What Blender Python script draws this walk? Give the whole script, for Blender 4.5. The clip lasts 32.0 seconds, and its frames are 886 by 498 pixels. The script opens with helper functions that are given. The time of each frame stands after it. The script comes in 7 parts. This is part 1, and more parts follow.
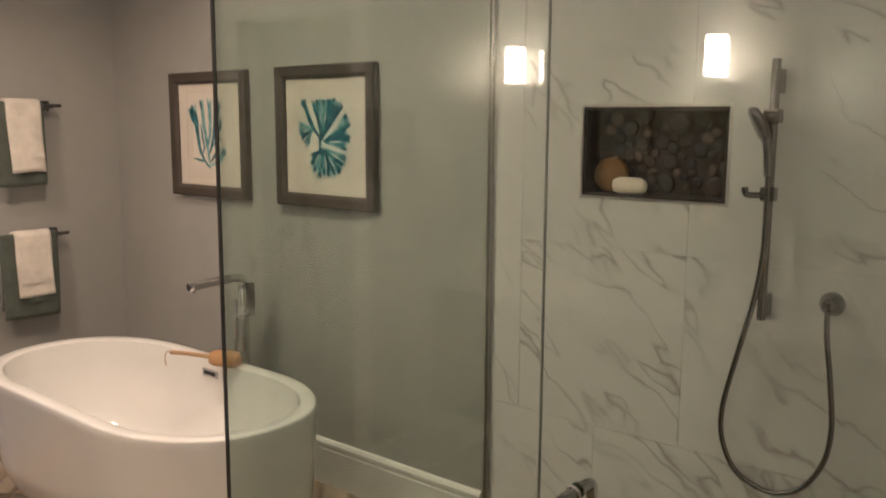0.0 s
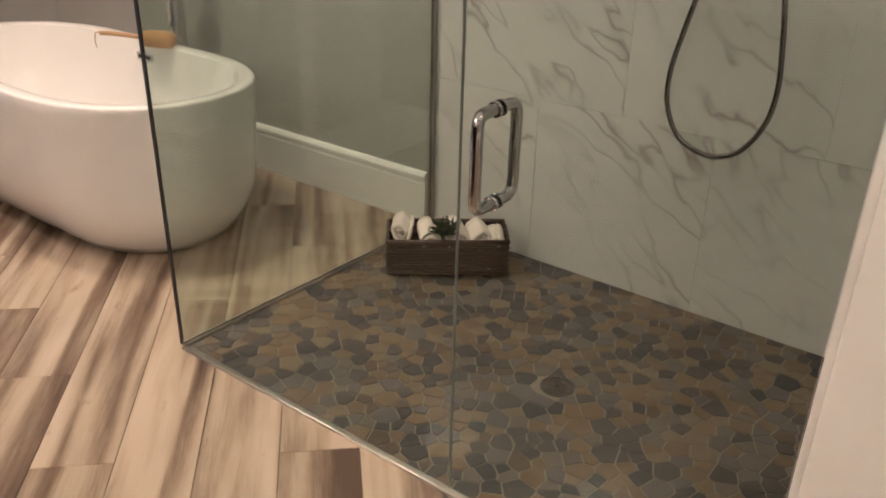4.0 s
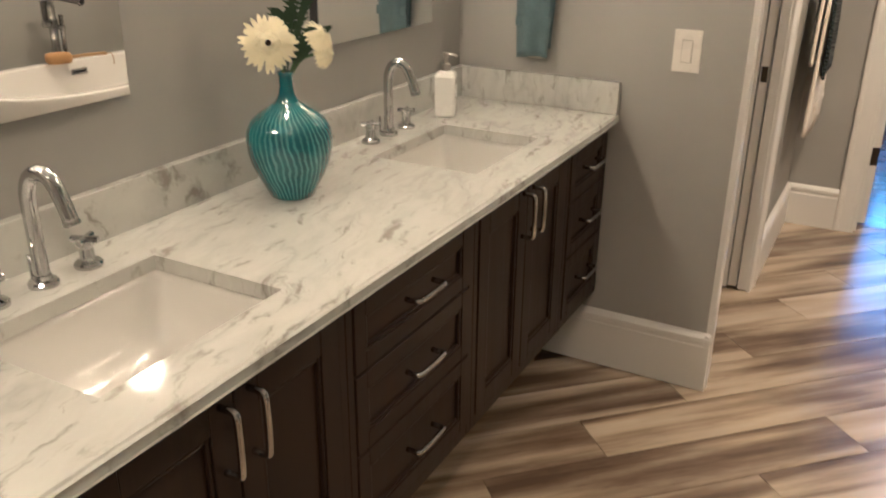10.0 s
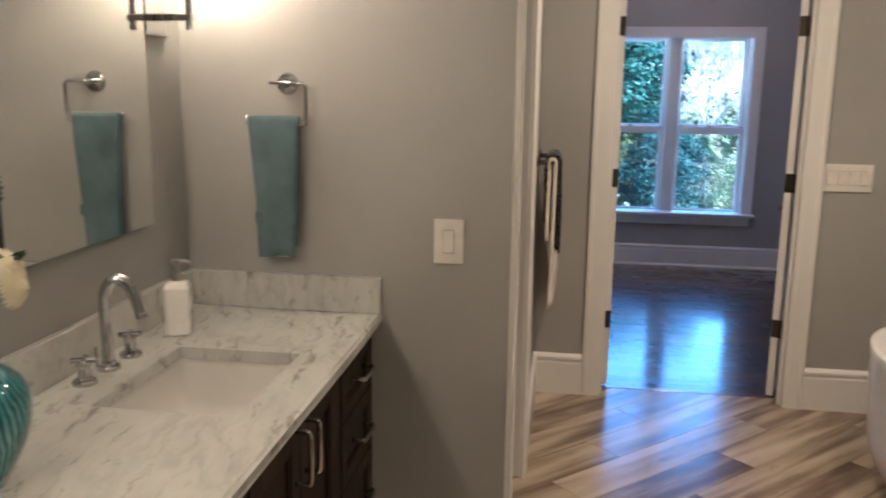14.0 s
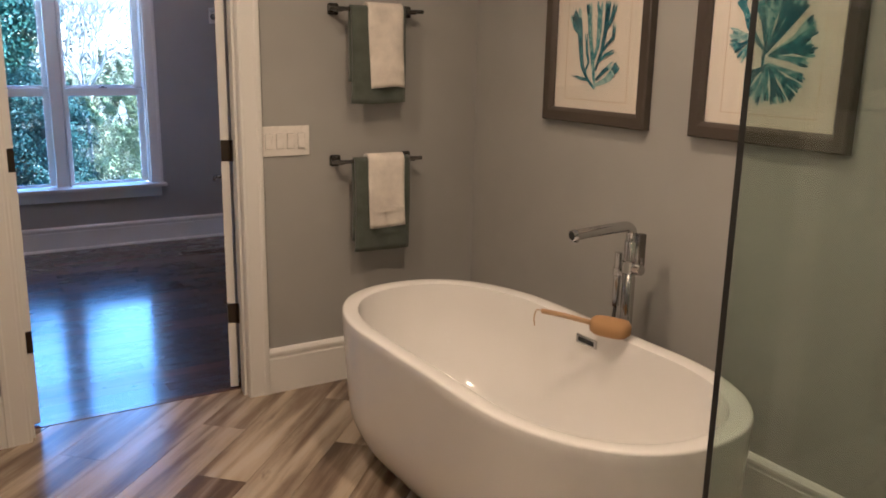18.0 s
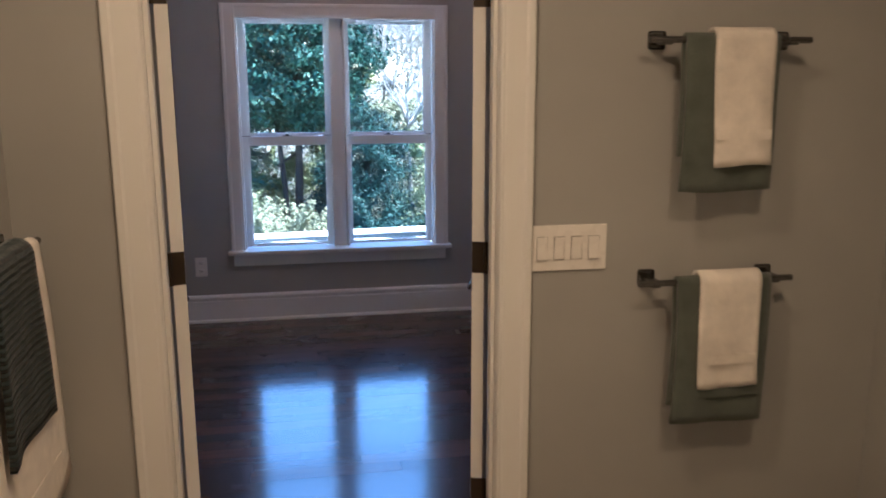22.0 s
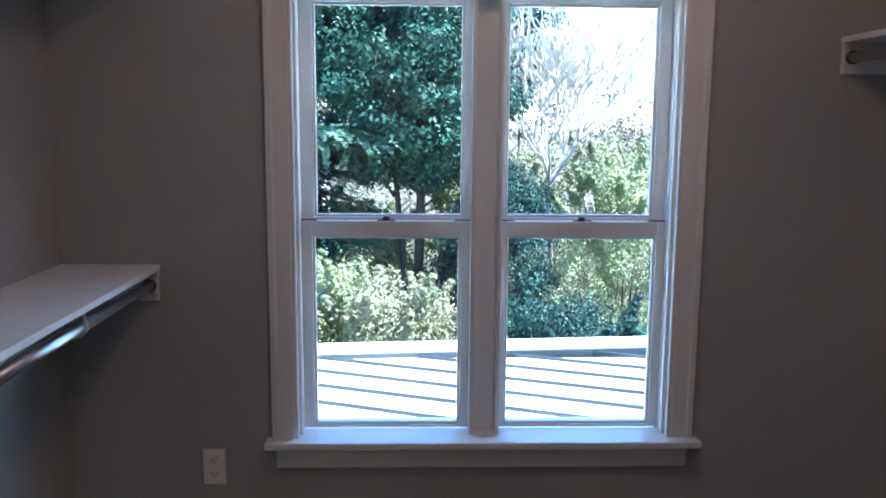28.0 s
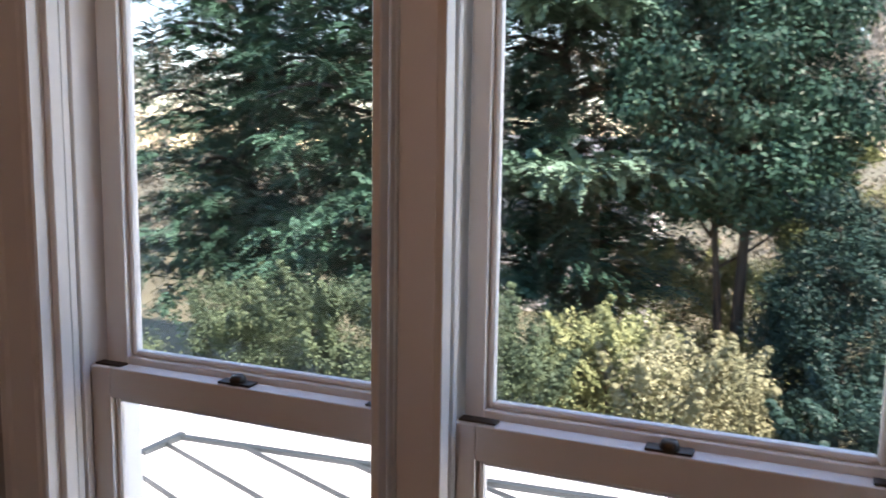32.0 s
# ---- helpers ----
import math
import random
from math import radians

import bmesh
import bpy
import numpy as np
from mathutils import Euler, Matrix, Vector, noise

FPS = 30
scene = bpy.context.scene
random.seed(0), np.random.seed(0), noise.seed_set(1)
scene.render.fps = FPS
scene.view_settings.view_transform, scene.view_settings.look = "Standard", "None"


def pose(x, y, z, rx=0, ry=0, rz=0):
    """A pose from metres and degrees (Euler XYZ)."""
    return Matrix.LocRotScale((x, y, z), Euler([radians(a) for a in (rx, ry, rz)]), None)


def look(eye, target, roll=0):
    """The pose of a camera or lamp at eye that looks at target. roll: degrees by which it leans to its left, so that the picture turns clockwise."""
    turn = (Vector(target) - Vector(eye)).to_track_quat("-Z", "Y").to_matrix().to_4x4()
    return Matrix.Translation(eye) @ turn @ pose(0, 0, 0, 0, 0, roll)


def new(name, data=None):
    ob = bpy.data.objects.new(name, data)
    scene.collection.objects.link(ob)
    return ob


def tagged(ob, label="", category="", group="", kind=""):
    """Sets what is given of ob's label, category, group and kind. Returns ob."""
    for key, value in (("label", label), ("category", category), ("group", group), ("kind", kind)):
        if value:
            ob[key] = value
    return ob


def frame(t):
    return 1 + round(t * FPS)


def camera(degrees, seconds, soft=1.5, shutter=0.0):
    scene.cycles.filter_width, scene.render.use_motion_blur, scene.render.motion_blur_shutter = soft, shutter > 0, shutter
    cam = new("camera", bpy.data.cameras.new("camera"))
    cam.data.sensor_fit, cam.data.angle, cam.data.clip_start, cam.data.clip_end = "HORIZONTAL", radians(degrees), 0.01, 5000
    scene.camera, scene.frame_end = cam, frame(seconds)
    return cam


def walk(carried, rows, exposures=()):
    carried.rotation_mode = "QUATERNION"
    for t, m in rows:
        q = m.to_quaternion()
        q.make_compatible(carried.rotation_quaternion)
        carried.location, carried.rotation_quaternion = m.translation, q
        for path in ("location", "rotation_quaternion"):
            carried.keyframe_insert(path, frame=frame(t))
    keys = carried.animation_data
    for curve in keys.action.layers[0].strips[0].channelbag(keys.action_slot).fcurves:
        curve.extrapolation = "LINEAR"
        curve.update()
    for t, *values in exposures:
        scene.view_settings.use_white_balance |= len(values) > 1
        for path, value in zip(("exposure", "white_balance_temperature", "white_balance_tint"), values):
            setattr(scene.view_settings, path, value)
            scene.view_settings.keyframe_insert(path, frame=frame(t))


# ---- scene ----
cam = camera(55.7, 32.0, 1.8, 0.4)
PATH = [
    (0, (-0.106, -0.483, 1.596), (1.43, 0.764, 1.299), 0.3),
    (0.5, (-0.093, -0.498, 1.57), (1.446, 0.719, 1.181), 0.3),
    (1, (-0.101, -0.507, 1.537), (1.445, 0.673, 1.07), 0.6),
    (1.5, (-0.081, -0.523, 1.496), (1.458, 0.629, 0.944), 0.9),
    (2, (-0.069, -0.533, 1.473), (1.455, 0.594, 0.835), 0.8),
    (4.5, (0.033, -0.54, 1.337), (1.402, 0.573, 0.394), 0.0),
    (5, (0.124, -0.573, 1.375), (1.3485, 0.6745, 0.404), -0.2),
    (5.5, (0.178, -0.566, 1.382), (1.236, 0.824, 0.409), -0.5),
    (6, (0.206, -0.562, 1.388), (1.086, 0.949, 0.417), -0.3),
    (6.5, (0.222, -0.576, 1.387), (0.884, 1.05, 0.429), 0.4),
    (7, (0.259, -0.6, 1.408), (0.679, 1.104, 0.449), 0.8),
    (7.5, (0.321, -0.647, 1.444), (0.431, 1.103, 0.483), 0.7),
    (8, (0.358, -0.645, 1.441), (0.198, 1.109, 0.492), 0.4),
    (8.5, (0.385, -0.644, 1.466), (-0.04, 1.072, 0.531), 0.1),
    (9, (0.389, -0.635, 1.486), (-0.224, 1.038, 0.578), 0.2),
    (9.5, (0.381, -0.621, 1.509), (-0.39, 1.016, 0.656), 0.4),
    (10, (0.369, -0.607, 1.519), (-0.51, 1.014, 0.746), 0.5),
    (10.5, (0.358, -0.604, 1.531), (-0.614, 1.011, 0.861), 0.5),
    (11, (0.355, -0.593, 1.544), (-0.685, 1.013, 0.963), 0.5),
    (11.5, (0.334, -0.574, 1.546), (-0.736, 1.041, 1.051), 0.6),
    (12, (0.317, -0.546, 1.541), (-0.743, 1.093, 1.108), 0.4),
    (12.5, (0.276, -0.495, 1.544), (-0.685, 1.212, 1.144), 0.6),
    (13, (0.22, -0.451, 1.548), (-0.568, 1.346, 1.162), 0.5),
    (13.5, (0.149, -0.367, 1.548), (-0.38, 1.523, 1.16), 0.8),
    (14, (0.128, -0.287, 1.534), (-0.17, 1.652, 1.143), 0.7),
    (14.5, (0.144, -0.18, 1.515), (0.075, 1.779, 1.114), 0.2),
    (15, (0.151, -0.072, 1.508), (0.281, 1.878, 1.085), 0.2),
    (15.5, (0.125, 0.028, 1.491), (0.471, 1.948, 1.052), 0.5),
    (17.5, (0.001, 0.33, 1.524), (1.001, 1.996, 1.05), 1.1),
    (18, (0.058, 0.401, 1.518), (1.089, 2.05, 1.053), 1.1),
    (18.5, (0.145, 0.507, 1.535), (1.163, 2.164, 1.069), 0.9),
    (19, (0.236, 0.615, 1.556), (1.202, 2.303, 1.09), 0.4),
    (19.5, (0.308, 0.755, 1.56), (1.199, 2.487, 1.106), 0.5),
    (20, (0.367, 0.913, 1.558), (1.176, 2.688, 1.116), 0.6),
    (20.5, (0.438, 1.089, 1.564), (1.139, 2.912, 1.13), 0.6),
    (21, (0.517, 1.239, 1.567), (1.095, 3.106, 1.142), 0.3),
    (21.5, (0.595, 1.424, 1.59), (1.039, 3.328, 1.166), -0.2),
    (22, (0.648, 1.643, 1.594), (0.989, 3.569, 1.179), -0.1),
    (22.5, (0.681, 1.893, 1.573), (0.935, 3.837, 1.175), 0.2),
    (23, (0.711, 2.114, 1.573), (0.897, 4.066, 1.181), -0.3),
    (23.5, (0.744, 2.333, 1.57), (0.86, 4.293, 1.192), -0.3),
    (24, (0.772, 2.556, 1.582), (0.845, 4.519, 1.206), -0.1),
    (24.5, (0.748, 2.788, 1.579), (0.806, 4.753, 1.209), 0.2),
    (25, (0.741, 2.959, 1.525), (0.778, 4.93, 1.188), 0.3),
    (25.5, (0.746, 3.229, 1.489), (0.765, 5.204, 1.173), 0.4),
    (27.5, (0.697, 4.189, 1.512), (0.753, 6.164, 1.203), 0.6),
    (28, (0.717, 4.423, 1.516), (0.775, 6.399, 1.214), 0.4),
    (28.5, (0.788, 4.645, 1.521), (0.826, 6.625, 1.237), 0.5),
    (29, (0.85, 4.866, 1.54), (0.881, 6.847, 1.264), 0.9),
    (29.5, (0.901, 5.11, 1.542), (0.923, 7.092, 1.276), 0.8),
    (30, (0.987, 5.344, 1.555), (0.971, 7.327, 1.292), 0.8),
    (30.5, (1.154, 5.623, 1.566), (0.989, 7.598, 1.292), 0.1),
    (31, (1.288, 5.792, 1.598), (0.961, 7.746, 1.323), 0.5),
    (31.5, (1.366, 6.03, 1.574), (0.821, 7.936, 1.308), 0.6),
    (32, (1.407, 6.201, 1.571), (0.631, 8.026, 1.309), 0.9),
]
EXPO = [(0, 3.80, 4480, 8), (1.0, 4.08, 4520, 8), (3.0, 4.16, 4420, 7), (5, 4.10, 4400, 14), (6, 3.66, 4400, 8), (7, 3.86, 4430, 3), (9, 3.96, 4460, 3), (11, 4.06, 4470, 5), (12, 4.02, 4400, 4), (13, 3.66, 4400, 4), (15, 3.38, 4450, 7),
        (18, 3.38, 4660, 8), (20, 3.18, 4860, 8), (22, 3.05, 4960, 8), (24, 3.58, 5200, 12), (25.0, 3.75, 5250, 9), (26.5, 3.4, 5250, 8), (28, 2.98, 5200, 4), (29, 2.45, 5800, 8), (30, 2.06, 6400, 12), (32, 2.08, 7500, 21)]
walk(cam, [(t, look(eye, target, roll)) for t, eye, target, roll in PATH], EXPO)

# ---- world, sun, large lights ----
world = bpy.data.worlds.new("world")
scene.world = world
world.use_nodes = True
wn = world.node_tree.nodes
sky = wn.new("ShaderNodeTexSky")
sky.sky_type = "NISHITA"
sky.sun_disc = False
sky.ozone_density = 5.0
sky.air_density = 1.15
sky.dust_density = 0.05
sky.sun_elevation = radians(56)
sky.sun_rotation = radians(110.6)
world.node_tree.links.new(sky.outputs["Color"], wn["Background"].inputs["Color"])
wn["Background"].inputs["Strength"].default_value = 0.15
sun_data = bpy.data.lights.new("sun", "SUN")
sun_data.energy = 5.0
sun_data.angle = radians(0.53)
sun_data.color = (1.0, 0.95, 0.87)
sun = new("sun", sun_data)
sun.matrix_world = look((8.5, 8.8, 13.5), (0, 12, 0))
WARM = (1.0, 0.60, 0.29)
DOWN_W = 1.32
# Unseen ceiling lamps, added and placed to bring the room to brightness.
ADDED_DOWNLIGHTS = ((0.55, -0.75, 0.72), (0.60, 2.80, 1.25), (1.35, 2.15, 1.25), (0.3, -1.7, 0.7))


def area(name, place, size, watts, colour, aim=(0, 0, -1)):
    data = bpy.data.lights.new(name, "AREA")
    data.shape, data.size, data.energy, data.color = "DISK", size, watts, colour
    data.spread = radians(150)
    ob = new(name, data)
    ob.matrix_world = look(place, Vector(place) + Vector(aim))
    return ob


for lx, ly, lk in ADDED_DOWNLIGHTS:
    area("added_downlight_lamp", (lx, ly, 2.725), 0.15, DOWN_W * lk, WARM)

# ---- materials ----
def base(name, rough=0.5, metal=0.0, colour=None, spec=None, coat=0.0):
    m = bpy.data.materials.new(name)
    m.use_nodes = True
    b = m.node_tree.nodes["Principled BSDF"]
    b.inputs["Roughness"].default_value = rough
    b.inputs["Metallic"].default_value = metal
    b.inputs["Coat Weight"].default_value = coat
    b.inputs["Coat Roughness"].default_value = 0.08
    if colour:
        b.inputs["Base Color"].default_value = (*colour, 1)
    if spec is not None:
        b.inputs["Specular IOR Level"].default_value = spec
    return m


def nd(m, kind, **sets):
    n = m.node_tree.nodes.new(kind)
    for k, v in sets.items():
        k = k.replace("_", " ")
        if k in n.inputs:
            n.inputs[k].default_value = v
    return n


def wire(m, a, b):
    m.node_tree.links.new(a, b)


def bsdf(m):
    return m.node_tree.nodes["Principled BSDF"]


def place_coords(m, scale=(1, 1, 1), rand=False, kind="Object", rot=(0, 0, 0)):
    tc = nd(m, "ShaderNodeTexCoord")
    mp = nd(m, "ShaderNodeMapping")
    mp.inputs["Scale"].default_value = scale
    mp.inputs["Rotation"].default_value = rot
    wire(m, tc.outputs[kind], mp.inputs["Vector"])
    if rand:
        oi = nd(m, "ShaderNodeObjectInfo")
        mul = nd(m, "ShaderNodeMath")
        mul.operation = "MULTIPLY"
        mul.inputs[1].default_value = 57.0
        wire(m, oi.outputs["Random"], mul.inputs[0])
        cb = nd(m, "ShaderNodeCombineXYZ")
        for i in range(3):
            wire(m, mul.outputs[0], cb.inputs[i])
        wire(m, cb.outputs[0], mp.inputs["Location"])
    return mp.outputs["Vector"]


def noise_tex(m, vec, scale, detail=4.0, rough=0.55, dist=0.0):
    n = nd(m, "ShaderNodeTexNoise", Scale=scale, Detail=detail, Roughness=rough, Distortion=dist)
    wire(m, vec, n.inputs["Vector"])
    return n.outputs["Fac"]


def ramp(m, fac, stops, interp="LINEAR"):
    r = nd(m, "ShaderNodeValToRGB")
    cr = r.color_ramp
    cr.interpolation = interp
    while len(cr.elements) < len(stops):
        cr.elements.new(0.5)
    for e, (p, c) in zip(cr.elements, stops):
        e.position = p
        e.color = (*c, 1) if len(c) == 3 else c
    wire(m, fac, r.inputs["Fac"])
    return r.outputs["Color"]


def mixc(m, fac, a, b, blend="MIX"):
    n = nd(m, "ShaderNodeMix")
    n.data_type = "RGBA"
    n.blend_type = blend
    for sock, v in ((n.inputs[0], fac), (n.inputs[6], a), (n.inputs[7], b)):
        if isinstance(v, (int, float)):
            sock.default_value = v
        elif isinstance(v, tuple):
            sock.default_value = (*v, 1)
        else:
            wire(m, v, sock)
    return n.outputs[2]


def calc(m, op, a, b=0.0):
    n = nd(m, "ShaderNodeMath")
    n.operation = op
    for i, v in enumerate((a, b)):
        if isinstance(v, (int, float)):
            n.inputs[i].default_value = v
        else:
            wire(m, v, n.inputs[i])
    return n.outputs[0]


def bump(m, height, strength=0.2, distance=0.002):
    n = nd(m, "ShaderNodeBump", Strength=strength, Distance=distance)
    wire(m, height, n.inputs["Height"])
    wire(m, n.outputs["Normal"], bsdf(m).inputs["Normal"])


def to(m, sock, name):
    wire(m, sock, bsdf(m).inputs[name])


def grey3(v):
    return (v, v, v)


def paint(name, colour, rough=0.55, wear=0.06, bump_k=0.12, fine=260.0):
    """Rolled wall or brushed trim paint: faint cloudiness, roller stipple."""
    m = base(name, rough)
    v = place_coords(m)
    big = noise_tex(m, v, 1.7, 3)
    lo = tuple(c * (1 - wear) for c in colour)
    hi = tuple(min(1, c * (1 + wear)) for c in colour)
    to(m, ramp(m, big, ((0.3, lo), (0.7, hi))), "Base Color")
    to(m, ramp(m, noise_tex(m, v, 9.0, 3), ((0.3, grey3(rough * 0.86)), (0.7, grey3(min(1, rough * 1.12))))), "Roughness")
    bump(m, noise_tex(m, v, fine, 2), bump_k, 0.0008)
    return m


M_wall = paint("wall_paint", (0.360, 0.356, 0.336), 0.52)
M_ceiling = paint("ceiling_paint", (0.76, 0.75, 0.73), 0.7)
M_white = paint("white_trim", (0.75, 0.738, 0.71), 0.38, 0.02, 0.008, 60.0)
M_plate = paint("switch_plastic", (0.78, 0.75, 0.70), 0.28, 0.01, 0.0)
M_gapshade = base("switch_gap_shade", 0.6, colour=(0.24, 0.22, 0.19))
M_shelfwhite = paint("melamine_white", (0.74, 0.735, 0.73), 0.4, 0.015, 0.03, 400.0)


def wood_tile():
    m = base("wood_look_porcelain", 0.30, spec=0.8)
    v = place_coords(m, (1.0, 1.0, 1.0), rand=True)
    warp = noise_tex(m, v, 2.2, 2)
    st = nd(m, "ShaderNodeMapping")
    st.inputs["Scale"].default_value = (0.50, 6.3, 1)
    wire(m, v, st.inputs["Vector"])
    band = noise_tex(m, st.outputs[0], 1.7, 1.2, 0.4, 0.5)
    st2 = nd(m, "ShaderNodeMapping")
    st2.inputs["Scale"].default_value = (2.2, 42, 1)
    wire(m, v, st2.inputs["Vector"])
    grain = noise_tex(m, st2.outputs[0], 1.6, 5, 0.65, 0.6)
    st3 = nd(m, "ShaderNodeMapping")
    st3.inputs["Scale"].default_value = (1.0, 5.0, 1)
    wire(m, v, st3.inputs["Vector"])
    rings = calc(m, "SINE", calc(m, "MULTIPLY", noise_tex(m, st3.outputs[0], 1.1, 1.0, 0.4, 0.0), 34.0))
    cathedral = calc(m, "MULTIPLY", rings, ramp(m, noise_tex(m, v, 2.6, 2), ((0.50, grey3(0)), (0.64, grey3(1)))))
    blotch = noise_tex(m, st3.outputs[0], 4.5, 4, 0.65, 0.15)
    oi = nd(m, "ShaderNodeObjectInfo")
    shift = calc(m, "MULTIPLY", calc(m, "SUBTRACT", oi.outputs["Random"], 0.5), 0.15)
    f = calc(m, "ADD", calc(m, "ADD", calc(m, "MULTIPLY", band, 0.95), 0.012), calc(m, "MULTIPLY", calc(m, "SUBTRACT", grain, 0.30), 0.20))
    f = calc(m, "ADD", f, calc(m, "ADD", calc(m, "MULTIPLY", cathedral, 0.012), calc(m, "MULTIPLY", calc(m, "SUBTRACT", blotch, 0.5), 0.20)))
    f = calc(m, "ADD", f, shift)
    col = ramp(m, f, ((0.33, (0.100, 0.068, 0.046)), (0.44, (0.196, 0.143, 0.096)), (0.53, (0.318, 0.250, 0.174)),
                      (0.60, (0.415, 0.336, 0.240)), (0.72, (0.500, 0.410, 0.305))))
    st4 = nd(m, "ShaderNodeMapping")
    st4.inputs["Scale"].default_value = (0.9, 2.6, 1)
    wire(m, v, st4.inputs["Vector"])
    kmask = ramp(m, noise_tex(m, st4.outputs[0], 5.5, 3, 0.6, 0.3), ((0.66, grey3(0)), (0.78, grey3(1))))
    col = mixc(m, calc(m, "MULTIPLY", kmask, 0.55), col, (0.10, 0.062, 0.043))
    to(m, col, "Base Color")
    to(m, ramp(m, warp, ((0.3, grey3(0.17)), (0.7, grey3(0.26)))), "Roughness")
    bump(m, grain, 0.12, 0.0006)
    return m


M_plank = wood_tile()
M_grout = paint("plank_grout", (0.16, 0.125, 0.10), 0.85, 0.1, 0.3)


def hardwood():
    m = base("dark_hardwood", 0.3, spec=0.15, coat=1.0)
    bsdf(m).inputs["Coat IOR"].default_value = 2.0
    bsdf(m).inputs["Coat Roughness"].default_value = 0.13
    v = place_coords(m, rand=True)
    st = nd(m, "ShaderNodeMapping")
    st.inputs["Scale"].default_value = (1.6, 34, 1)
    wire(m, v, st.inputs["Vector"])
    grain = noise_tex(m, st.outputs[0], 1.7, 5, 0.62, 0.5)
    oi = nd(m, "ShaderNodeObjectInfo")
    f = calc(m, "ADD", calc(m, "MULTIPLY", grain, 0.72), calc(m, "MULTIPLY", oi.outputs["Random"], 0.46))
    to(m, ramp(m, f, ((0.25, (0.008, 0.0034, 0.0022)), (0.55, (0.027, 0.0108, 0.0062)), (0.85, (0.082, 0.034, 0.0185)))), "Base Color")
    to(m, ramp(m, noise_tex(m, v, 5.0, 3), ((0.3, grey3(0.26)), (0.7, grey3(0.38)))), "Roughness")
    bump(m, grain, 0.10, 0.0008)
    return m


M_hard = hardwood()


def marble(name, basecol, vein, scale, rot, rough, amount, second=0.5, rand=False, thin=0.035, warped=0.28, stretch=2.4, flecks=0.0):
    """White stone with drifting grey veins at two scales."""
    m = base(name, rough, spec=0.5)
    v = place_coords(m, (1, 1, 1), rand, rot=rot)
    warp = nd(m, "ShaderNodeTexNoise", Scale=scale * 0.7, Detail=5.0, Roughness=0.6)
    wire(m, v, warp.inputs["Vector"])
    add = nd(m, "ShaderNodeMix")
    add.data_type = "RGBA"
    add.blend_type = "LINEAR_LIGHT"
    add.inputs[0].default_value = warped
    wire(m, v, add.inputs[6])
    wire(m, warp.outputs["Color"], add.inputs[7])
    st = nd(m, "ShaderNodeMapping")
    st.inputs["Scale"].default_value = (1.0, stretch, 1.0)
    wire(m, add.outputs[2], st.inputs["Vector"])
    n1 = noise_tex(m, st.outputs[0], scale, 2, 0.5)
    ridge = calc(m, "ABSOLUTE", calc(m, "SUBTRACT", n1, 0.5))
    veins = ramp(m, ridge, ((0.0, grey3(1)), (thin, grey3(0.35)), (thin * 3.2, grey3(0))))
    gate = ramp(m, noise_tex(m, v, scale * 0.8, 2), ((0.42, grey3(0)), (0.62, grey3(1))))
    cloud = ramp(m, noise_tex(m, st.outputs[0], scale * 1.6, 5, 0.6), ((0.40, grey3(0)), (0.85, grey3(1))))
    f = calc(m, "MULTIPLY", calc(m, "MULTIPLY", veins, gate), amount)
    f = calc(m, "ADD", f, calc(m, "MULTIPLY", cloud, second))
    f = calc(m, "MINIMUM", f, 1.0)
    col = mixc(m, f, basecol, vein)
    if flecks:
        fk = ramp(m, noise_tex(m, st.outputs[0], scale * 2.0, 4, 0.6, 0.3), ((0.57, grey3(0)), (0.70, grey3(1))))
        col = mixc(m, calc(m, "MULTIPLY", fk, flecks), col, (0.20, 0.18, 0.15))
    to(m, col, "Base Color")
    to(m, ramp(m, cloud, ((0.0, grey3(rough * 0.85)), (1.0, grey3(rough * 1.3)))), "Roughness")
    bump(m, noise_tex(m, v, 40.0, 3), 0.03, 0.0005)
    return m


M_counter = marble("counter_marble", (0.56, 0.565, 0.535), (0.30, 0.295, 0.285), 5.2, (0.0, 0.0, 1.35), 0.09, 0.36, 0.30, thin=0.045, warped=0.07, stretch=3.6, flecks=0.7)
M_tile = marble("shower_marble_tile", (0.615, 0.625, 0.60), (0.24, 0.225, 0.20), 2.5, (0.0, 0.0, 0.72), 0.24, 0.78, 0.10, rand=True, thin=0.014, warped=0.13, stretch=3.2)
M_tgrout = paint("tile_grout", (0.56, 0.56, 0.53), 0.8, 0.05, 0.2)


def slate():
    m = base("slate_mosaic", 0.42)
    v = place_coords(m, rand=True)
    oi = nd(m, "ShaderNodeObjectInfo")
    geo = nd(m, "ShaderNodeNewGeometry")
    r = calc(m, "FRACT", calc(m, "ADD", oi.outputs["Random"], geo.outputs["Random Per Island"]))
    col = ramp(m, r, ((0.0, (0.030, 0.034, 0.038)), (0.16, (0.048, 0.050, 0.050)), (0.30, (0.082, 0.080, 0.072)), (0.34, (0.125, 0.096, 0.056)), (0.50, (0.158, 0.128, 0.082)),
                      (0.60, (0.110, 0.104, 0.088)), (0.72, (0.150, 0.110, 0.062)), (0.84, (0.070, 0.058, 0.040)), (0.92, (0.088, 0.090, 0.088)), (1.0, (0.135, 0.100, 0.056))), "CONSTANT")
    n = noise_tex(m, v, 30.0, 5, 0.6)
    to(m, mixc(m, 0.6, col, ramp(m, n, ((0.25, grey3(0.36)), (0.75, grey3(0.72)))), "OVERLAY"), "Base Color")
    to(m, ramp(m, n, ((0.3, grey3(0.34)), (0.7, grey3(0.55)))), "Roughness")
    bump(m, noise_tex(m, v, 70.0, 4), 0.35, 0.0012)
    return m


M_slate = slate()


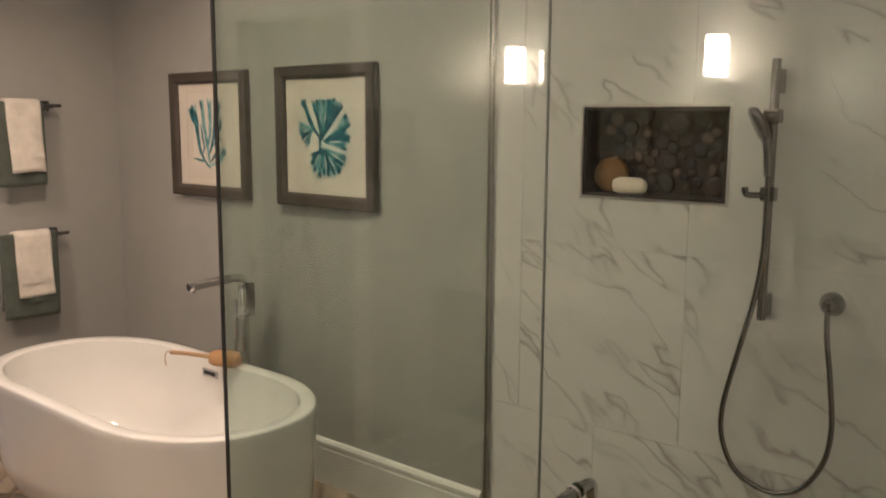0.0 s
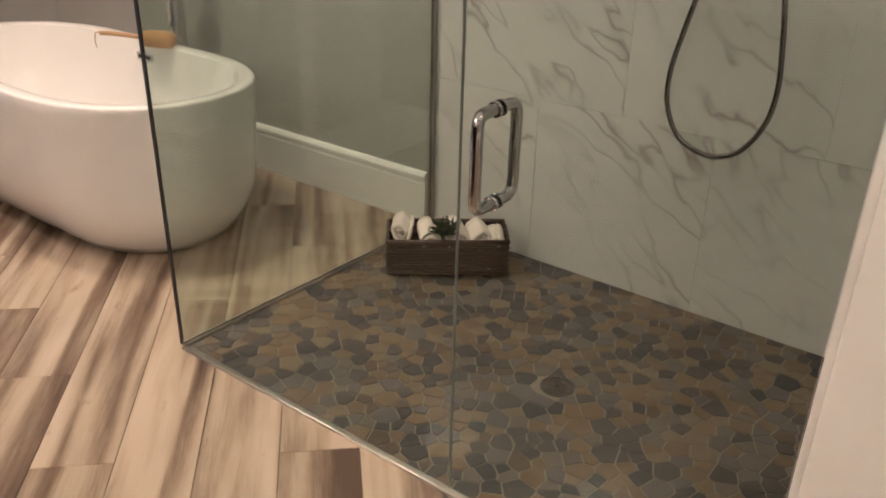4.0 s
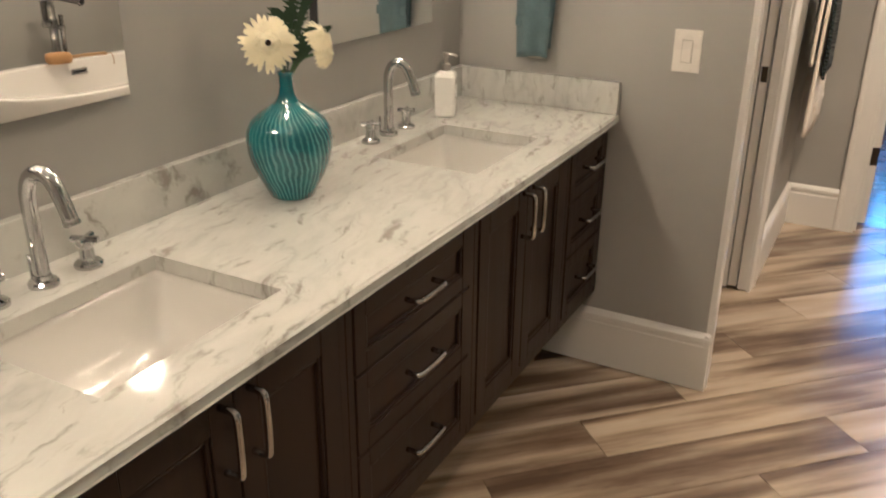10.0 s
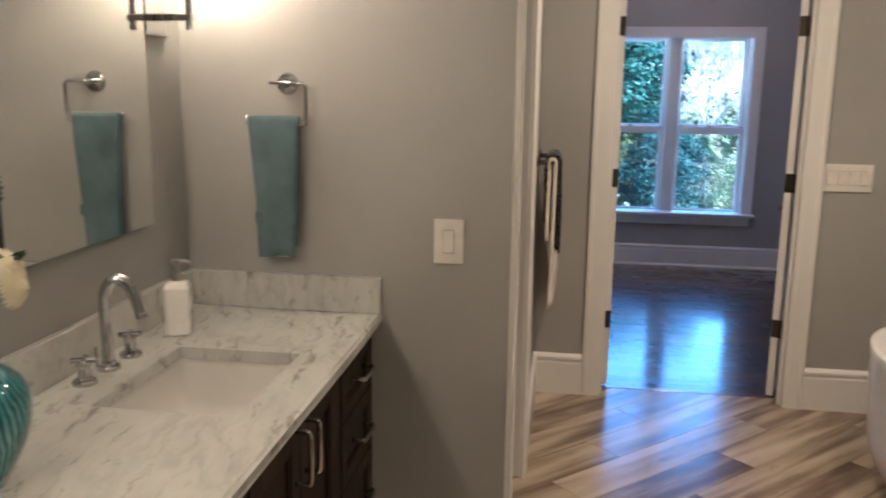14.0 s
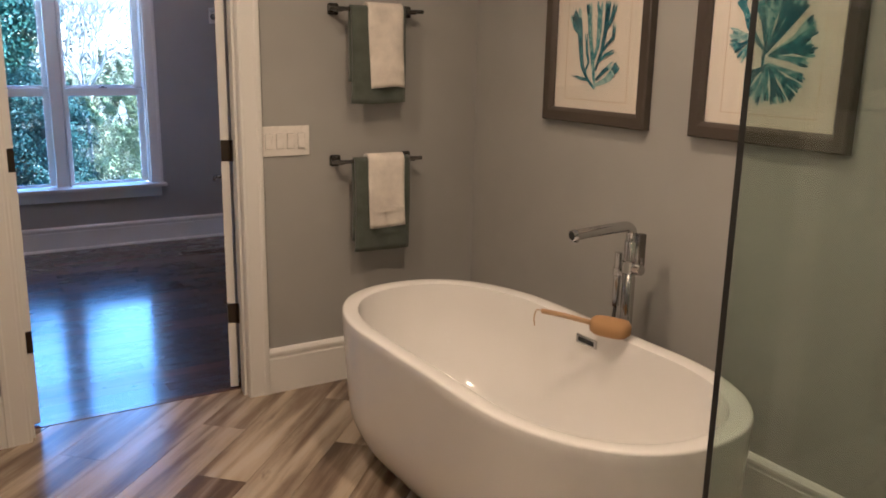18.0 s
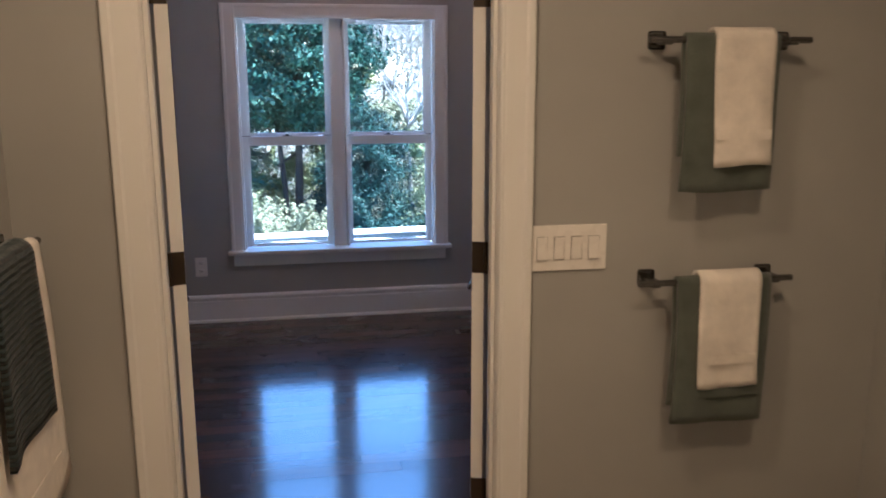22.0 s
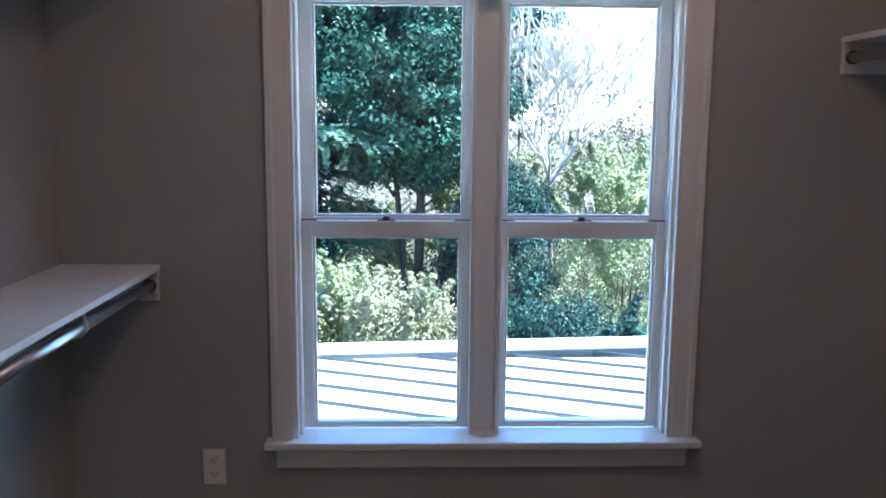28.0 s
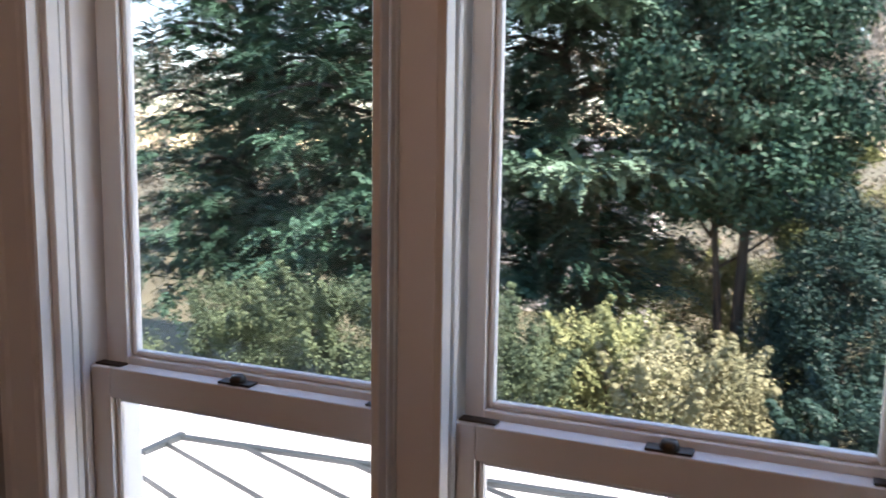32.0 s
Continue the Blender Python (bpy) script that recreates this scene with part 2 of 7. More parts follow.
def pebble_stone():
    m = base("dark_pebble", 0.5)
    v = place_coords(m, rand=True)
    oi = nd(m, "ShaderNodeObjectInfo")
    col = ramp(m, oi.outputs["Random"], ((0.0, (0.008, 0.008, 0.008)), (0.3, (0.028, 0.018, 0.010)), (0.55, (0.012, 0.012, 0.011)), (0.8, (0.055, 0.034, 0.018)), (1.0, (0.090, 0.062, 0.034))))
    n = noise_tex(m, v, 40.0, 4, 0.6)
    to(m, mixc(m, 0.6, col, ramp(m, n, ((0.25, grey3(0.4)), (0.75, grey3(0.9)))), "OVERLAY"), "Base Color")
    bump(m, n, 0.25, 0.001)
    return m


M_pebble = pebble_stone()
M_nichebed = paint("niche_grout", (0.026, 0.020, 0.014), 0.9, 0.2, 0.4)
M_sgrout = paint("mosaic_grout", (0.235, 0.212, 0.168), 0.85, 0.12, 0.4)


def espresso():
    m = base("espresso_wood", 0.36, spec=0.22)
    v = place_coords(m)
    st = nd(m, "ShaderNodeMapping")
    st.inputs["Scale"].default_value = (26, 26, 1.3)
    wire(m, v, st.inputs["Vector"])
    g = noise_tex(m, st.outputs[0], 1.5, 5, 0.6, 0.4)
    c = noise_tex(m, v, 4.0, 3)
    f = calc(m, "ADD", calc(m, "MULTIPLY", g, 0.7), calc(m, "MULTIPLY", c, 0.3))
    to(m, ramp(m, f, ((0.3, (0.010, 0.0055, 0.0034)), (0.55, (0.021, 0.0115, 0.0068)), (0.8, (0.040, 0.023, 0.0135)))), "Base Color")
    to(m, ramp(m, g, ((0.3, grey3(0.30)), (0.7, grey3(0.44)))), "Roughness")
    bump(m, g, 0.1, 0.0005)
    return m


M_wood = espresso()
M_regwood = paint("register_wood", (0.095, 0.060, 0.040), 0.35, 0.2, 0.1, 60.0)
M_frame = paint("picture_frame_wood", (0.062, 0.050, 0.040), 0.4, 0.2, 0.1, 60.0)


def metal(name, colour, rough):
    m = base(name, rough, 1.0, colour)
    v = place_coords(m)
    to(m, ramp(m, noise_tex(m, v, 60.0, 3), ((0.3, grey3(rough * 0.92)), (0.7, grey3(rough * 1.1)))), "Roughness")
    return m


M_chrome = metal("chrome", (0.53, 0.53, 0.53), 0.07)
M_nickel = metal("brushed_nickel", (0.50, 0.48, 0.45), 0.30)
M_gunmetal = metal("dark_nickel", (0.20, 0.195, 0.19), 0.25)
M_bronze = metal("bronze_hinge", (0.075, 0.060, 0.046), 0.42)
M_hose = metal("hose_metal", (0.25, 0.24, 0.225), 0.24)
# Chrome again, darker: dim surroundings mirrored in it are put into the colour.
M_dimchrome = metal("chrome_dark_reflections", (0.30, 0.295, 0.285), 0.10)
M_seal = base("black_seal", 0.6, colour=(0.02, 0.02, 0.02))
M_clearseal = base("grey_clear_seal", 0.3, colour=(0.16, 0.175, 0.16))


def enamel(name, colour, rough=0.12):
    m = base(name, rough, spec=0.55, coat=0.2)
    v = place_coords(m)
    to(m, ramp(m, noise_tex(m, v, 3.0, 3), ((0.3, tuple(c * 0.97 for c in colour)), (0.7, colour))), "Base Color")
    to(m, ramp(m, noise_tex(m, v, 14.0, 3), ((0.3, grey3(rough * 0.7)), (0.7, grey3(rough * 1.4)))), "Roughness")
    return m


M_tub = enamel("tub_acrylic", (0.79, 0.775, 0.755), 0.13)
M_basin = enamel("basin_porcelain", (0.69, 0.68, 0.65), 0.13)
M_soap = enamel("soap_bottle_ceramic", (0.80, 0.79, 0.76), 0.25)


def terry(name, colour, rough=0.95):
    m = base(name, rough, spec=0.15)
    b = bsdf(m)
    b.inputs["Sheen Weight"].default_value = 0.25
    v = place_coords(m)
    n = noise_tex(m, v, 420.0, 3)
    c = noise_tex(m, v, 14.0, 3)
    col = ramp(m, c, ((0.3, tuple(x * 0.84 for x in colour)), (0.7, tuple(min(1, x * 1.1) for x in colour))))
    to(m, mixc(m, 0.5, col, ramp(m, n, ((0.2, grey3(0.35)), (0.8, grey3(0.75)))), "OVERLAY"), "Base Color")
    bump(m, n, 0.7, 0.002)
    return m


M_towel_white = terry("white_terry", (0.78, 0.72, 0.64))
M_towel_green = terry("sage_terry", (0.094, 0.108, 0.090))
M_towel_blue = terry("blue_terry", (0.118, 0.172, 0.192))
def ribbed():
    m = terry("ribbed_terry", (0.022, 0.034, 0.036))
    v = place_coords(m)
    w = nd(m, "ShaderNodeTexWave", Scale=19.0, Distortion=1.2, Detail=2.0)
    w.bands_direction = "Z"
    wire(m, v, w.inputs["Vector"])
    bump(m, w.outputs["Fac"], 1.0, 0.012)
    return m


M_towel_slate = ribbed()


def teal_glaze():
    m = base("teal_glaze", 0.07, spec=0.6, coat=0.6)
    v = place_coords(m)
    # spiral lines round the axis: the angle plus the height
    sx = nd(m, "ShaderNodeSeparateXYZ")
    wire(m, v, sx.inputs[0])
    ang = calc(m, "ARCTAN2", sx.outputs["Y"], sx.outputs["X"])
    wob = calc(m, "MULTIPLY", noise_tex(m, v, 16.0, 3), 0.55)
    ph = calc(m, "ADD", calc(m, "ADD", calc(m, "MULTIPLY", ang, 9.0), calc(m, "MULTIPLY", sx.outputs["Z"], 16.0)), calc(m, "MULTIPLY", wob, 4.5))
    line = calc(m, "SINE", calc(m, "MULTIPLY", ph, 5.0))
    mask = ramp(m, calc(m, "ADD", calc(m, "MULTIPLY", line, 0.5), 0.5), ((0.52, grey3(0)), (0.86, grey3(1))))
    zb = ramp(m, sx.outputs["Z"], ((0.20, grey3(1)), (0.235, grey3(0))))
    gate = calc(m, "MULTIPLY", calc(m, "MULTIPLY", mask, zb), ramp(m, noise_tex(m, v, 9.0, 2), ((0.35, grey3(0.35)), (0.6, grey3(1)))))
    col = ramp(m, noise_tex(m, v, 12.0, 4, 0.6, 0.5), ((0.3, (0.004, 0.060, 0.090)), (0.7, (0.012, 0.135, 0.165))))
    col = mixc(m, gate, col, (0.10, 0.33, 0.35))
    to(m, col, "Base Color")
    return m


M_teal = teal_glaze()
M_petal = terry("cream_petal", (0.82, 0.76, 0.52), 0.7)
M_petaleye = base("flower_eye", 0.8, colour=(0.025, 0.012, 0.008))
M_fern = base("fern_leaf", 0.55, colour=(0.016, 0.040, 0.014))
M_stalk = base("stalk", 0.6, colour=(0.05, 0.10, 0.03))


def glass(name, tint, rough=0.0):
    m = bpy.data.materials.new(name)
    m.use_nodes = True
    t = m.node_tree
    t.nodes.remove(t.nodes["Principled BSDF"])
    out = t.nodes["Material Output"]
    tr = nd(m, "ShaderNodeBsdfTransparent")
    tr.inputs["Color"].default_value = (*tint, 1)
    gl = nd(m, "ShaderNodeBsdfGlossy")
    gl.inputs["Roughness"].default_value = rough
    lw = nd(m, "ShaderNodeLayerWeight")
    lw.inputs["Blend"].default_value = 0.5
    f5 = calc(m, "POWER", lw.outputs["Facing"], 5.0)
    mx = nd(m, "ShaderNodeMixShader")
    wire(m, calc(m, "ADD", calc(m, "MULTIPLY", f5, 0.95), 0.042), mx.inputs[0])
    wire(m, tr.outputs[0], mx.inputs[1])
    wire(m, gl.outputs[0], mx.inputs[2])
    wire(m, mx.outputs[0], out.inputs["Surface"])
    return m


M_glass = glass("shower_glass", (0.90, 0.93, 0.905))
M_pane = glass("window_glass", (0.96, 0.97, 0.97))
M_picglass = glass("picture_glass", (0.97, 0.97, 0.97))
M_mirror = metal("mirror_silver", (0.86, 0.87, 0.85), 0.004)
M_wicker = paint("wicker", (0.034, 0.017, 0.010), 0.55, 0.35, 0.6, 130.0)
M_sponge = paint("sea_sponge", (0.185, 0.105, 0.034), 0.95, 0.3, 1.0, 220.0)
M_brush = paint("brush_wood", (0.42, 0.27, 0.13), 0.5, 0.15, 0.15, 90.0)
M_loofah = paint("bath_sponge", (0.40, 0.235, 0.095), 0.9, 0.2, 0.9, 260.0)
M_pearl = paint("bar_soap", (0.72, 0.66, 0.52), 0.35, 0.06, 0.1, 60.0)
M_mat = paint("picture_mat", (0.76, 0.70, 0.61), 0.8, 0.02, 0.1, 300.0)
M_coral = base("coral_ink", 0.75)
_v = place_coords(M_coral, rand=True)
_g = nd(M_coral, "ShaderNodeNewGeometry")
_f = calc(M_coral, "ADD", calc(M_coral, "MULTIPLY", noise_tex(M_coral, _v, 46.0, 5, 0.65, 0.8), 0.75), calc(M_coral, "MULTIPLY", _g.outputs["Random Per Island"], 0.30))
to(M_coral, ramp(M_coral, _f, ((0.30, (0.005, 0.055, 0.085)), (0.45, (0.015, 0.120, 0.175)), (0.57, (0.07, 0.27, 0.31)), (0.68, (0.40, 0.55, 0.52)))), "Base Color")


def glow(name, colour, strength):
    m = base(name, 0.5, colour=(0.8, 0.8, 0.8))
    bsdf(m).inputs["Emission Color"].default_value = (*colour, 1)
    bsdf(m).inputs["Emission Strength"].default_value = strength
    return m


M_shade = glow("lit_glass_shade", (1.0, 0.615, 0.305), 7.5)
M_lens = glow("lit_lamp_lens", (1.0, 0.66, 0.36), 4.4)
M_dome = glow("lit_dome_shade", (1.0, 0.64, 0.42), 1.2)
M_domebright = glow("bright_dome_shade", (1.0, 0.58, 0.39), 3.8)

# ---- structure ----
def mesh_of(bm, name):
    me = bpy.data.meshes.new(name)
    bm.to_mesh(me)
    bm.free()
    return me


def thing(name, label, category, group="", at=(0, 0, 0), rz=0):
    ob = new(name)
    ob.matrix_world = pose(*at, 0, 0, rz)
    return tagged(ob, label, category, group)


def part(name, bm, material, parent, label="", smooth=False):
    me = mesh_of(bm, name)
    me.materials.append(material)
    if smooth:
        for p in me.polygons:
            p.use_smooth = True
    ob = new(name, me)
    if parent is not None:
        ob.parent = parent
    if label:
        ob["label"] = label
    return ob


def box(bm, lo, hi, bevel=0.0, seg=2):
    vs = bmesh.ops.create_cube(bm, size=1)["verts"]
    lo, hi = Vector(lo), Vector(hi)
    for v in vs:
        v.co = Vector([(lo[i] + hi[i]) / 2 + v.co[i] * (hi[i] - lo[i]) for i in range(3)])
    if bevel > 0:
        edges = list({e for v in vs for e in v.link_edges})
        bmesh.ops.bevel(bm, geom=edges, offset=bevel, segments=seg, affect="EDGES", profile=0.6)
    return bm


def boxes(*pairs, bevel=0.0, seg=2):
    bm = bmesh.new()
    for lo, hi in pairs:
        box(bm, lo, hi, bevel, seg)
    return bm


def setting(name, bm, material, label="", category=""):
    ob = part(name, bm, material, None, label)
    return tagged(ob, label, category, kind="structure")


def lathe(profile, segs=32, centre=(0, 0, 0), scale_xy=(1, 1)):
    """A turned shape from (radius, height) pairs."""
    bm = bmesh.new()
    rings = []
    for r, z in profile:
        if r < 1e-6:
            rings.append([bm.verts.new((centre[0], centre[1], centre[2] + z))])
        else:
            rings.append([bm.verts.new((centre[0] + scale_xy[0] * r * math.cos(2 * math.pi * i / segs),
                                        centre[1] + scale_xy[1] * r * math.sin(2 * math.pi * i / segs), centre[2] + z)) for i in range(segs)])
    for a, b in zip(rings, rings[1:]):
        for i in range(segs):
            j = (i + 1) % segs
            if len(a) == 1 and len(b) == 1:
                continue
            if len(a) == 1:
                bm.faces.new((a[0], b[j], b[i]))
            elif len(b) == 1:
                bm.faces.new((a[i], a[j], b[0]))
            else:
                bm.faces.new((a[i], a[j], b[j], b[i]))
    bmesh.ops.recalc_face_normals(bm, faces=bm.faces)
    return bm


def curve_points(pts, n=8):
    """A smooth line through the points."""
    p = [Vector(q) for q in pts]
    p = [2 * p[0] - p[1]] + p + [2 * p[-1] - p[-2]]
    out = []
    for i in range(1, len(p) - 2):
        for k in range(n):
            t = k / n
            a, b, c, d = p[i - 1:i + 3]
            out.append(0.5 * (2 * b + (c - a) * t + (2 * a - 5 * b + 4 * c - d) * t * t + (3 * b - a - 3 * c + d) * t ** 3))
    out.append(p[-2])
    return out


def tube(pts, radius, segs=12, bm=None, smooth=0, taper=None, flat=1.0):
    """A round rod along a line."""
    bm = bm or bmesh.new()
    pts = curve_points(pts, smooth) if smooth else [Vector(q) for q in pts]
    rings = []
    up = None
    for i, p in enumerate(pts):
        a, b = pts[max(i - 1, 0)], pts[min(i + 1, len(pts) - 1)]
        d = (b - a).normalized()
        if up is None:
            up = d.orthogonal().normalized()
        up = (up - d * up.dot(d)).normalized()
        side = d.cross(up)
        r = radius if taper is None else radius + (taper - radius) * i / max(1, len(pts) - 1)
        rings.append([bm.verts.new(p + (up * math.cos(2 * math.pi * k / segs) + side * flat * math.sin(2 * math.pi * k / segs)) * r) for k in range(segs)])
    for a, b in zip(rings, rings[1:]):
        for k in range(segs):
            j = (k + 1) % segs
            bm.faces.new((a[k], a[j], b[j], b[k]))
    bm.faces.new(rings[0][::-1])
    bm.faces.new(rings[-1])
    bmesh.ops.recalc_face_normals(bm, faces=bm.faces)
    return bm


def loft(rings, close_ends=(True, True)):
    """A skin over closed rings of equal count."""
    bm = bmesh.new()
    vs = [[bm.verts.new(p) for p in r] for r in rings]
    n = len(vs[0])
    for a, b in zip(vs, vs[1:]):
        for i in range(n):
            j = (i + 1) % n
            bm.faces.new((a[i], a[j], b[j], b[i]))
    if close_ends[0]:
        bm.faces.new(vs[0][::-1])
    if close_ends[1]:
        bm.faces.new(vs[-1])
    bmesh.ops.recalc_face_normals(bm, faces=bm.faces)
    return bm


def oval(cx, cy, z, rx, ry, n=48, power=2.4):
    """A rounded oblong ring."""
    pts = []
    for i in range(n):
        a = 2 * math.pi * i / n
        c, s = math.cos(a), math.sin(a)
        pts.append((cx + rx * math.copysign(abs(c) ** (2 / power), c), cy + ry * math.copysign(abs(s) ** (2 / power), s), z))
    return pts


def sheet(rows, thick):
    """A cloth from a grid of points, given thickness."""
    bm = bmesh.new()
    vs = [[bm.verts.new(p) for p in r] for r in rows]
    for a, b in zip(vs, vs[1:]):
        for i in range(len(a) - 1):
            bm.faces.new((a[i], a[i + 1], b[i + 1], b[i]))
    bmesh.ops.recalc_face_normals(bm, faces=bm.faces)
    bmesh.ops.solidify(bm, geom=list(bm.faces), thickness=thick)
    return bm


def shifted(bm, m):
    bmesh.ops.transform(bm, matrix=m, verts=bm.verts)
    return bm


def cyl(bm, a, b, r, segs=16):
    """A rod with slightly eased rims."""
    a, b = Vector(a), Vector(b)
    d = (b - a).normalized()
    e = min(r * 0.15, (b - a).length * 0.2)
    up = d.orthogonal().normalized()
    side = d.cross(up)
    rings = []
    for p, rr in ((a, r - e), (a + d * e, r), (b - d * e, r), (b, r - e)):
        rings.append([bm.verts.new(p + (up * math.cos(2 * math.pi * k / segs) + side * math.sin(2 * math.pi * k / segs)) * rr) for k in range(segs)])
    for p, q in zip(rings, rings[1:]):
        for k in range(segs):
            j = (k + 1) % segs
            bm.faces.new((p[k], p[j], q[j], q[k]))
    bm.faces.new(rings[0][::-1])
    bm.faces.new(rings[-1])
    return bm


def rod(a, b, r, segs=16):
    bm = cyl(bmesh.new(), a, b, r, segs)
    bmesh.ops.recalc_face_normals(bm, faces=bm.faces)
    return bm


def prism(outline, lo, hi, axis=2, bm=None):
    """An outline in two axes, drawn out along the third."""
    bm = bm or bmesh.new()

    def at(p, h):
        q = list(p)
        q.insert(axis, h)
        return q
    a = [bm.verts.new(at(p, lo)) for p in outline]
    b = [bm.verts.new(at(p, hi)) for p in outline]
    n = len(a)
    for i in range(n):
        j = (i + 1) % n
        bm.faces.new((a[i], a[j], b[j], b[i]))
    bm.faces.new(a[::-1])
    bm.faces.new(b)
    bmesh.ops.recalc_face_normals(bm, faces=bm.faces)
    return bm

# ---- the large structure ----
XR, XL = 2.342, -0.958          # faces of the wall with the pictures and of the wall with the mirrors
YS, XC = 1.946, -0.030          # face of the end wall by the counter, face of the passage wall
YP, YQ = 3.785, 3.886           # the partition between bathroom and dressing room
YW, XK, XD = 7.160, -0.455, 2.400   # window wall, left and right walls of the dressing room
YB, CEIL = -2.30, 2.74
CFZ = -0.026                    # the dressing room floor lies a little lower
DX0, DX1, DTOP = 0.306, 1.175, 2.06  # the double door's opening
PY0, PY1 = 2.045, 2.800         # the pocket door's opening
TX = XR - 0.011                 # face of the shower tiles
GX, GY0, GY1 = 1.190, -0.38, 1.300   # the shower's glass front, end wall and glass return

setting("floor_slab", boxes(((XL - 0.12, YB - 0.1, -0.12), (XR + 0.12, 3.915, -0.012))), M_grout, "thin grout bed under the wood-look planks")
setting("closet_subfloor", boxes(((XK - 0.12, 3.915, -0.12), (XD + 0.12, YW + 0.1, CFZ - 0.008))), M_hard, "dark boards under the dressing room floor")
setting("ceiling", boxes(((XL - 1.5, YB - 0.1, CEIL), (XD + 0.2, YW + 0.25, CEIL + 0.1))), M_ceiling, "plain white painted ceiling")
setting("wall_right", boxes(((XR, YB, -0.01), (XR + 0.13, GY0, CEIL)), ((XR, GY1 - 0.03, -0.01), (XR + 0.13, YQ, CEIL)),
                            ((XR + 0.10, GY0, -0.01), (XR + 0.13, GY1 - 0.03, CEIL)),
                            ((XR, GY0, -0.01), (XR + 0.10, GY1 - 0.03, 1.362)), ((XR, GY0, 1.652), (XR + 0.10, GY1 - 0.03, CEIL)),
                            ((XR, GY0, 1.362), (XR + 0.10, 0.422, 1.652)), ((XR, 0.908, 1.362), (XR + 0.10, GY1 - 0.03, 1.652))), M_wall,
        "warm grey painted wall behind the bathtub")
setting("wall_left", boxes(((XL - 0.12, YB, -0.01), (XL, YS, CEIL))), M_wall, "warm grey painted wall above the long vanity")
setting("wall_back", boxes(((XL - 0.12, YB - 0.1, -0.01), (XR + 0.12, YB, CEIL))), M_wall, "plain grey wall that closes the bathroom")
setting("wall_end", boxes(((XL - 0.12, YS, -0.01), (XC, PY0 - 0.02, CEIL))), M_wall, "grey end wall beside the counter")
setting("wall_passage", boxes(((XC - 0.12, PY1 + 0.02, -0.01), (XC - 0.085, YP, CEIL)), ((XC - 0.035, PY1 + 0.02, -0.01), (XC, YP, CEIL)),
                              ((XC - 0.12, PY0 - 0.02, 2.07), (XC, PY1 + 0.02, CEIL))), M_wall, "grey passage wall with a pocket door slot")
setting("wall_toilet_room", boxes(((XC - 1.4, PY0 - 0.3, -0.01), (XC - 1.3, YQ, CEIL)), ((XC - 1.3, YP, -0.01), (XC - 0.12, YQ, CEIL)),
                                  ((XC - 1.3, PY0 - 0.3, -0.01), (XL - 0.12, PY0 - 0.2, CEIL))), M_wall, "grey walls of the small side room")
setting("floor_toilet_room", boxes(((XC - 1.4, PY0 - 0.02, -0.12), (XL - 0.12, YQ, -0.002))), M_grout, "side room floor")
setting("wall_partition", boxes(((XC - 0.12, YP, -0.01), (DX0 - 0.02, YQ, CEIL)), ((DX1 + 0.02, YP, -0.01), (XR + 0.13, YQ, CEIL)),
                                ((DX0 - 0.02, YP, DTOP + 0.02), (DX1 + 0.02, YQ, CEIL))), M_wall, "grey partition with a cased double doorway")
WX0, WX1, WZ0, WZ1 = 0.267, 1.612, 0.400, 1.965
setting("wall_window", boxes(((XK - 0.12, YW, -0.01), (WX0, YW + 0.20, CEIL)), ((WX1, YW, -0.04), (XD + 0.12, YW + 0.20, CEIL)),
                             ((WX0, YW, -0.01), (WX1, YW + 0.20, WZ0)), ((WX0, YW, WZ1), (WX1, YW + 0.20, CEIL))), M_wall,
        "grey dressing room wall round the twin window")
setting("wall_closet_left", boxes(((XK - 0.12, YQ, -0.01), (XK, YW, CEIL))), M_wall, "grey dressing room side wall")
setting("wall_closet_right", boxes(((XD, YQ, -0.04), (XD + 0.12, YW, CEIL))), M_wall, "grey dressing room side wall")
setting("wall_shower_end", boxes(((GX - 0.02, GY0 - 0.12, -0.01), (XR, GY0, CEIL))), M_wall, "short grey wall that ends the shower")


def trim(name, outline, lo, hi, axis, label):
    ob = part(name, prism(outline, lo, hi, axis), M_white, None, label)
    return tagged(ob, label, kind="structure")


# a baseboard's section: depth from the wall, height
BB = [(0, 0), (0.019, 0), (0.019, 0.152), (0.0165, 0.156), (0.0165, 0.166), (0.021, 0.170), (0.021, 0.182), (0.012, 0.192), (0.004, 0.196), (0, 0.196)]
QR = [(0, 0), (0.018, 0), (0.017, 0.008), (0.012, 0.015), (0.004, 0.019), (0, 0.019)]


def baseboard(wall_at, sign, lo, hi, axis, shoe=False, z0=0.0):
    """axis: the axis along which it runs; wall_at: where the wall's face is on the other axis."""
    lab = "tall white painted baseboard with a stepped cap"
    if axis == 1:
        trim("baseboard", [(wall_at + sign * d, z + z0 if z < 0.05 else z * (1.0 if z0 else 1.055) + z0 * 1.5) for d, z in BB], lo, hi, 1, lab)
        if shoe:
            trim("baseboard", [(wall_at + sign * (0.019 + d), z + z0) for d, z in QR], lo, hi, 1, "white quarter-round shoe moulding")
    else:
        trim("baseboard", [(wall_at + sign * d, z + z0 if z < 0.05 else z * (1.0 if z0 else 1.055) + z0 * 1.5) for d, z in BB], lo, hi, 0, lab)
        if shoe:
            trim("baseboard", [(wall_at + sign * (0.019 + d), z + z0) for d, z in QR], lo, hi, 0, "white quarter-round shoe moulding")


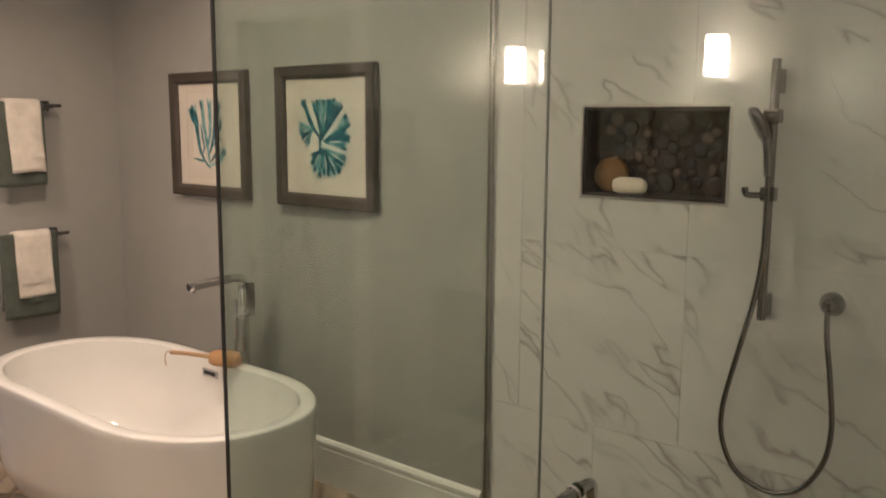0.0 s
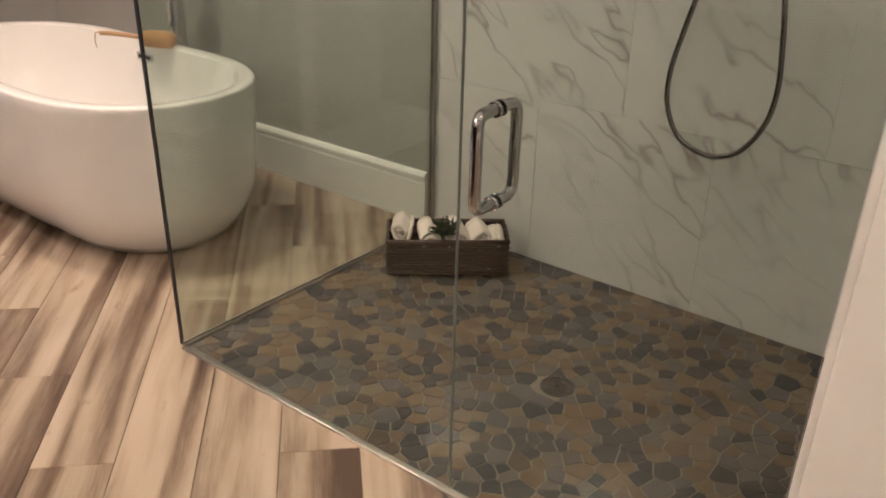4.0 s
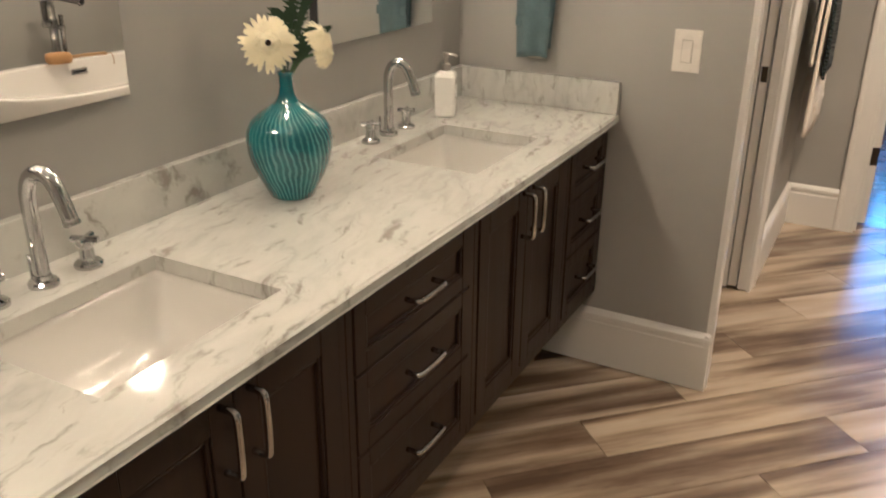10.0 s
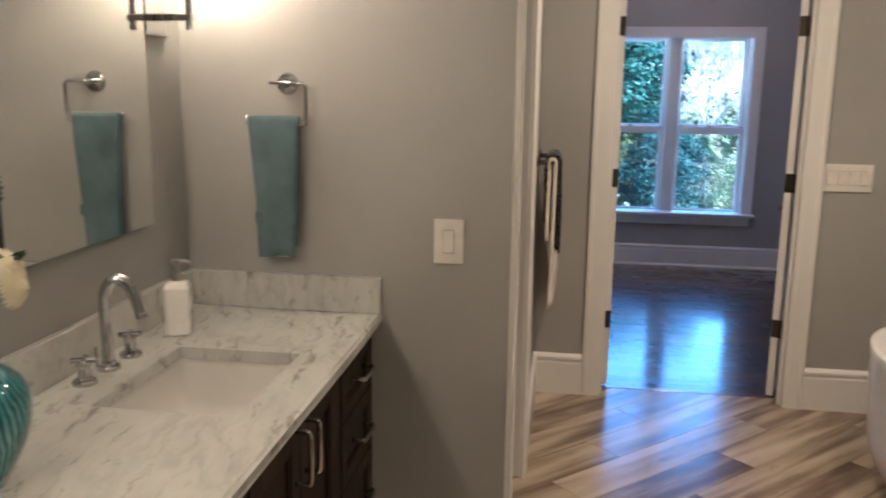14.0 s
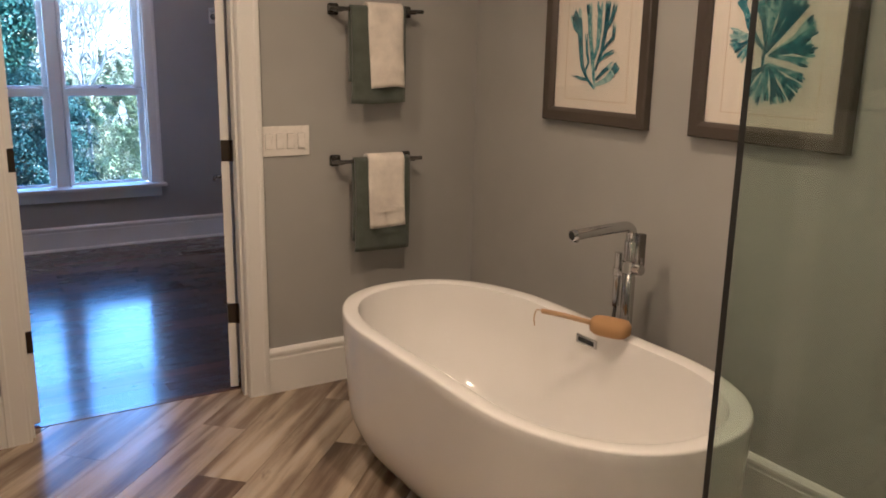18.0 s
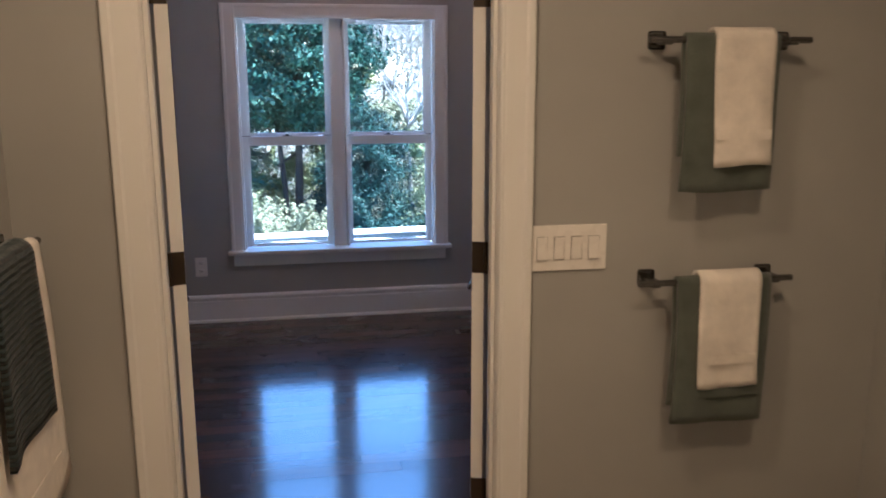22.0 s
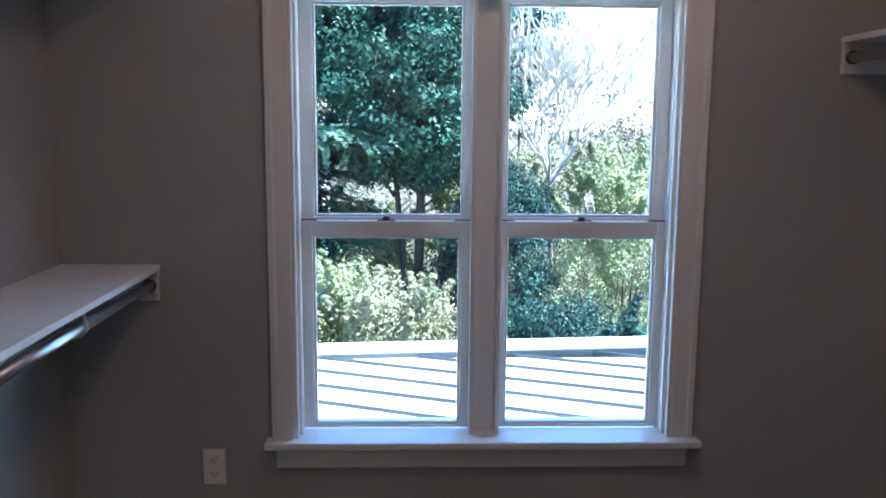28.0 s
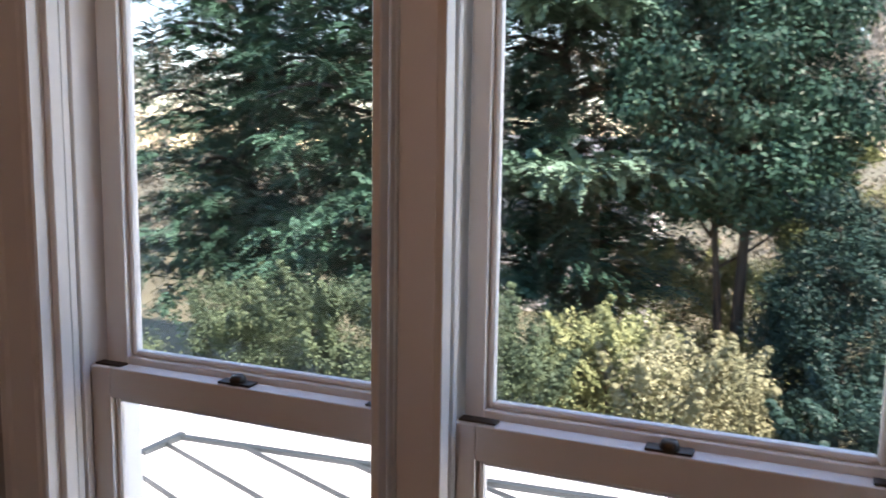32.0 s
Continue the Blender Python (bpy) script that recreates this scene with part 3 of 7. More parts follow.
baseboard(XR, -1, GY1 + 0.006, YP - 0.0215, 1)
baseboard(YS, -1, XL, XC + 0.018, 0)
baseboard(XC, 1, YS - 0.0185, PY0 - 0.0955, 1)
baseboard(XC, 1, PY1 + 0.092, YP - 0.0215, 1)
baseboard(YP, -1, XC, DX0 - 0.0925, 0)
baseboard(YP, -1, DX1 + 0.0925, XR, 0)
baseboard(XL, 1, YB, -0.6, 1)
baseboard(YB, 1, XL + 0.0215, XR - 0.0215, 0)
baseboard(XR, -1, YB, GY0 - 0.125, 1)
baseboard(YW, -1, XK, XD, 0, True, CFZ)
baseboard(XK, 1, YQ, YW - 0.04, 1, True, CFZ)
baseboard(XD, -1, YQ, YW - 0.04, 1, True, CFZ)

# a casing's section: across, depth
CS = [(0, 0), (0, 0.011), (0.004, 0.014), (0.012, 0.0135), (0.018, 0.0155), (0.064, 0.0185), (0.071, 0.0225), (0.086, 0.0225), (0.090, 0.018), (0.090, 0)]


def casing_leg(name, inner, sign, face, out, lo, hi, axis, label):
    """An upright casing; inner: its edge at the opening, sign: the way it widens, out: the way out of the wall. axis: the wall's run."""
    pts = [(inner + sign * a, face + out * d) for a, d in CS]
    if axis == 1:
        pts = [(face + out * d, inner + sign * a) for a, d in CS]
    return trim(name, pts, lo, hi, 2, label)


CAS = "white moulded door casing"
for inner, sg in ((DX0 - 0.002, -1), (DX1 + 0.002, 1)):
    casing_leg("door_casing", inner, sg, YP, -1, 0, DTOP + 0.09, 0, CAS)
    casing_leg("door_casing", inner, sg, YQ, 1, 0, DTOP + 0.09, 0, CAS)
trim("door_casing", [(YP - d, DTOP + 0.002 + a) for a, d in CS], DX0, DX1, 0, CAS)
trim("door_casing", [(YQ + d, DTOP + 0.002 + a) for a, d in CS], DX0, DX1, 0, CAS)
setting("door_jamb", boxes(((DX0 - 0.02, YP, 0), (DX0, YQ, DTOP)), ((DX1, YP, 0), (DX1 + 0.02, YQ, DTOP)), ((DX0 - 0.02, YP, DTOP), (DX1 + 0.02, YQ, DTOP + 0.02)),
                           ((DX0, YP + 0.022, 0), (DX0 + 0.011, YP + 0.058, DTOP)), ((DX1 - 0.011, YP + 0.022, 0), (DX1, YP + 0.058, DTOP)), bevel=0.0015), M_white,
        "white door jamb with stops")
# the pocket door's opening
casing_leg("pocket_casing", PY0 - 0.005, -1, XC, 1, 0, 2.16, 1, CAS)
casing_leg("pocket_casing", PY1 + 0.005, 1, XC, 1, 0, 2.16, 1, CAS)
trim("pocket_casing", [(XC + d, 2.062 + a) for a, d in CS], PY0 - 0.004, PY1 + 0.004, 1, CAS)
setting("pocket_jamb", boxes(((XC - 0.12, PY0 - 0.02, 0), (XC, PY0, 2.06)), ((XC - 0.12, PY1, 0.006), (XC - 0.083, PY1 + 0.02, 2.06)), ((XC - 0.037, PY1, 0.006), (XC, PY1 + 0.02, 2.06)),
                             ((XC - 0.12, PY0, 2.06), (XC, PY1, 2.07)), bevel=0.0015), M_white, "white split jamb of the pocket door")
pd = thing("pocket_door", "white pocket door slid back into its wall slot", "door", at=(XC - 0.06, PY1 + 0.008, 0))
part("door_slab", boxes(((-0.0175, 0, 0.012), (0.0175, 0.70, 2.04)), bevel=0.002), M_white, pd)
part("edge_pull", boxes(((-0.012, -0.003, 0.875), (0.012, 0.0, 0.935)), bevel=0.001), M_bronze, pd, "dark bronze edge pull")

# shower end wall's trim
setting("shower_end_trim", boxes(((GX - 0.042, GY0 - 0.145, 0), (GX - 0.021, GY0 + 0.0, CEIL)), ((GX - 0.030, GY0 + 0.0005, 0), (GX + 0.055, GY0 + 0.016, CEIL)), bevel=0.003), M_white,
        "white painted trim on the end of the shower wall")

# ---- the bathtub and its filler ----
def stadium(z, rx, ry, n=40):
    """A long oval with straight sides and full round ends."""
    e = min(ry, rx * 1.32)
    out = []
    for k in range(2 * n):
        a = math.pi * (k + 0.5) / n
        c, s = math.cos(a), math.sin(a)
        x = rx * math.copysign(abs(c) ** 0.90, c)
        y = e * math.copysign(abs(s) ** 0.95, s)
        out.append(Vector((x, y + (ry - e) * (1 if s > 0 else -1), z)))
    return out


def bathtub():
    cx, cy, rx, ry, rim = 1.662, 2.500, 0.403, 0.846, 0.576
    tub = thing("bathtub", "white freestanding oval acrylic bathtub standing on the plank floor", "bathtub", at=(cx, cy, 0))
    outer = []
    for k in range(17):
        t = k / 16
        z = 0.012 + (rim - 0.008 - 0.012) * t
        foot = 0.105 * (1 - min(1, t / 0.42)) ** 2.2
        lean = 0.038 * (1 - t) ** 1.2
        outer.append(stadium(z, rx - lean - foot * 0.85, ry - lean - foot))
    lip = [stadium(rim - 0.002, rx - 0.003, ry - 0.003), stadium(rim, rx - 0.010, ry - 0.010), stadium(rim - 0.001, rx - 0.050, ry - 0.052), stadium(rim - 0.006, rx - 0.060, ry - 0.064)]
    inner = []
    for k in range(1, 15):
        t = k / 14
        z = rim - 0.006 - (rim - 0.13) * (1 - (1 - t) ** 1.5)
        inner.append(stadium(z, (rx - 0.062) * (1 - 0.34 * t ** 2.6), (ry - 0.066) * (1 - 0.38 * t ** 2.2)))
    body = part("basin", loft(outer + lip + inner), M_tub, tub, smooth=True)
    body.data.set_sharp_from_angle(angle=radians(50))
    part("plinth", loft([oval(0, 0, 0.0, 0.255, 0.675, 48, 2.3), oval(0, 0, 0.02, 0.255, 0.675, 48, 2.3)]), M_seal, tub, "dark recessed plinth")
    ov = part("overflow_plate", boxes(((-0.004, -0.052, -0.016), (0.004, 0.052, 0.016)), bevel=0.0015), M_chrome, tub, "chrome rectangular overflow cover")
    ov.matrix_local = pose(0.3385, 0.030, 0.512, 0, 1.5, 0)
    slot = part("overflow_slot", boxes(((-0.0052, -0.040, -0.008), (-0.0042, 0.040, 0.008))), M_seal, ov, "black slot")
    part("drain", lathe([(0, 0.006), (0.03, 0.006), (0.034, 0.003), (0.034, 0.0)], 24, (0.05, 0.0, 0.128)), M_chrome, tub, "chrome drain")
    return tub


bathtub()


def tub_filler():
    f = thing("tub_filler", "chrome freestanding tub filler with a long round spout", "faucet", at=(2.195, 2.540, 0))
    part("base_flange", lathe([(0, 0), (0.055, 0), (0.055, 0.006), (0.05, 0.012), (0, 0.012)], 28), M_chrome, f, smooth=False)
    part("column", rod((0, 0, 0.01), (0, 0, 0.86), 0.0235, 24), M_chrome, f, smooth=True)
    part("spout", tube([(0, 0, 0.84), (0, 0, 0.872), (-0.004, 0, 0.895), (-0.020, 0.001, 0.909), (-0.045, 0.002, 0.912), (-0.13, 0.005, 0.909), (-0.21, 0.008, 0.905), (-0.272, 0.010, 0.901)], 0.0195, 18, smooth=3), M_chrome, f, smooth=True)
    part("spout_mouth", rod((-0.2715, 0.010, 0.901), (-0.2742, 0.0101, 0.9008), 0.0150, 18), M_seal, f, "dark spout opening")
    part("aerator", rod((-0.255, 0.0094, 0.886), (-0.255, 0.0094, 0.876), 0.011, 16), M_chrome, f, "round aerator under the spout")
    part("diverter_block", boxes(((0.004, -0.036, 0.765), (0.040, -0.006, 0.885)), bevel=0.006, seg=3), M_gunmetal, f, "dark upright diverter")
    knob = part("control_knob", rod((0.0, -0.022, 0.758), (-0.002, -0.062, 0.760), 0.019, 24), M_chrome, f, smooth=False)
    part("knob_lever", rod((-0.002, -0.060, 0.776), (-0.004, -0.062, 0.806), 0.0048, 10), M_chrome, knob, smooth=True)
    part("valve_collar", rod((0, 0, 0.735), (0, 0, 0.785), 0.029, 24), M_chrome, f)
    cr = part("hand_shower_cradle", boxes(((-0.016, 0.018, 0.722), (0.014, 0.062, 0.742)), bevel=0.005), M_chrome, f)
    part("cradle_ring", rod((-0.004, 0.055, 0.716), (-0.004, 0.055, 0.748), 0.0175, 18), M_chrome, cr)
    part("hand_shower", tube([(-0.004, 0.055, 0.60), (-0.004, 0.055, 0.70), (-0.004, 0.055, 0.79), (-0.004, 0.055, 0.802)], 0.0135, 16, smooth=3), M_chrome, f, "chrome wand hand shower", True)
    part("hose", tube([(-0.004, 0.055, 0.605), (0.0, 0.068, 0.45), (0.02, 0.075, 0.22), (0.03, 0.05, 0.06), (0.012, 0.026, 0.03)], 0.0068, 10, smooth=6), M_hose, f, smooth=True)
    return f


tub_filler()

sp = thing("bath_brush", "tan bath sponge brush with a wooden handle on the rim", "brush", at=(1.985, 2.40, 0.577), rz=-66)
part("sponge_head", loft([oval(0, 0, 0.0, 0.056, 0.028, 32, 3), oval(0, 0, 0.012, 0.070, 0.038, 32, 3), oval(0, 0, 0.040, 0.072, 0.040, 32, 3), oval(0, 0, 0.056, 0.062, 0.032, 32, 3), oval(0, 0, 0.060, 0.040, 0.018, 32, 3)]), M_loofah, sp, "soft tan sponge", True)
part("handle", tube([(-0.06, 0, 0.03), (-0.12, 0, 0.034), (-0.20, 0, 0.037), (-0.26, 0, 0.036)], 0.0085, 12, smooth=4, flat=1.4), M_brush, sp, "pale wooden handle", True)
part("hanging_cord", tube([(-0.255, 0, 0.036), (-0.285, 0.006, 0.034), (-0.298, 0.012, 0.0), (-0.296, 0.016, -0.03)], 0.0022, 8, smooth=5), M_brush, sp, "tan hanging cord", True)


# ---- framed prints ----
def strip(bm, pts, widths, z):
    """A flat tapering stroke."""
    pts = [Vector((p[0], p[1], 0)) for p in pts]
    left, right = [], []
    for i, p in enumerate(pts):
        d = (pts[min(i + 1, len(pts) - 1)] - pts[max(i - 1, 0)]).normalized()
        n = Vector((-d.y, d.x, 0)) * widths[i]
        left.append(bm.verts.new((p.x + n.x, p.y + n.y, z)))
        right.append(bm.verts.new((p.x - n.x, p.y - n.y, z)))
    for i in range(len(pts) - 1):
        bm.faces.new((left[i], left[i + 1], right[i + 1], right[i]))


def branch(bm, rnd, p, a, length, w, depth, z, spread, top):
    pts, ws = [p], [w]
    q = Vector(p)
    for k in range(5):
        a += rnd.uniform(-0.16, 0.16)
        q = q + Vector((math.sin(a), math.cos(a))) * (length / 5)
        q.y = min(q.y, top)
        pts.append((q.x, q.y))
        ws.append(w * (1 - 0.13 * (k + 1)))
    strip(bm, pts, ws, z + rnd.uniform(0, 0.0004))
    if depth == 0:
        for s in (-1, 0, 1):
            e = Vector((math.sin(a + s * 0.55), math.cos(a + s * 0.55))) * w * 3.2
            r = (min(max(q.x + e.x, -0.165), 0.165), min(q.y + e.y, top))
            strip(bm, [(q.x, q.y), ((q.x + r[0]) / 2, (q.y + r[1]) / 2), r], [w * 0.5, w * 1.0, w * 1.25], z + rnd.uniform(0.0004, 0.0008))
        return
    for s in ((-1, 1) if rnd.random() < 0.75 else (-1, 0.1, 1)):
        branch(bm, rnd, (q.x, q.y), a + s * rnd.uniform(spread * 0.5, spread), length * rnd.uniform(0.62, 0.86), w * 0.84, depth - 1, z, spread, top)


def fan(bm, rnd, p, a, length, z, count=7, spread=1.0):
    """A ruffled leafy lobe: petals that share a root."""
    for i in range(count):
        b = a + spread * (i / (count - 1) - 0.5) * 2
        l = length * rnd.uniform(0.78, 1.05)
        pts, ws = [], []
        for k in range(6):
            t = k / 5
            bb = b + 0.12 * math.sin(4 * t + i)
            pts.append((p[0] + math.sin(bb) * l * t, p[1] + math.cos(bb) * l * t))
            ws.append(0.004 + 0.020 * t ** 1.2 * (1.0 if k < 5 else 0.62) * (length / 0.12))
        strip(bm, pts, ws, z + rnd.uniform(0, 0.0012))


def framed_print(name, label, y_mid, z_mid, size, kind, seed):
    """A square frame on the wall with a mat and a coral print; local x runs to the viewer's right, y up, z out of the wall."""
    rnd = random.Random(seed)
    ob = thing(name, label, "picture", "coral prints", at=(0, 0, 0))
    ob.matrix_world = Matrix.Translation((XR - 0.001, y_mid, z_mid)) @ Matrix(((0, 0, -1, 0), (-1, 0, 0, 0), (0, 1, 0, 0), (0, 0, 0, 1)))
    h, w = size / 2, 0.055
    sec = [(0, 0), (0, 0.030), (0.006, 0.036), (0.040, 0.034), (0.050, 0.026), (w, 0.020), (w, 0)]
    for a, b, hor in ((-h, h, True), (h, -h, True), (-h, h, False), (h, -h, False)):
        sg = 1 if a < b else -1
        bm = bmesh.new()
        ends = []
        for e, se in ((-h, 1), (h, -1)):
            ring = []
            for d, o in sec:
                along, across = e + se * d, a + sg * d
                ring.append(bm.verts.new((along, across, o) if hor else (across, along, o)))
            ends.append(ring)
        n = len(sec)
        for i in range(n):
            j = (i + 1) % n
            bm.faces.new((ends[0][i], ends[0][j], ends[1][j], ends[1][i]))
        bm.faces.new(ends[0])
        bm.faces.new(ends[1][::-1])
        bmesh.ops.recalc_face_normals(bm, faces=bm.faces)
        part("frame_rail", bm, M_frame, ob)
    part("mat_board", boxes(((-h + w - 0.004, -h + w - 0.004, 0.006), (h - w + 0.004, h - w + 0.004, 0.012))), M_mat, ob, "cream mat board")
    part("inner_line", boxes(((-0.178, -0.205, 0.0122), (-0.1765, 0.205, 0.0126)), ((0.1765, -0.205, 0.0122), (0.178, 0.205, 0.0126)), ((-0.178, -0.2055, 0.0122), (0.178, -0.204, 0.0126)), ((-0.178, 0.204, 0.0122), (0.178, 0.2055, 0.0126))), M_brush, ob, "faint plate line")
    bm = bmesh.new()
    if kind == "kelp":
        def blade(pts, ws, tips, z):
            pts = [(x * 1.32, y * 0.97) for x, y in pts]
            strip(bm, pts, ws, z)
            end, w0 = Vector(pts[-1]), ws[-1]
            d = (end - Vector(pts[-2])).normalized()
            n = Vector((-d.y, d.x))
            for s_ in tips:
                q = end + n * s_ * w0
                strip(bm, [(end.x + n.x * s_ * w0 * 0.5 - d.x * 0.01, end.y + n.y * s_ * w0 * 0.5 - d.y * 0.01), (q.x + d.x * 0.012, q.y + d.y * 0.012), (q.x + d.x * 0.026, q.y + d.y * 0.026)], [w0 * 0.6, w0 * 0.45, w0 * 0.12], z + 0.0001)
        blade([(0.0, -0.165), (-0.035, -0.125), (-0.060, -0.075), (-0.070, -0.005), (-0.078, 0.07), (-0.090, 0.125)], [0.005, 0.007, 0.011, 0.013, 0.016, 0.021], (-0.7, 0.5), 0.0135)
        blade([(0.0, -0.165), (-0.008, -0.10), (-0.018, -0.03), (-0.030, 0.05), (-0.040, 0.145)], [0.006, 0.008, 0.011, 0.012, 0.014], (-0.8, 0.1, 0.8), 0.0138)
        blade([(-0.012, -0.06), (0.004, 0.0), (0.008, 0.07), (0.006, 0.15)], [0.006, 0.010, 0.013, 0.014], (-0.8, 0.8), 0.0141)
        blade([(0.0, -0.09), (0.022, -0.02), (0.034, 0.06), (0.040, 0.148)], [0.006, 0.009, 0.011, 0.013], (-0.7, 0.1, 0.9), 0.0144)
        blade([(0.018, -0.03), (0.045, 0.01), (0.068, 0.035), (0.070, 0.065)], [0.005, 0.007, 0.009, 0.008], (-0.7, 0.7), 0.0147)
        blade([(0.0, -0.150), (0.035, -0.135), (0.062, -0.115), (0.082, -0.085)], [0.006, 0.011, 0.016, 0.014], (-0.9, 0.0, 0.9), 0.0150)
        blade([(0.005, -0.13), (0.035, -0.095), (0.060, -0.075)], [0.005, 0.009, 0.009], (-0.8, 0.8), 0.0153)
        blade([(0.012, -0.06), (0.040, -0.030), (0.058, -0.022)], [0.005, 0.007, 0.007], (-0.8, 0.7), 0.01545)
        blade([(-0.045, -0.10), (-0.030, -0.06), (-0.040, -0.02), (-0.045, 0.03)], [0.004, 0.006, 0.007, 0.006], (-0.9, 0.9), 0.01550)
        blade([(-0.068, 0.04), (-0.098, 0.075), (-0.108, 0.105)], [0.006, 0.010, 0.012], (-0.8, 0.0, 0.8), 0.01555)
        blade([(0.034, 0.06), (0.056, 0.100), (0.066, 0.140)], [0.006, 0.009, 0.010], (-0.8, 0.8), 0.01558)
        blade([(-0.03, -0.13), (-0.062, -0.125), (-0.085, -0.118)], [0.005, 0.006, 0.005], (0.6,), 0.0156)
    else:
        def frond(root, tips, half, z0, bend):
            """A ragged fan: overlapping lobes out of one root, each forked at its end."""
            o = Vector(root)
            for i, (x, y) in enumerate(tips):
                e = Vector((x, y))
                d = (e - o).normalized()
                n = Vector((-d.y, d.x))
                l = (e - o).length
                b = n * bend * rnd.uniform(-1, 1)
                q = o + d * l * 0.55 + b
                z = z0 + 0.00012 * i
                strip(bm, [(o.x, o.y), (q.x, q.y), (e.x - d.x * 0.022, e.y - d.y * 0.022), (e.x - d.x * 0.010, e.y - d.y * 0.010)], [0.003, half * 0.58, half, half], z)
                for s_ in (-0.75, 0.05, 0.8):
                    g = e + n * half * s_ + d * rnd.uniform(-0.006, 0.008)
                    f0 = e - d * 0.024 + n * half * s_ * 0.7
                    strip(bm, [(f0.x, f0.y), ((f0.x + g.x) / 2, (f0.y + g.y) / 2), (g.x, g.y)], [half * 0.30, half * 0.36, half * 0.16], z + 0.00005)
        frond((-0.022, -0.015), ((-0.062, 0.150), (-0.030, 0.158), (0.004, 0.156), (0.040, 0.160), (0.074, 0.152), (0.106, 0.140)), 0.0165, 0.0135, 0.008)
        frond((-0.012, -0.020), ((0.136, 0.088), (0.148, 0.058), (0.140, 0.022), (0.152, -0.008), (0.130, -0.040)), 0.0145, 0.0144, 0.010)
        strip(bm, [(-0.022, -0.01), (-0.062, 0.030), (-0.092, 0.070), (-0.110, 0.115), (-0.140, 0.150)], [0.004, 0.010, 0.012, 0.011, 0.013], 0.0152)
        strip(bm, [(-0.112, 0.112), (-0.118, 0.140), (-0.112, 0.158)], [0.008, 0.008, 0.005], 0.0153)
        frond((-0.070, 0.034), ((-0.160, 0.052), (-0.158, 0.024), (-0.150, -0.004), (-0.118, -0.034)), 0.0145, 0.0154, 0.004)
        strip(bm, [(-0.024, -0.075), (-0.030, -0.03), (-0.022, 0.02), (-0.024, 0.05)], [0.004, 0.006, 0.006, 0.003], 0.0159)
        frond((-0.006, -0.045), ((-0.088, -0.088), (-0.092, -0.120), (-0.070, -0.148), (-0.042, -0.166), (-0.008, -0.164), (0.028, -0.170), (0.062, -0.162), (0.096, -0.150), (0.112, -0.118), (0.122, -0.086)), 0.0130, 0.0138, 0.006)
    part("coral_drawing", bm, M_coral, ob, "teal ink coral drawing")
    pane = part("glazing", boxes(((-h + w - 0.002, -h + w - 0.002, 0.0165), (h - w + 0.002, h - w + 0.002, 0.0175))), M_picglass, ob, "clear picture glass")
    pane.visible_shadow = False
    return ob


framed_print("picture", "dark wood square frame with a branching teal coral print", 2.934, 1.534, 0.592, "kelp", 3)
framed_print("picture", "dark wood square frame with a ruffled teal coral print", 2.132, 1.536, 0.594, "fan", 8)


# ---- towel bars and towels ----
def hang(x0, x1, y, ztop, front, back, thick=0.009, r=0.016, seed=1, nx=15, lean=0.0, flare=0.0):
    """A towel folded over a bar that runs along x: front drop, back drop. The front faces -y."""
    rnd = random.Random(seed)
    ph = [rnd.uniform(0, 6.3) for _ in range(4)]
    line = []
    n = 16
    for k in range(n + 1):
        line.append((-(r + thick * 0.5), -front + front * k / n))
    for k in range(1, 8):
        a = math.pi * k / 8
        line.append((-math.cos(a) * (r + thick * 0.5), math.sin(a) * (r + thick * 0.5)))
    for k in range(1, n + 1):
        line.append((r + thick * 0.5, -back * k / n))
    rows = []
    for d, h in line:
        row = []
        for i in range(nx):
            u = i / (nx - 1)
            fall = max(0.0, -h)
            wob = 0.006 * math.sin(5.2 * u + ph[0] + 3 * fall) * min(1, fall * 5) + 0.003 * math.sin(11 * u + ph[1] - 7 * fall) * min(1, fall * 4)
            wid = x0 + (x1 - x0) * u + (u - 0.5) * flare * fall + lean * fall + 0.004 * math.sin(9 * fall + ph[2])
            drop = 0.004 * math.sin(4 * u + ph[3]) * (1 if h < -0.1 else 0)
            row.append((wid, y + d + (wob if d < 0 else wob * 0.5), ztop - r + h + drop))
        rows.append(row)
    bm = sheet(rows, thick)
    return bm


def band(x0, x1, y, z0, z1, n=9):
    """A woven border band across a towel."""
    return boxes(((x0, y + 0.0035, z0), (x1, y + 0.0065, z1)))


def towel_bar(at, rz, length, label):
    b = thing("towel_bar", label, "towel bar", at=at, rz=rz)
    part("bar", rod((-length / 2, -0.074, 0), (length / 2, -0.074, 0), 0.0088, 18), M_gunmetal, b, smooth=False)
    for s in (-1, 1):
        post = part("bracket", boxes(((s * (length / 2 - 0.050) - 0.024, -0.010, -0.024), (s * (length / 2 - 0.050) + 0.024, 0.0, 0.024)), bevel=0.009, seg=3), M_gunmetal, b)
        part("bracket_arm", boxes(((s * (length / 2 - 0.050) - 0.013, -0.080, -0.013), (s * (length / 2 - 0.050) + 0.013, -0.0105, 0.0075)), bevel=0.004), M_gunmetal, post)
    return b


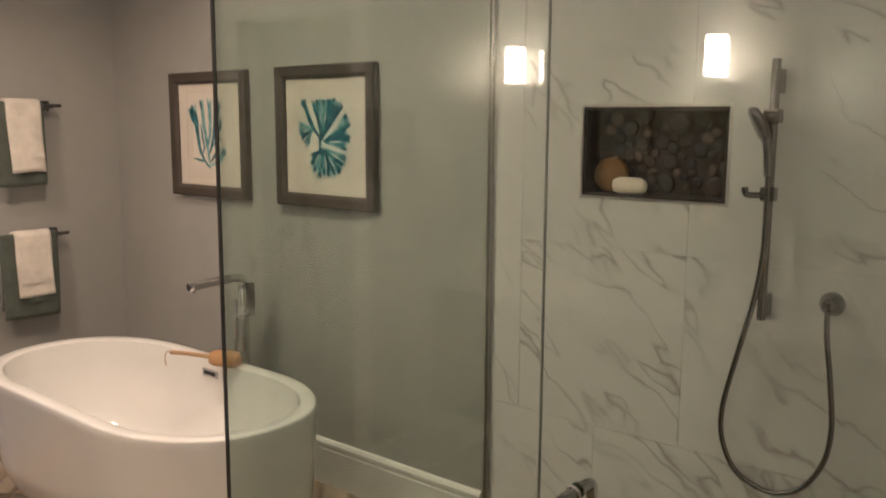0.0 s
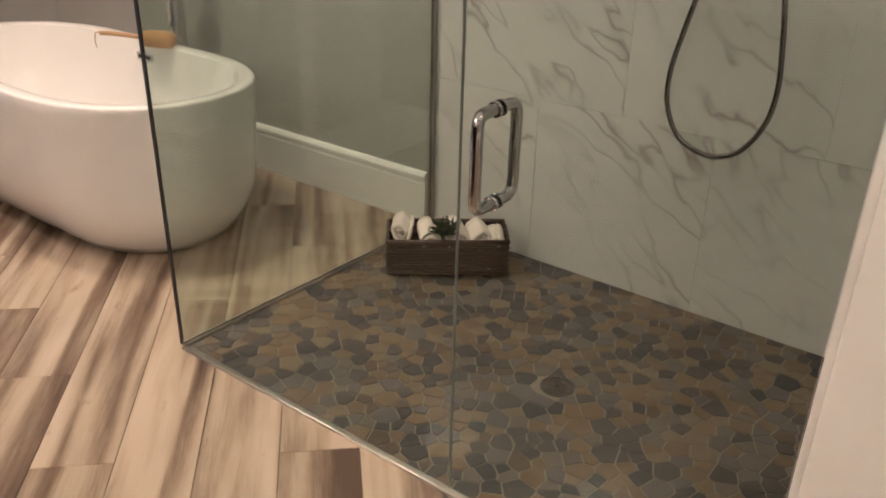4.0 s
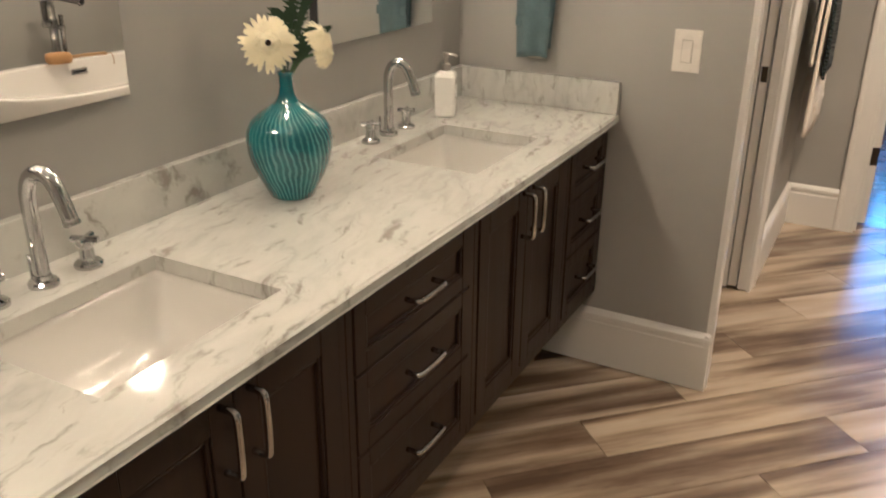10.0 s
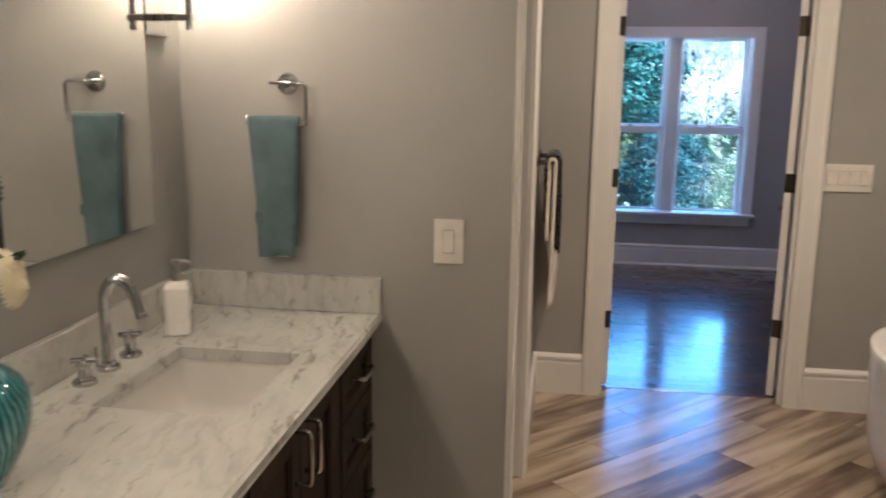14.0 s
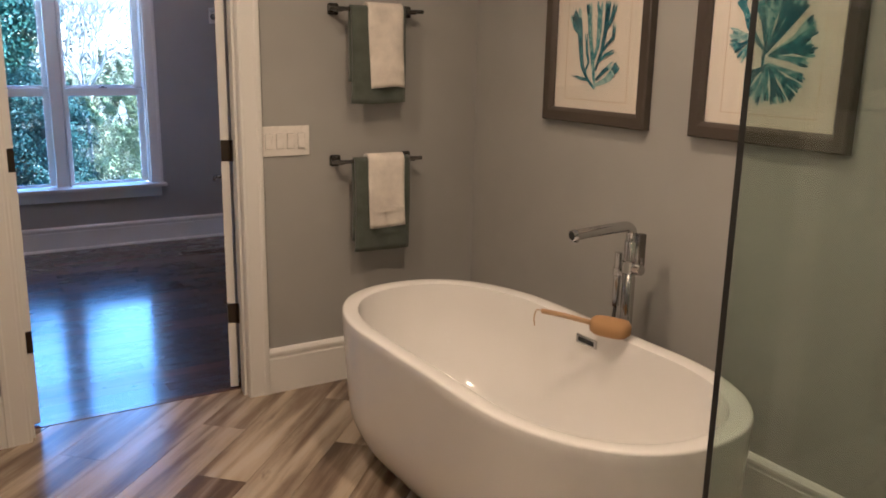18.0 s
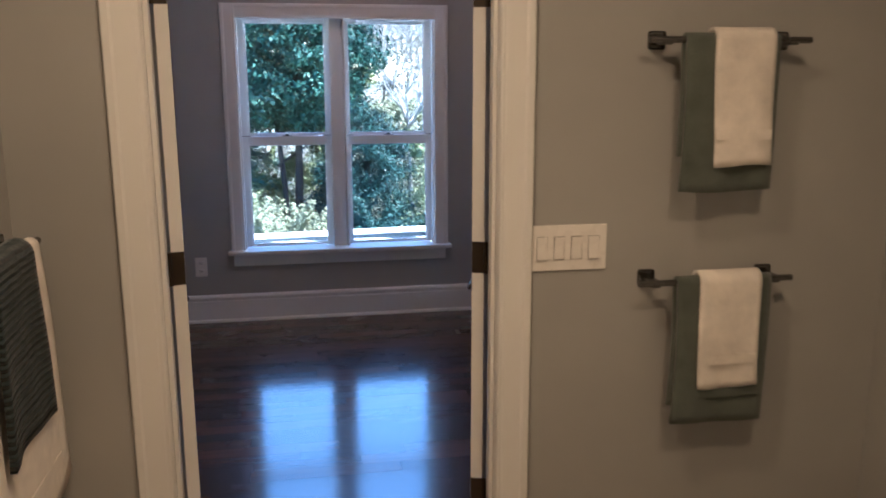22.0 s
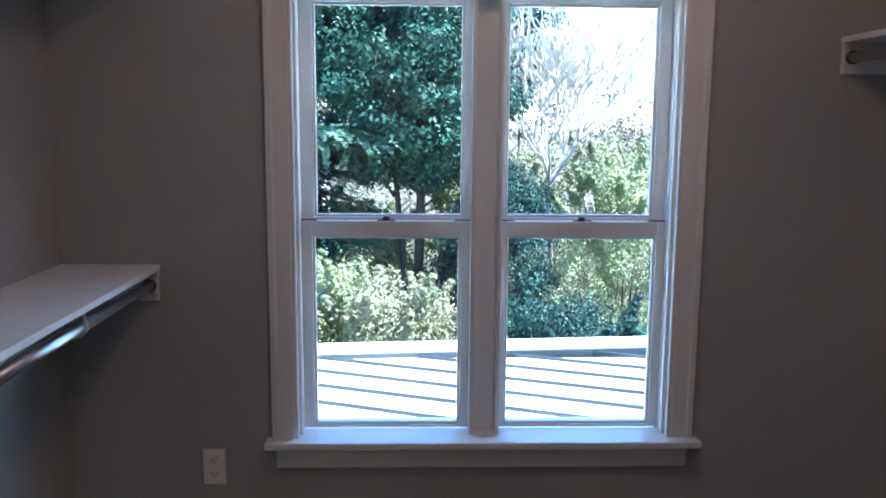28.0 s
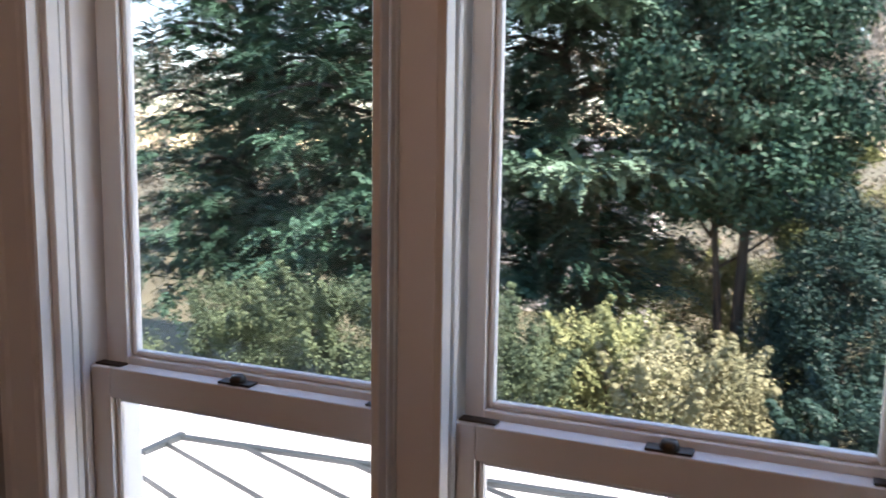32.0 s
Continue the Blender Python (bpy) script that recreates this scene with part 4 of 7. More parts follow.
def bar_towels(zb, seed, gx, gf, gb, wx, wf, wb):
    tb = YP - 0.074
    big = thing("towel", "folded sage green bath towel hung over the bar", "towel", "towels on the bars")
    part("cloth", hang(gx[0], gx[1], tb, zb + 0.012, gf, gb, 0.012, 0.013, seed, lean=-0.01), M_towel_green, big, smooth=True)
    part("inner_fold", hang(gx[0] + 0.006, gx[1] - 0.012, tb, zb + 0.0, gf - 0.09, gb - 0.05, 0.006, 0.006, seed + 1), M_towel_green, big, smooth=True)
    part("border", band(gx[0] + 0.004, gx[1] - 0.012, tb - 0.027, zb - gf + 0.075, zb - gf + 0.10), M_towel_green, big, "woven border band")
    small = thing("towel", "white hand towel layered over the green towel", "towel", "towels on the bars")
    part("cloth", hang(wx[0], wx[1], tb, zb + 0.027, wf, wb, 0.010, 0.027, seed + 2, lean=0.02), M_towel_white, small, smooth=True)
    part("border", band(wx[0] + 0.006, wx[1] - 0.002, tb - 0.040, zb - wf + 0.07, zb - wf + 0.095), M_towel_white, small, "woven border band")


towel_bar((1.774, YP, 1.672), 0, 0.452, "dark nickel round towel bar holding two towels")
bar_towels(1.672, 11, (1.646, 1.905), 0.390, 0.30, (1.722, 1.888), 0.325, 0.22)
towel_bar((1.776, YP, 1.030), 0, 0.452, "dark nickel round towel bar below the first")
bar_towels(1.030, 17, (1.658, 1.932), 0.405, 0.36, (1.718, 1.896), 0.300, 0.22)

# the bar on the passage wall
towel_bar((XC, 3.495, 1.205), 90, 0.452, "dark nickel towel bar on the passage wall")
tw = thing("towel", "long white bath towel on the passage wall bar", "towel", at=(XC, 3.495, 1.205), rz=90)
part("cloth", hang(-0.215, 0.165, -0.074, 0.012, 0.612, 0.32, 0.014, 0.013, 31, flare=0.33), M_towel_white, tw, smooth=True)
part("border", band(-0.19, 0.15, -0.106, -0.53, -0.50), M_towel_white, tw, "woven border band")
tw = thing("towel", "dark ribbed hand towel over the white one", "towel", at=(XC, 3.495, 1.205), rz=90)
part("cloth", hang(-0.175, 0.075, -0.074, 0.030, 0.385, 0.26, 0.013, 0.029, 37, flare=0.16), M_towel_slate, tw, smooth=True)

# ---- the vanity ----
CT, CF = 0.894, -0.385      # counter top, its front edge
VX, VZ0, VZ1 = -0.412, 0.276, 0.862   # cabinet front, bottom and top
VY0, VY1 = -0.425, 1.936


def bead(y0, y1, z0, z1, rail, x):
    bm = bmesh.new()
    a, b, c, d = y0 + rail, y1 - rail, z0 + rail, z1 - rail
    w = 0.009
    for lo, hi in (((x - 0.012, a, c), (x - 0.003, a + w, d)), ((x - 0.012, b - w, c), (x - 0.003, b, d)), ((x - 0.012, a + w, c), (x - 0.0033, b - w, c + w)), ((x - 0.012, a + w, d - w), (x - 0.0033, b - w, d))):
        box(bm, lo, hi, 0.003, 2)
    return bm


def pull(parent, y, z, length, upright):
    """A straight bar pull with tight bends into its two feet."""
    h = length / 2
    pts = [(0, -h, 0), (0.016, -h, 0), (0.027, -h, 0), (0.031, -h + 0.003, 0), (0.033, -h + 0.008, 0), (0.034, -h * 0.5, 0), (0.0345, 0, 0), (0.034, h * 0.5, 0), (0.033, h - 0.008, 0), (0.031, h - 0.003, 0), (0.027, h, 0), (0.016, h, 0), (0, h, 0)]
    bm = tube(pts, 0.0060, 10, smooth=2)
    m = pose(VX + 0.0005, y, z, 90 if upright else 0, 0, 0)
    shifted(bm, m)
    return part("handle", bm, M_chrome, parent, "chrome bridge pull", True)


def front(parent, name, y0, y1, z0, z1, rail, handle):
    f = part(name, boxes(((VX - 0.019, y0 + rail - 0.002, z0 + rail - 0.002), (VX - 0.010, y1 - rail + 0.002, z1 - rail + 0.002))), M_wood, parent)
    for ya, yb in ((y0, y0 + rail), (y1 - rail, y1)):
        part("stile", boxes(((VX - 0.019, ya, z0), (VX, yb, z1)), bevel=0.0015, seg=1), M_wood, f)
    for za, zb in ((z0, z0 + rail), (z1 - rail, z1)):
        part("front_rail", boxes(((VX - 0.019, y0 + rail, za), (VX - 0.0004, y1 - rail, zb)), bevel=0.0012, seg=1), M_wood, f)
    part("bead", bead(y0, y1, z0, z1, rail, VX), M_wood, f)
    if handle == "drawer":
        pull(f, (y0 + y1) / 2, (z0 + z1) / 2 + 0.012, 0.108, False)
    elif handle == "left":
        pull(f, y1 - 0.030, 0.772, 0.116, True)
    elif handle == "right":
        pull(f, y0 + 0.030, 0.772, 0.116, True)
    return f


def cabinet(y0, y1, kind, label):
    c = thing("vanity_cabinet", label, "cabinet", "vanity cabinets")
    t = 0.018
    part("carcass", boxes(((XL + 0.002, y0 + 0.0005, VZ0), (VX - 0.021, y0 + t, VZ1)), ((XL + 0.002, y1 - t, VZ0), (VX - 0.021, y1 - 0.0005, VZ1)),
                          ((XL + 0.002, y0 + t, VZ0), (VX - 0.021, y1 - t, VZ0 + t)), ((XL + 0.002, y0 + t, VZ0 + t), (XL + 0.012, y1 - t, VZ1))), M_wood, c)
    fr = 0.022
    part("face_frame", boxes(((VX - 0.021, y0 + 0.0006, VZ0), (VX - 0.003, y0 + fr, VZ1)), ((VX - 0.021, y1 - fr, VZ0), (VX - 0.003, y1 - 0.0006, VZ1)),
                             ((VX - 0.021, y0 + fr, VZ0), (VX - 0.0034, y1 - fr, VZ0 + 0.03)), ((VX - 0.021, y0 + fr, VZ1 - 0.016), (VX - 0.0034, y1 - fr, VZ1)), bevel=0.001, seg=1), M_wood, c)
    a, b = y0 + fr + 0.002, y1 - fr - 0.002
    if kind == "drawers":
        for z0, z1 in ((0.309, 0.508), (0.514, 0.688), (0.694, 0.843)):
            front(c, "drawer", a, b, z0, z1, 0.038, "drawer")
    else:
        m = (a + b) / 2
        front(c, "cabinet_door", a, m - 0.0015, 0.309, 0.843, 0.052, "left")
        front(c, "cabinet_door", m + 0.0015, b, 0.309, 0.843, 0.052, "right")
    return c


D3 = "espresso stained wood drawer cabinet hung on the wall"
D2 = "espresso stained wood sink cabinet with two doors"
cabinet(1.585, VY1, "drawers", D3)
cabinet(0.990, 1.585, "doors", D2)
cabinet(0.475, 0.990, "drawers", D3)
cabinet(-0.110, 0.475, "doors", D2)
cabinet(VY0, -0.110, "drawers", D3)

# counter, cut for two sinks
SX0, SX1 = -0.800, -0.496
SINKS = ((0.018, 0.408), (1.160, 1.550))
ctop = thing("countertop", "white marble countertop with grey veins across the vanity", "countertop")
bmc = bmesh.new()
cy = VY0 - 0.012
for y0, y1 in (*SINKS, (YS, YS)):
    box(bmc, (XL, cy, CT - 0.030), (CF, y0, CT))
    if y1 < YS:
        box(bmc, (XL, y0, CT - 0.030), (SX0, y1, CT))
        box(bmc, (SX1, y0, CT - 0.030), (CF, y1, CT))
        cy = y1
bmesh.ops.remove_doubles(bmc, verts=bmc.verts, dist=0.0002)
inner = [f for f in bmc.faces if abs(abs(f.normal.y) - 1) < 0.01 and len([g for g in bmc.faces if g is not f and (g.calc_center_median() - f.calc_center_median()).length < 0.001]) > 0]
bmesh.ops.delete(bmc, geom=inner, context="FACES")
edge = [e for e in bmc.edges if all(abs(v.co.x - CF) < 1e-4 for v in e.verts) and abs(e.verts[0].co.z - e.verts[1].co.z) < 1e-4]
bmesh.ops.bevel(bmc, geom=edge, offset=0.006, segments=3, affect="EDGES")
part("slab", bmc, M_counter, ctop)
part("backsplash", boxes(((XL + 0.0005, VY0 - 0.012, CT + 0.0005), (XL + 0.022, YS - 0.0005, CT + 0.102)), bevel=0.002), M_counter, ctop)
part("side_splash", boxes(((XL + 0.0225, YS - 0.0215, CT + 0.0005), (CF - 0.004, YS - 0.0005, CT + 0.102)), bevel=0.002), M_counter, ctop)


def sink(y0, y1):
    s = thing("sink", "white rectangular undermount porcelain sink in the marble counter", "sink", "sinks", at=((SX0 + SX1) / 2, (y0 + y1) / 2, CT - 0.030))
    hx, hy = (SX1 - SX0) / 2 + 0.004, (y1 - y0) / 2 + 0.004
    rings = [oval(0, 0, -0.0004, hx + 0.014, hy + 0.014, 48, 9), oval(0, 0, -0.0004, hx, hy, 48, 12), oval(0, 0, -0.018, hx - 0.002, hy - 0.002, 48, 12), oval(0, 0, -0.06, hx - 0.012, hy - 0.012, 48, 9), oval(0, 0, -0.10, hx - 0.024, hy - 0.026, 48, 7),
             oval(0, 0, -0.125, hx - 0.045, hy - 0.055, 48, 5), oval(0, 0, -0.136, 0.05, 0.07, 48, 3), oval(0, 0, -0.139, 0.022, 0.022, 48, 2)]
    b = part("bowl", loft(rings, (False, True)), M_basin, s, smooth=True)
    part("drain", lathe([(0, 0.004), (0.017, 0.004), (0.0205, 0.002), (0.0215, -0.002), (0, -0.002)], 24, (0, 0, -0.137)), M_chrome, s, "chrome drain", True)
    return s


for y0, y1 in SINKS:
    sink(y0, y1)


def faucet(x, y):
    f = thing("faucet", "chrome widespread faucet with a gooseneck spout and cross handles", "faucet", "faucets", at=(x, y, CT))
    sp = part("spout", tube([(0, 0, 0.0), (0, 0, 0.06), (0, 0, 0.145), (0.003, 0, 0.176), (0.014, 0.003, 0.198), (0.032, 0.008, 0.205), (0.050, 0.013, 0.194), (0.064, 0.016, 0.165), (0.076, 0.019, 0.124)], 0.0135, 16, smooth=5), M_chrome, f, smooth=True)
    part("base_ring", lathe([(0, 0), (0.026, 0), (0.026, 0.006), (0.0235, 0.010), (0.0165, 0.012), (0.0155, 0.02), (0, 0.02)], 28), M_chrome, f, smooth=False)
    part("spout_tip", rod((0.0747, 0.0187, 0.128), (0.0772, 0.0193, 0.118), 0.0148, 16), M_chrome, sp)
    part("lift_rod", rod((-0.030, 0.0, 0.0), (-0.030, 0.0, 0.05), 0.003, 8), M_chrome, f)
    for s in (-0.095, 0.095):
        h = part("handle", lathe([(0, 0), (0.026, 0), (0.026, 0.006), (0.023, 0.010), (0.0135, 0.014), (0.0125, 0.036), (0.015, 0.042), (0.0145, 0.050), (0, 0.052)], 24, (0, s, 0)), M_chrome, f)
        for a in (25, 115):
            c, sn = math.cos(radians(a)), math.sin(radians(a))
            part("cross_bar", rod((-0.026 * c, s - 0.026 * sn, 0.052), (0.026 * c, s + 0.026 * sn, 0.052), 0.0066, 12), M_chrome, h)
    return f


faucet(-0.880, 1.368)
faucet(-0.866, 0.220)

soap = thing("soap_dispenser", "white square ceramic soap dispenser with a chrome pump on the counter", "soap dispenser", at=(-0.852, 1.655, CT), rz=18)
part("bottle", loft([oval(0, 0, 0, 0.026, 0.026, 40, 7), oval(0, 0, 0.004, 0.031, 0.031, 40, 7), oval(0, 0, 0.122, 0.0325, 0.0325, 40, 7), oval(0, 0, 0.134, 0.027, 0.027, 40, 5), oval(0, 0, 0.139, 0.014, 0.014, 40, 2)]), M_soap, soap, smooth=False)
pm = part("pump", lathe([(0, 0.139), (0.0145, 0.139), (0.0145, 0.158), (0.006, 0.161), (0.006, 0.178), (0.0105, 0.180), (0.0105, 0.192), (0, 0.194)], 20), M_nickel, soap, "brushed chrome pump")
part("nozzle", tube([(0, 0, 0.187), (0.022, 0, 0.188), (0.034, 0, 0.182)], 0.0042, 10, smooth=4), M_nickel, pm, smooth=True)

# ---- vase and flowers ----
vase = thing("vase", "teal glazed ceramic vase with pale spiral lines on the counter", "vase", at=(-0.792, 0.817, CT))
prof = [(0, 0.002), (0.056, 0.0), (0.063, 0.004), (0.075, 0.03), (0.094, 0.065), (0.108, 0.10), (0.1155, 0.135), (0.117, 0.165), (0.1135, 0.192), (0.101, 0.216), (0.079, 0.236), (0.052, 0.252), (0.032, 0.268), (0.0215, 0.288), (0.0185, 0.31), (0.0185, 0.335), (0.0215, 0.348), (0.0165, 0.347), (0.0145, 0.335), (0.0145, 0.30), (0.0, 0.295)]
part("body", lathe([(r * 0.81, z * 0.80) for r, z in prof[:13]], 56), M_teal, vase, smooth=True)
part("neck", lathe([(r * 0.81, z * 0.80) for r, z in prof[12:]], 40), M_teal, vase, "plain teal neck", True)


def daisy(at, aim, radius, label, seed, eye):
    """A gerbera: rings of narrow petals round a dark eye, on a bent stalk."""
    rnd = random.Random(seed)
    ob = thing("flower", label, "flower", "flowers in the vase", at=at)
    ob.matrix_world = look(at, Vector(at) - Vector(aim)) @ pose(0, 0, 0)
    bm = bmesh.new()
    for ring, (n, r0, r1, lift) in enumerate(((26, 0.16, 1.0, 0.02), (24, 0.14, 0.88, 0.16), (20, 0.12, 0.62, 0.34), (16, 0.10, 0.40, 0.5))):
        for i in range(n):
            a = 2 * math.pi * (i + rnd.uniform(-0.2, 0.2)) / n + ring * 0.1
            l = radius * r1 * rnd.uniform(0.9, 1.05)
            w = radius * 0.085
            c, s = math.cos(a), math.sin(a)
            pts = []
            for t, ww in ((r0 * radius / l, 0.4), (0.5, 1.0), (0.85, 0.95), (1.0, 0.3)):
                z = radius * lift * (1 - t * 0.8) + radius * 0.06 * math.sin(3 * t) - 0.012 * t * t + rnd.uniform(-0.001, 0.001)
                pts.append((Vector((c * l * t - s * w * ww, s * l * t + c * w * ww, z)), Vector((c * l * t + s * w * ww, s * l * t - c * w * ww, z))))
            prev = None
            for p, q in pts:
                cur = (bm.verts.new(p), bm.verts.new(q))
                if prev:
                    bm.faces.new((prev[0], prev[1], cur[1], cur[0]))
                prev = cur
    part("petals", bm, M_petal, ob, "cream narrow petals")
    if eye:
        part("eye", lathe([(0, radius * 0.40), (radius * 0.10, radius * 0.38), (radius * 0.15, radius * 0.30), (radius * 0.15, radius * 0.05), (0, 0.0)], 18), M_petaleye, ob, "dark brown flower eye", True)
    return ob


mouth = Vector((-0.792, 0.817, CT + 0.272))
for at, aim, r, lab, seed, eye in (((-0.812, 0.793, 1.234), (0.62, -0.78, 0.16), 0.063, "large cream gerbera with a dark eye", 5, True), ((-0.740, 0.880, 1.245), (0.75, -0.10, 0.55), 0.040, "cream gerbera turned away", 6, False),
                                   ((-0.730, 0.886, 1.206), (0.85, 0.0, 0.10), 0.036, "small cream gerbera below the others", 7, False)):
    fl = daisy(at, aim, r, lab, seed, eye)
    inv = fl.matrix_world.inverted()
    base_pt = Vector(at) - Vector(aim).normalized() * 0.012
    part("stalk", tube([inv @ (mouth - Vector((0, 0, 0.02))), inv @ (mouth + (base_pt - mouth) * 0.45 + Vector((0, 0, 0.012))), inv @ base_pt, inv @ Vector(at)], 0.0032, 8, smooth=5), M_stalk, fl, "green stalk", True)


def fern(at, lean, height, label, seed):
    rnd = random.Random(seed)
    ob = thing("fern_frond", label, "fern", "fern fronds in the vase", at=at)
    part("stem", tube([(0, 0, -0.02), (lean[0] * 0.4, lean[1] * 0.4, height * 0.5), (lean[0], lean[1], height)], 0.0022, 6, smooth=5, taper=0.0008), M_fern, ob)
    bm = bmesh.new()
    n = 19
    side = Vector((0.66, 0.72, 0)).normalized()
    for k in range(n):
        t = 0.12 + 0.88 * k / (n - 1)
        p = Vector((lean[0] * t, lean[1] * t, height * t))
        l = 0.066 * math.sin(math.pi * min(1, 0.25 + 0.72 * (1 - t) ** 0.7 + 0.12)) * rnd.uniform(0.85, 1.1) * (1.15 - 0.62 * t)
        for sgn in (-1, 1):
            d = (side * sgn + Vector((0, 0, 0.55)) + Vector((rnd.uniform(-.1, .1), rnd.uniform(-.1, .1), 0))).normalized()
            nrm = d.cross(Vector((0.72, -0.66, 0.1))).normalized()
            w = 0.0058
            v = [bm.verts.new(q) for q in (p - nrm * w * 0.5, p + d * l * 0.45 - nrm * w, p + d * l, p + d * l * 0.45 + nrm * w, p + nrm * w * 0.5)]
            bm.faces.new(v)
    part("leafage", bm, M_fern, ob, "narrow dark green leaflets")
    return ob


fern(tuple(mouth), (0.036, 0.042, 0), 0.205, "dark green fern frond standing tallest in the vase", 2)
fern(tuple(mouth + Vector((0.002, 0.004, 0))), (0.050, 0.055, 0), 0.085, "dark green fern frond between the flowers", 3)
fern(tuple(mouth + Vector((-0.003, 0.002, 0))), (-0.002, 0.010, 0), 0.125, "dark green fern frond behind the flower", 4)


# ---- mirrors and sconces ----
def mirror(y0, y1, label, turn=0.0, lean=0.0):
    """A box mirror on the wall; turn and lean: degrees by which it hangs askew."""
    z0, z1, d = 1.165, 1.960, 0.024
    ym, zm = (y0 + y1) / 2, (z0 + z1) / 2
    m = thing("mirror", label, "mirror", "vanity mirrors")
    m.matrix_world = pose(XL + 0.0075 * (1 if turn else 0), ym, zm) @ pose(0, 0, 0, 0, lean, turn)
    h, v = (y1 - y0) / 2, (z1 - z0) / 2
    part("glass", boxes(((d, -h + 0.0015, -v + 0.0015), (d + 0.004, h - 0.0015, v - 0.0015))), M_mirror, m, "silvered mirror glass")
    part("backing", boxes(((0.0015, -h, -v), (d - 0.0005, h, v))), M_seal, m, "black edged backing box")
    return m


mirror(1.128, 1.706, "frameless wall mirror with black edges above the sink")
mirror(-0.068, 0.511, "frameless wall mirror with black edges above the other sink", -1.1, 0.7)


def sconce(y, label):
    s = thing("wall_sconce", label, "wall lamp", "vanity sconces", at=(XL, y, 1.70))
    part("backplate", boxes(((0.001, -0.058, -0.060), (0.016, 0.058, 0.075)), bevel=0.004), M_chrome, s)
    part("arm", boxes(((0.0165, -0.012, -0.022), (0.115, 0.012, -0.004)), bevel=0.003), M_chrome, s)
    part("stem", rod((0.105, 0, -0.045), (0.105, 0, 0.06), 0.009, 14), M_chrome, s)
    part("cup", lathe([(0, 0.058), (0.016, 0.058), (0.030, 0.070), (0.034, 0.082), (0.030, 0.084), (0, 0.078)], 24, (0.105, 0, 0)), M_chrome, s, smooth=True)
    part("shade", lathe([(0.044, 0.086), (0.046, 0.088), (0.046, 0.245), (0.044, 0.247), (0.0425, 0.245), (0.0425, 0.09), (0.03, 0.086), (0.044, 0.086)], 32, (0.105, 0, 0)), M_shade, s, "lit white glass cylinder shade", True)
    return s


sconce(0.828, "chrome wall sconce with a lit glass cylinder between the mirrors")
sconce(1.795, "chrome wall sconce with a lit glass cylinder near the corner")
sconce(-0.140, "chrome wall sconce with a lit glass cylinder past the mirror")

# ---- the end wall: towel ring, towel, switch ----
rg = thing("towel_ring", "chrome open square towel ring on a round rose", "towel ring", at=(-0.648, YS, 1.524))
part("rose", shifted(lathe([(0, 0), (0.030, 0), (0.030, 0.004), (0.026, 0.010), (0.012, 0.014), (0.010, 0.045), (0, 0.046)], 28), pose(0, 0, 0, 90, 0, 0)), M_chrome, rg, smooth=False)
part("ring", tube([(-0.035, -0.046, 0.002), (0.055, -0.046, 0.002), (0.066, -0.046, -0.006), (0.066, -0.046, -0.085), (0.064, -0.046, -0.105), (0.055, -0.046, -0.108), (-0.095, -0.046, -0.108), (-0.100, -0.046, -0.104), (-0.101, -0.046, -0.085)], 0.0052, 10), M_chrome, rg, smooth=True)
tw = thing("towel", "dusty blue hand towel hung through the ring", "towel")
part("cloth", hang(-0.746, -0.606, YS - 0.046, 1.436, 0.372, 0.345, 0.010, 0.010, 51, lean=0.02, flare=-0.10), M_towel_blue, tw, smooth=True)
part("border", band(-0.728, -0.612, YS - 0.0672, 1.150, 1.180), M_towel_blue, tw, "woven border band")
part("care_tag", boxes(((-0.716, YS - 0.050, 1.052), (-0.640, YS - 0.047, 1.066))), M_towel_white, tw, "white hem label")


def switch_plate(at, rz, gangs, width, height, label, outlet=False):
    s = thing("outlet_cover" if outlet else "light_switch", label, "outlet" if outlet else "light switch", at=at, rz=rz)
    part("plate", boxes(((-width / 2, -0.0065, -height / 2), (width / 2, -0.0005, height / 2)), bevel=0.0025), M_plate, s)
    for g in range(gangs):
        cx = (g - (gangs - 1) / 2) * 0.0485
        if outlet:
            for dz in (-0.026, 0.026):
                f = part("socket", boxes(((cx - 0.0165, -0.0085, dz - 0.0145), (cx + 0.0165, -0.006, dz + 0.0145)), bevel=0.003), M_plate, s)
                part("slots", boxes(((cx - 0.0085, -0.0088, dz - 0.003), (cx - 0.006, -0.0084, dz + 0.006)), ((cx + 0.006, -0.0088, dz - 0.003), (cx + 0.0085, -0.0084, dz + 0.005)), ((cx - 0.002, -0.0088, dz - 0.010), (cx + 0.002, -0.0084, dz - 0.006))), M_seal, f, "dark slots")
        else:
            f = part("rocker", boxes(((cx - 0.0165, -0.0085, -0.034), (cx + 0.0165, -0.006, 0.034)), bevel=0.001), M_plate, s)
            # A dark sheet behind each paddle paints the shadow line round it.
            part("gap", boxes(((cx - 0.0156, -0.0090, -0.0325), (cx + 0.0156, -0.0086, 0.0325))), M_gapshade, f, "dark sheet that draws the shade round the paddle")
            tilt = 4 if (g % 3) else -4
            k = part("paddle", boxes(((-0.0145, -0.0040, -0.031), (0.0145, 0.0, 0.031)), bevel=0.0012), M_plate, f)
            k.matrix_local = pose(cx, -0.0085, 0, tilt, 0, 0)
            part("slider", boxes(((cx + 0.010, -0.0146, -0.014), (cx + 0.013, -0.0128, 0.014))), M_plate, f)
        for sz in ((0,) if outlet else (-0.048, 0.048)):
            part("screw", rod((cx, -0.0062, sz), (cx, -0.0074, sz), 0.0030, 10), M_plate, s)
    return s


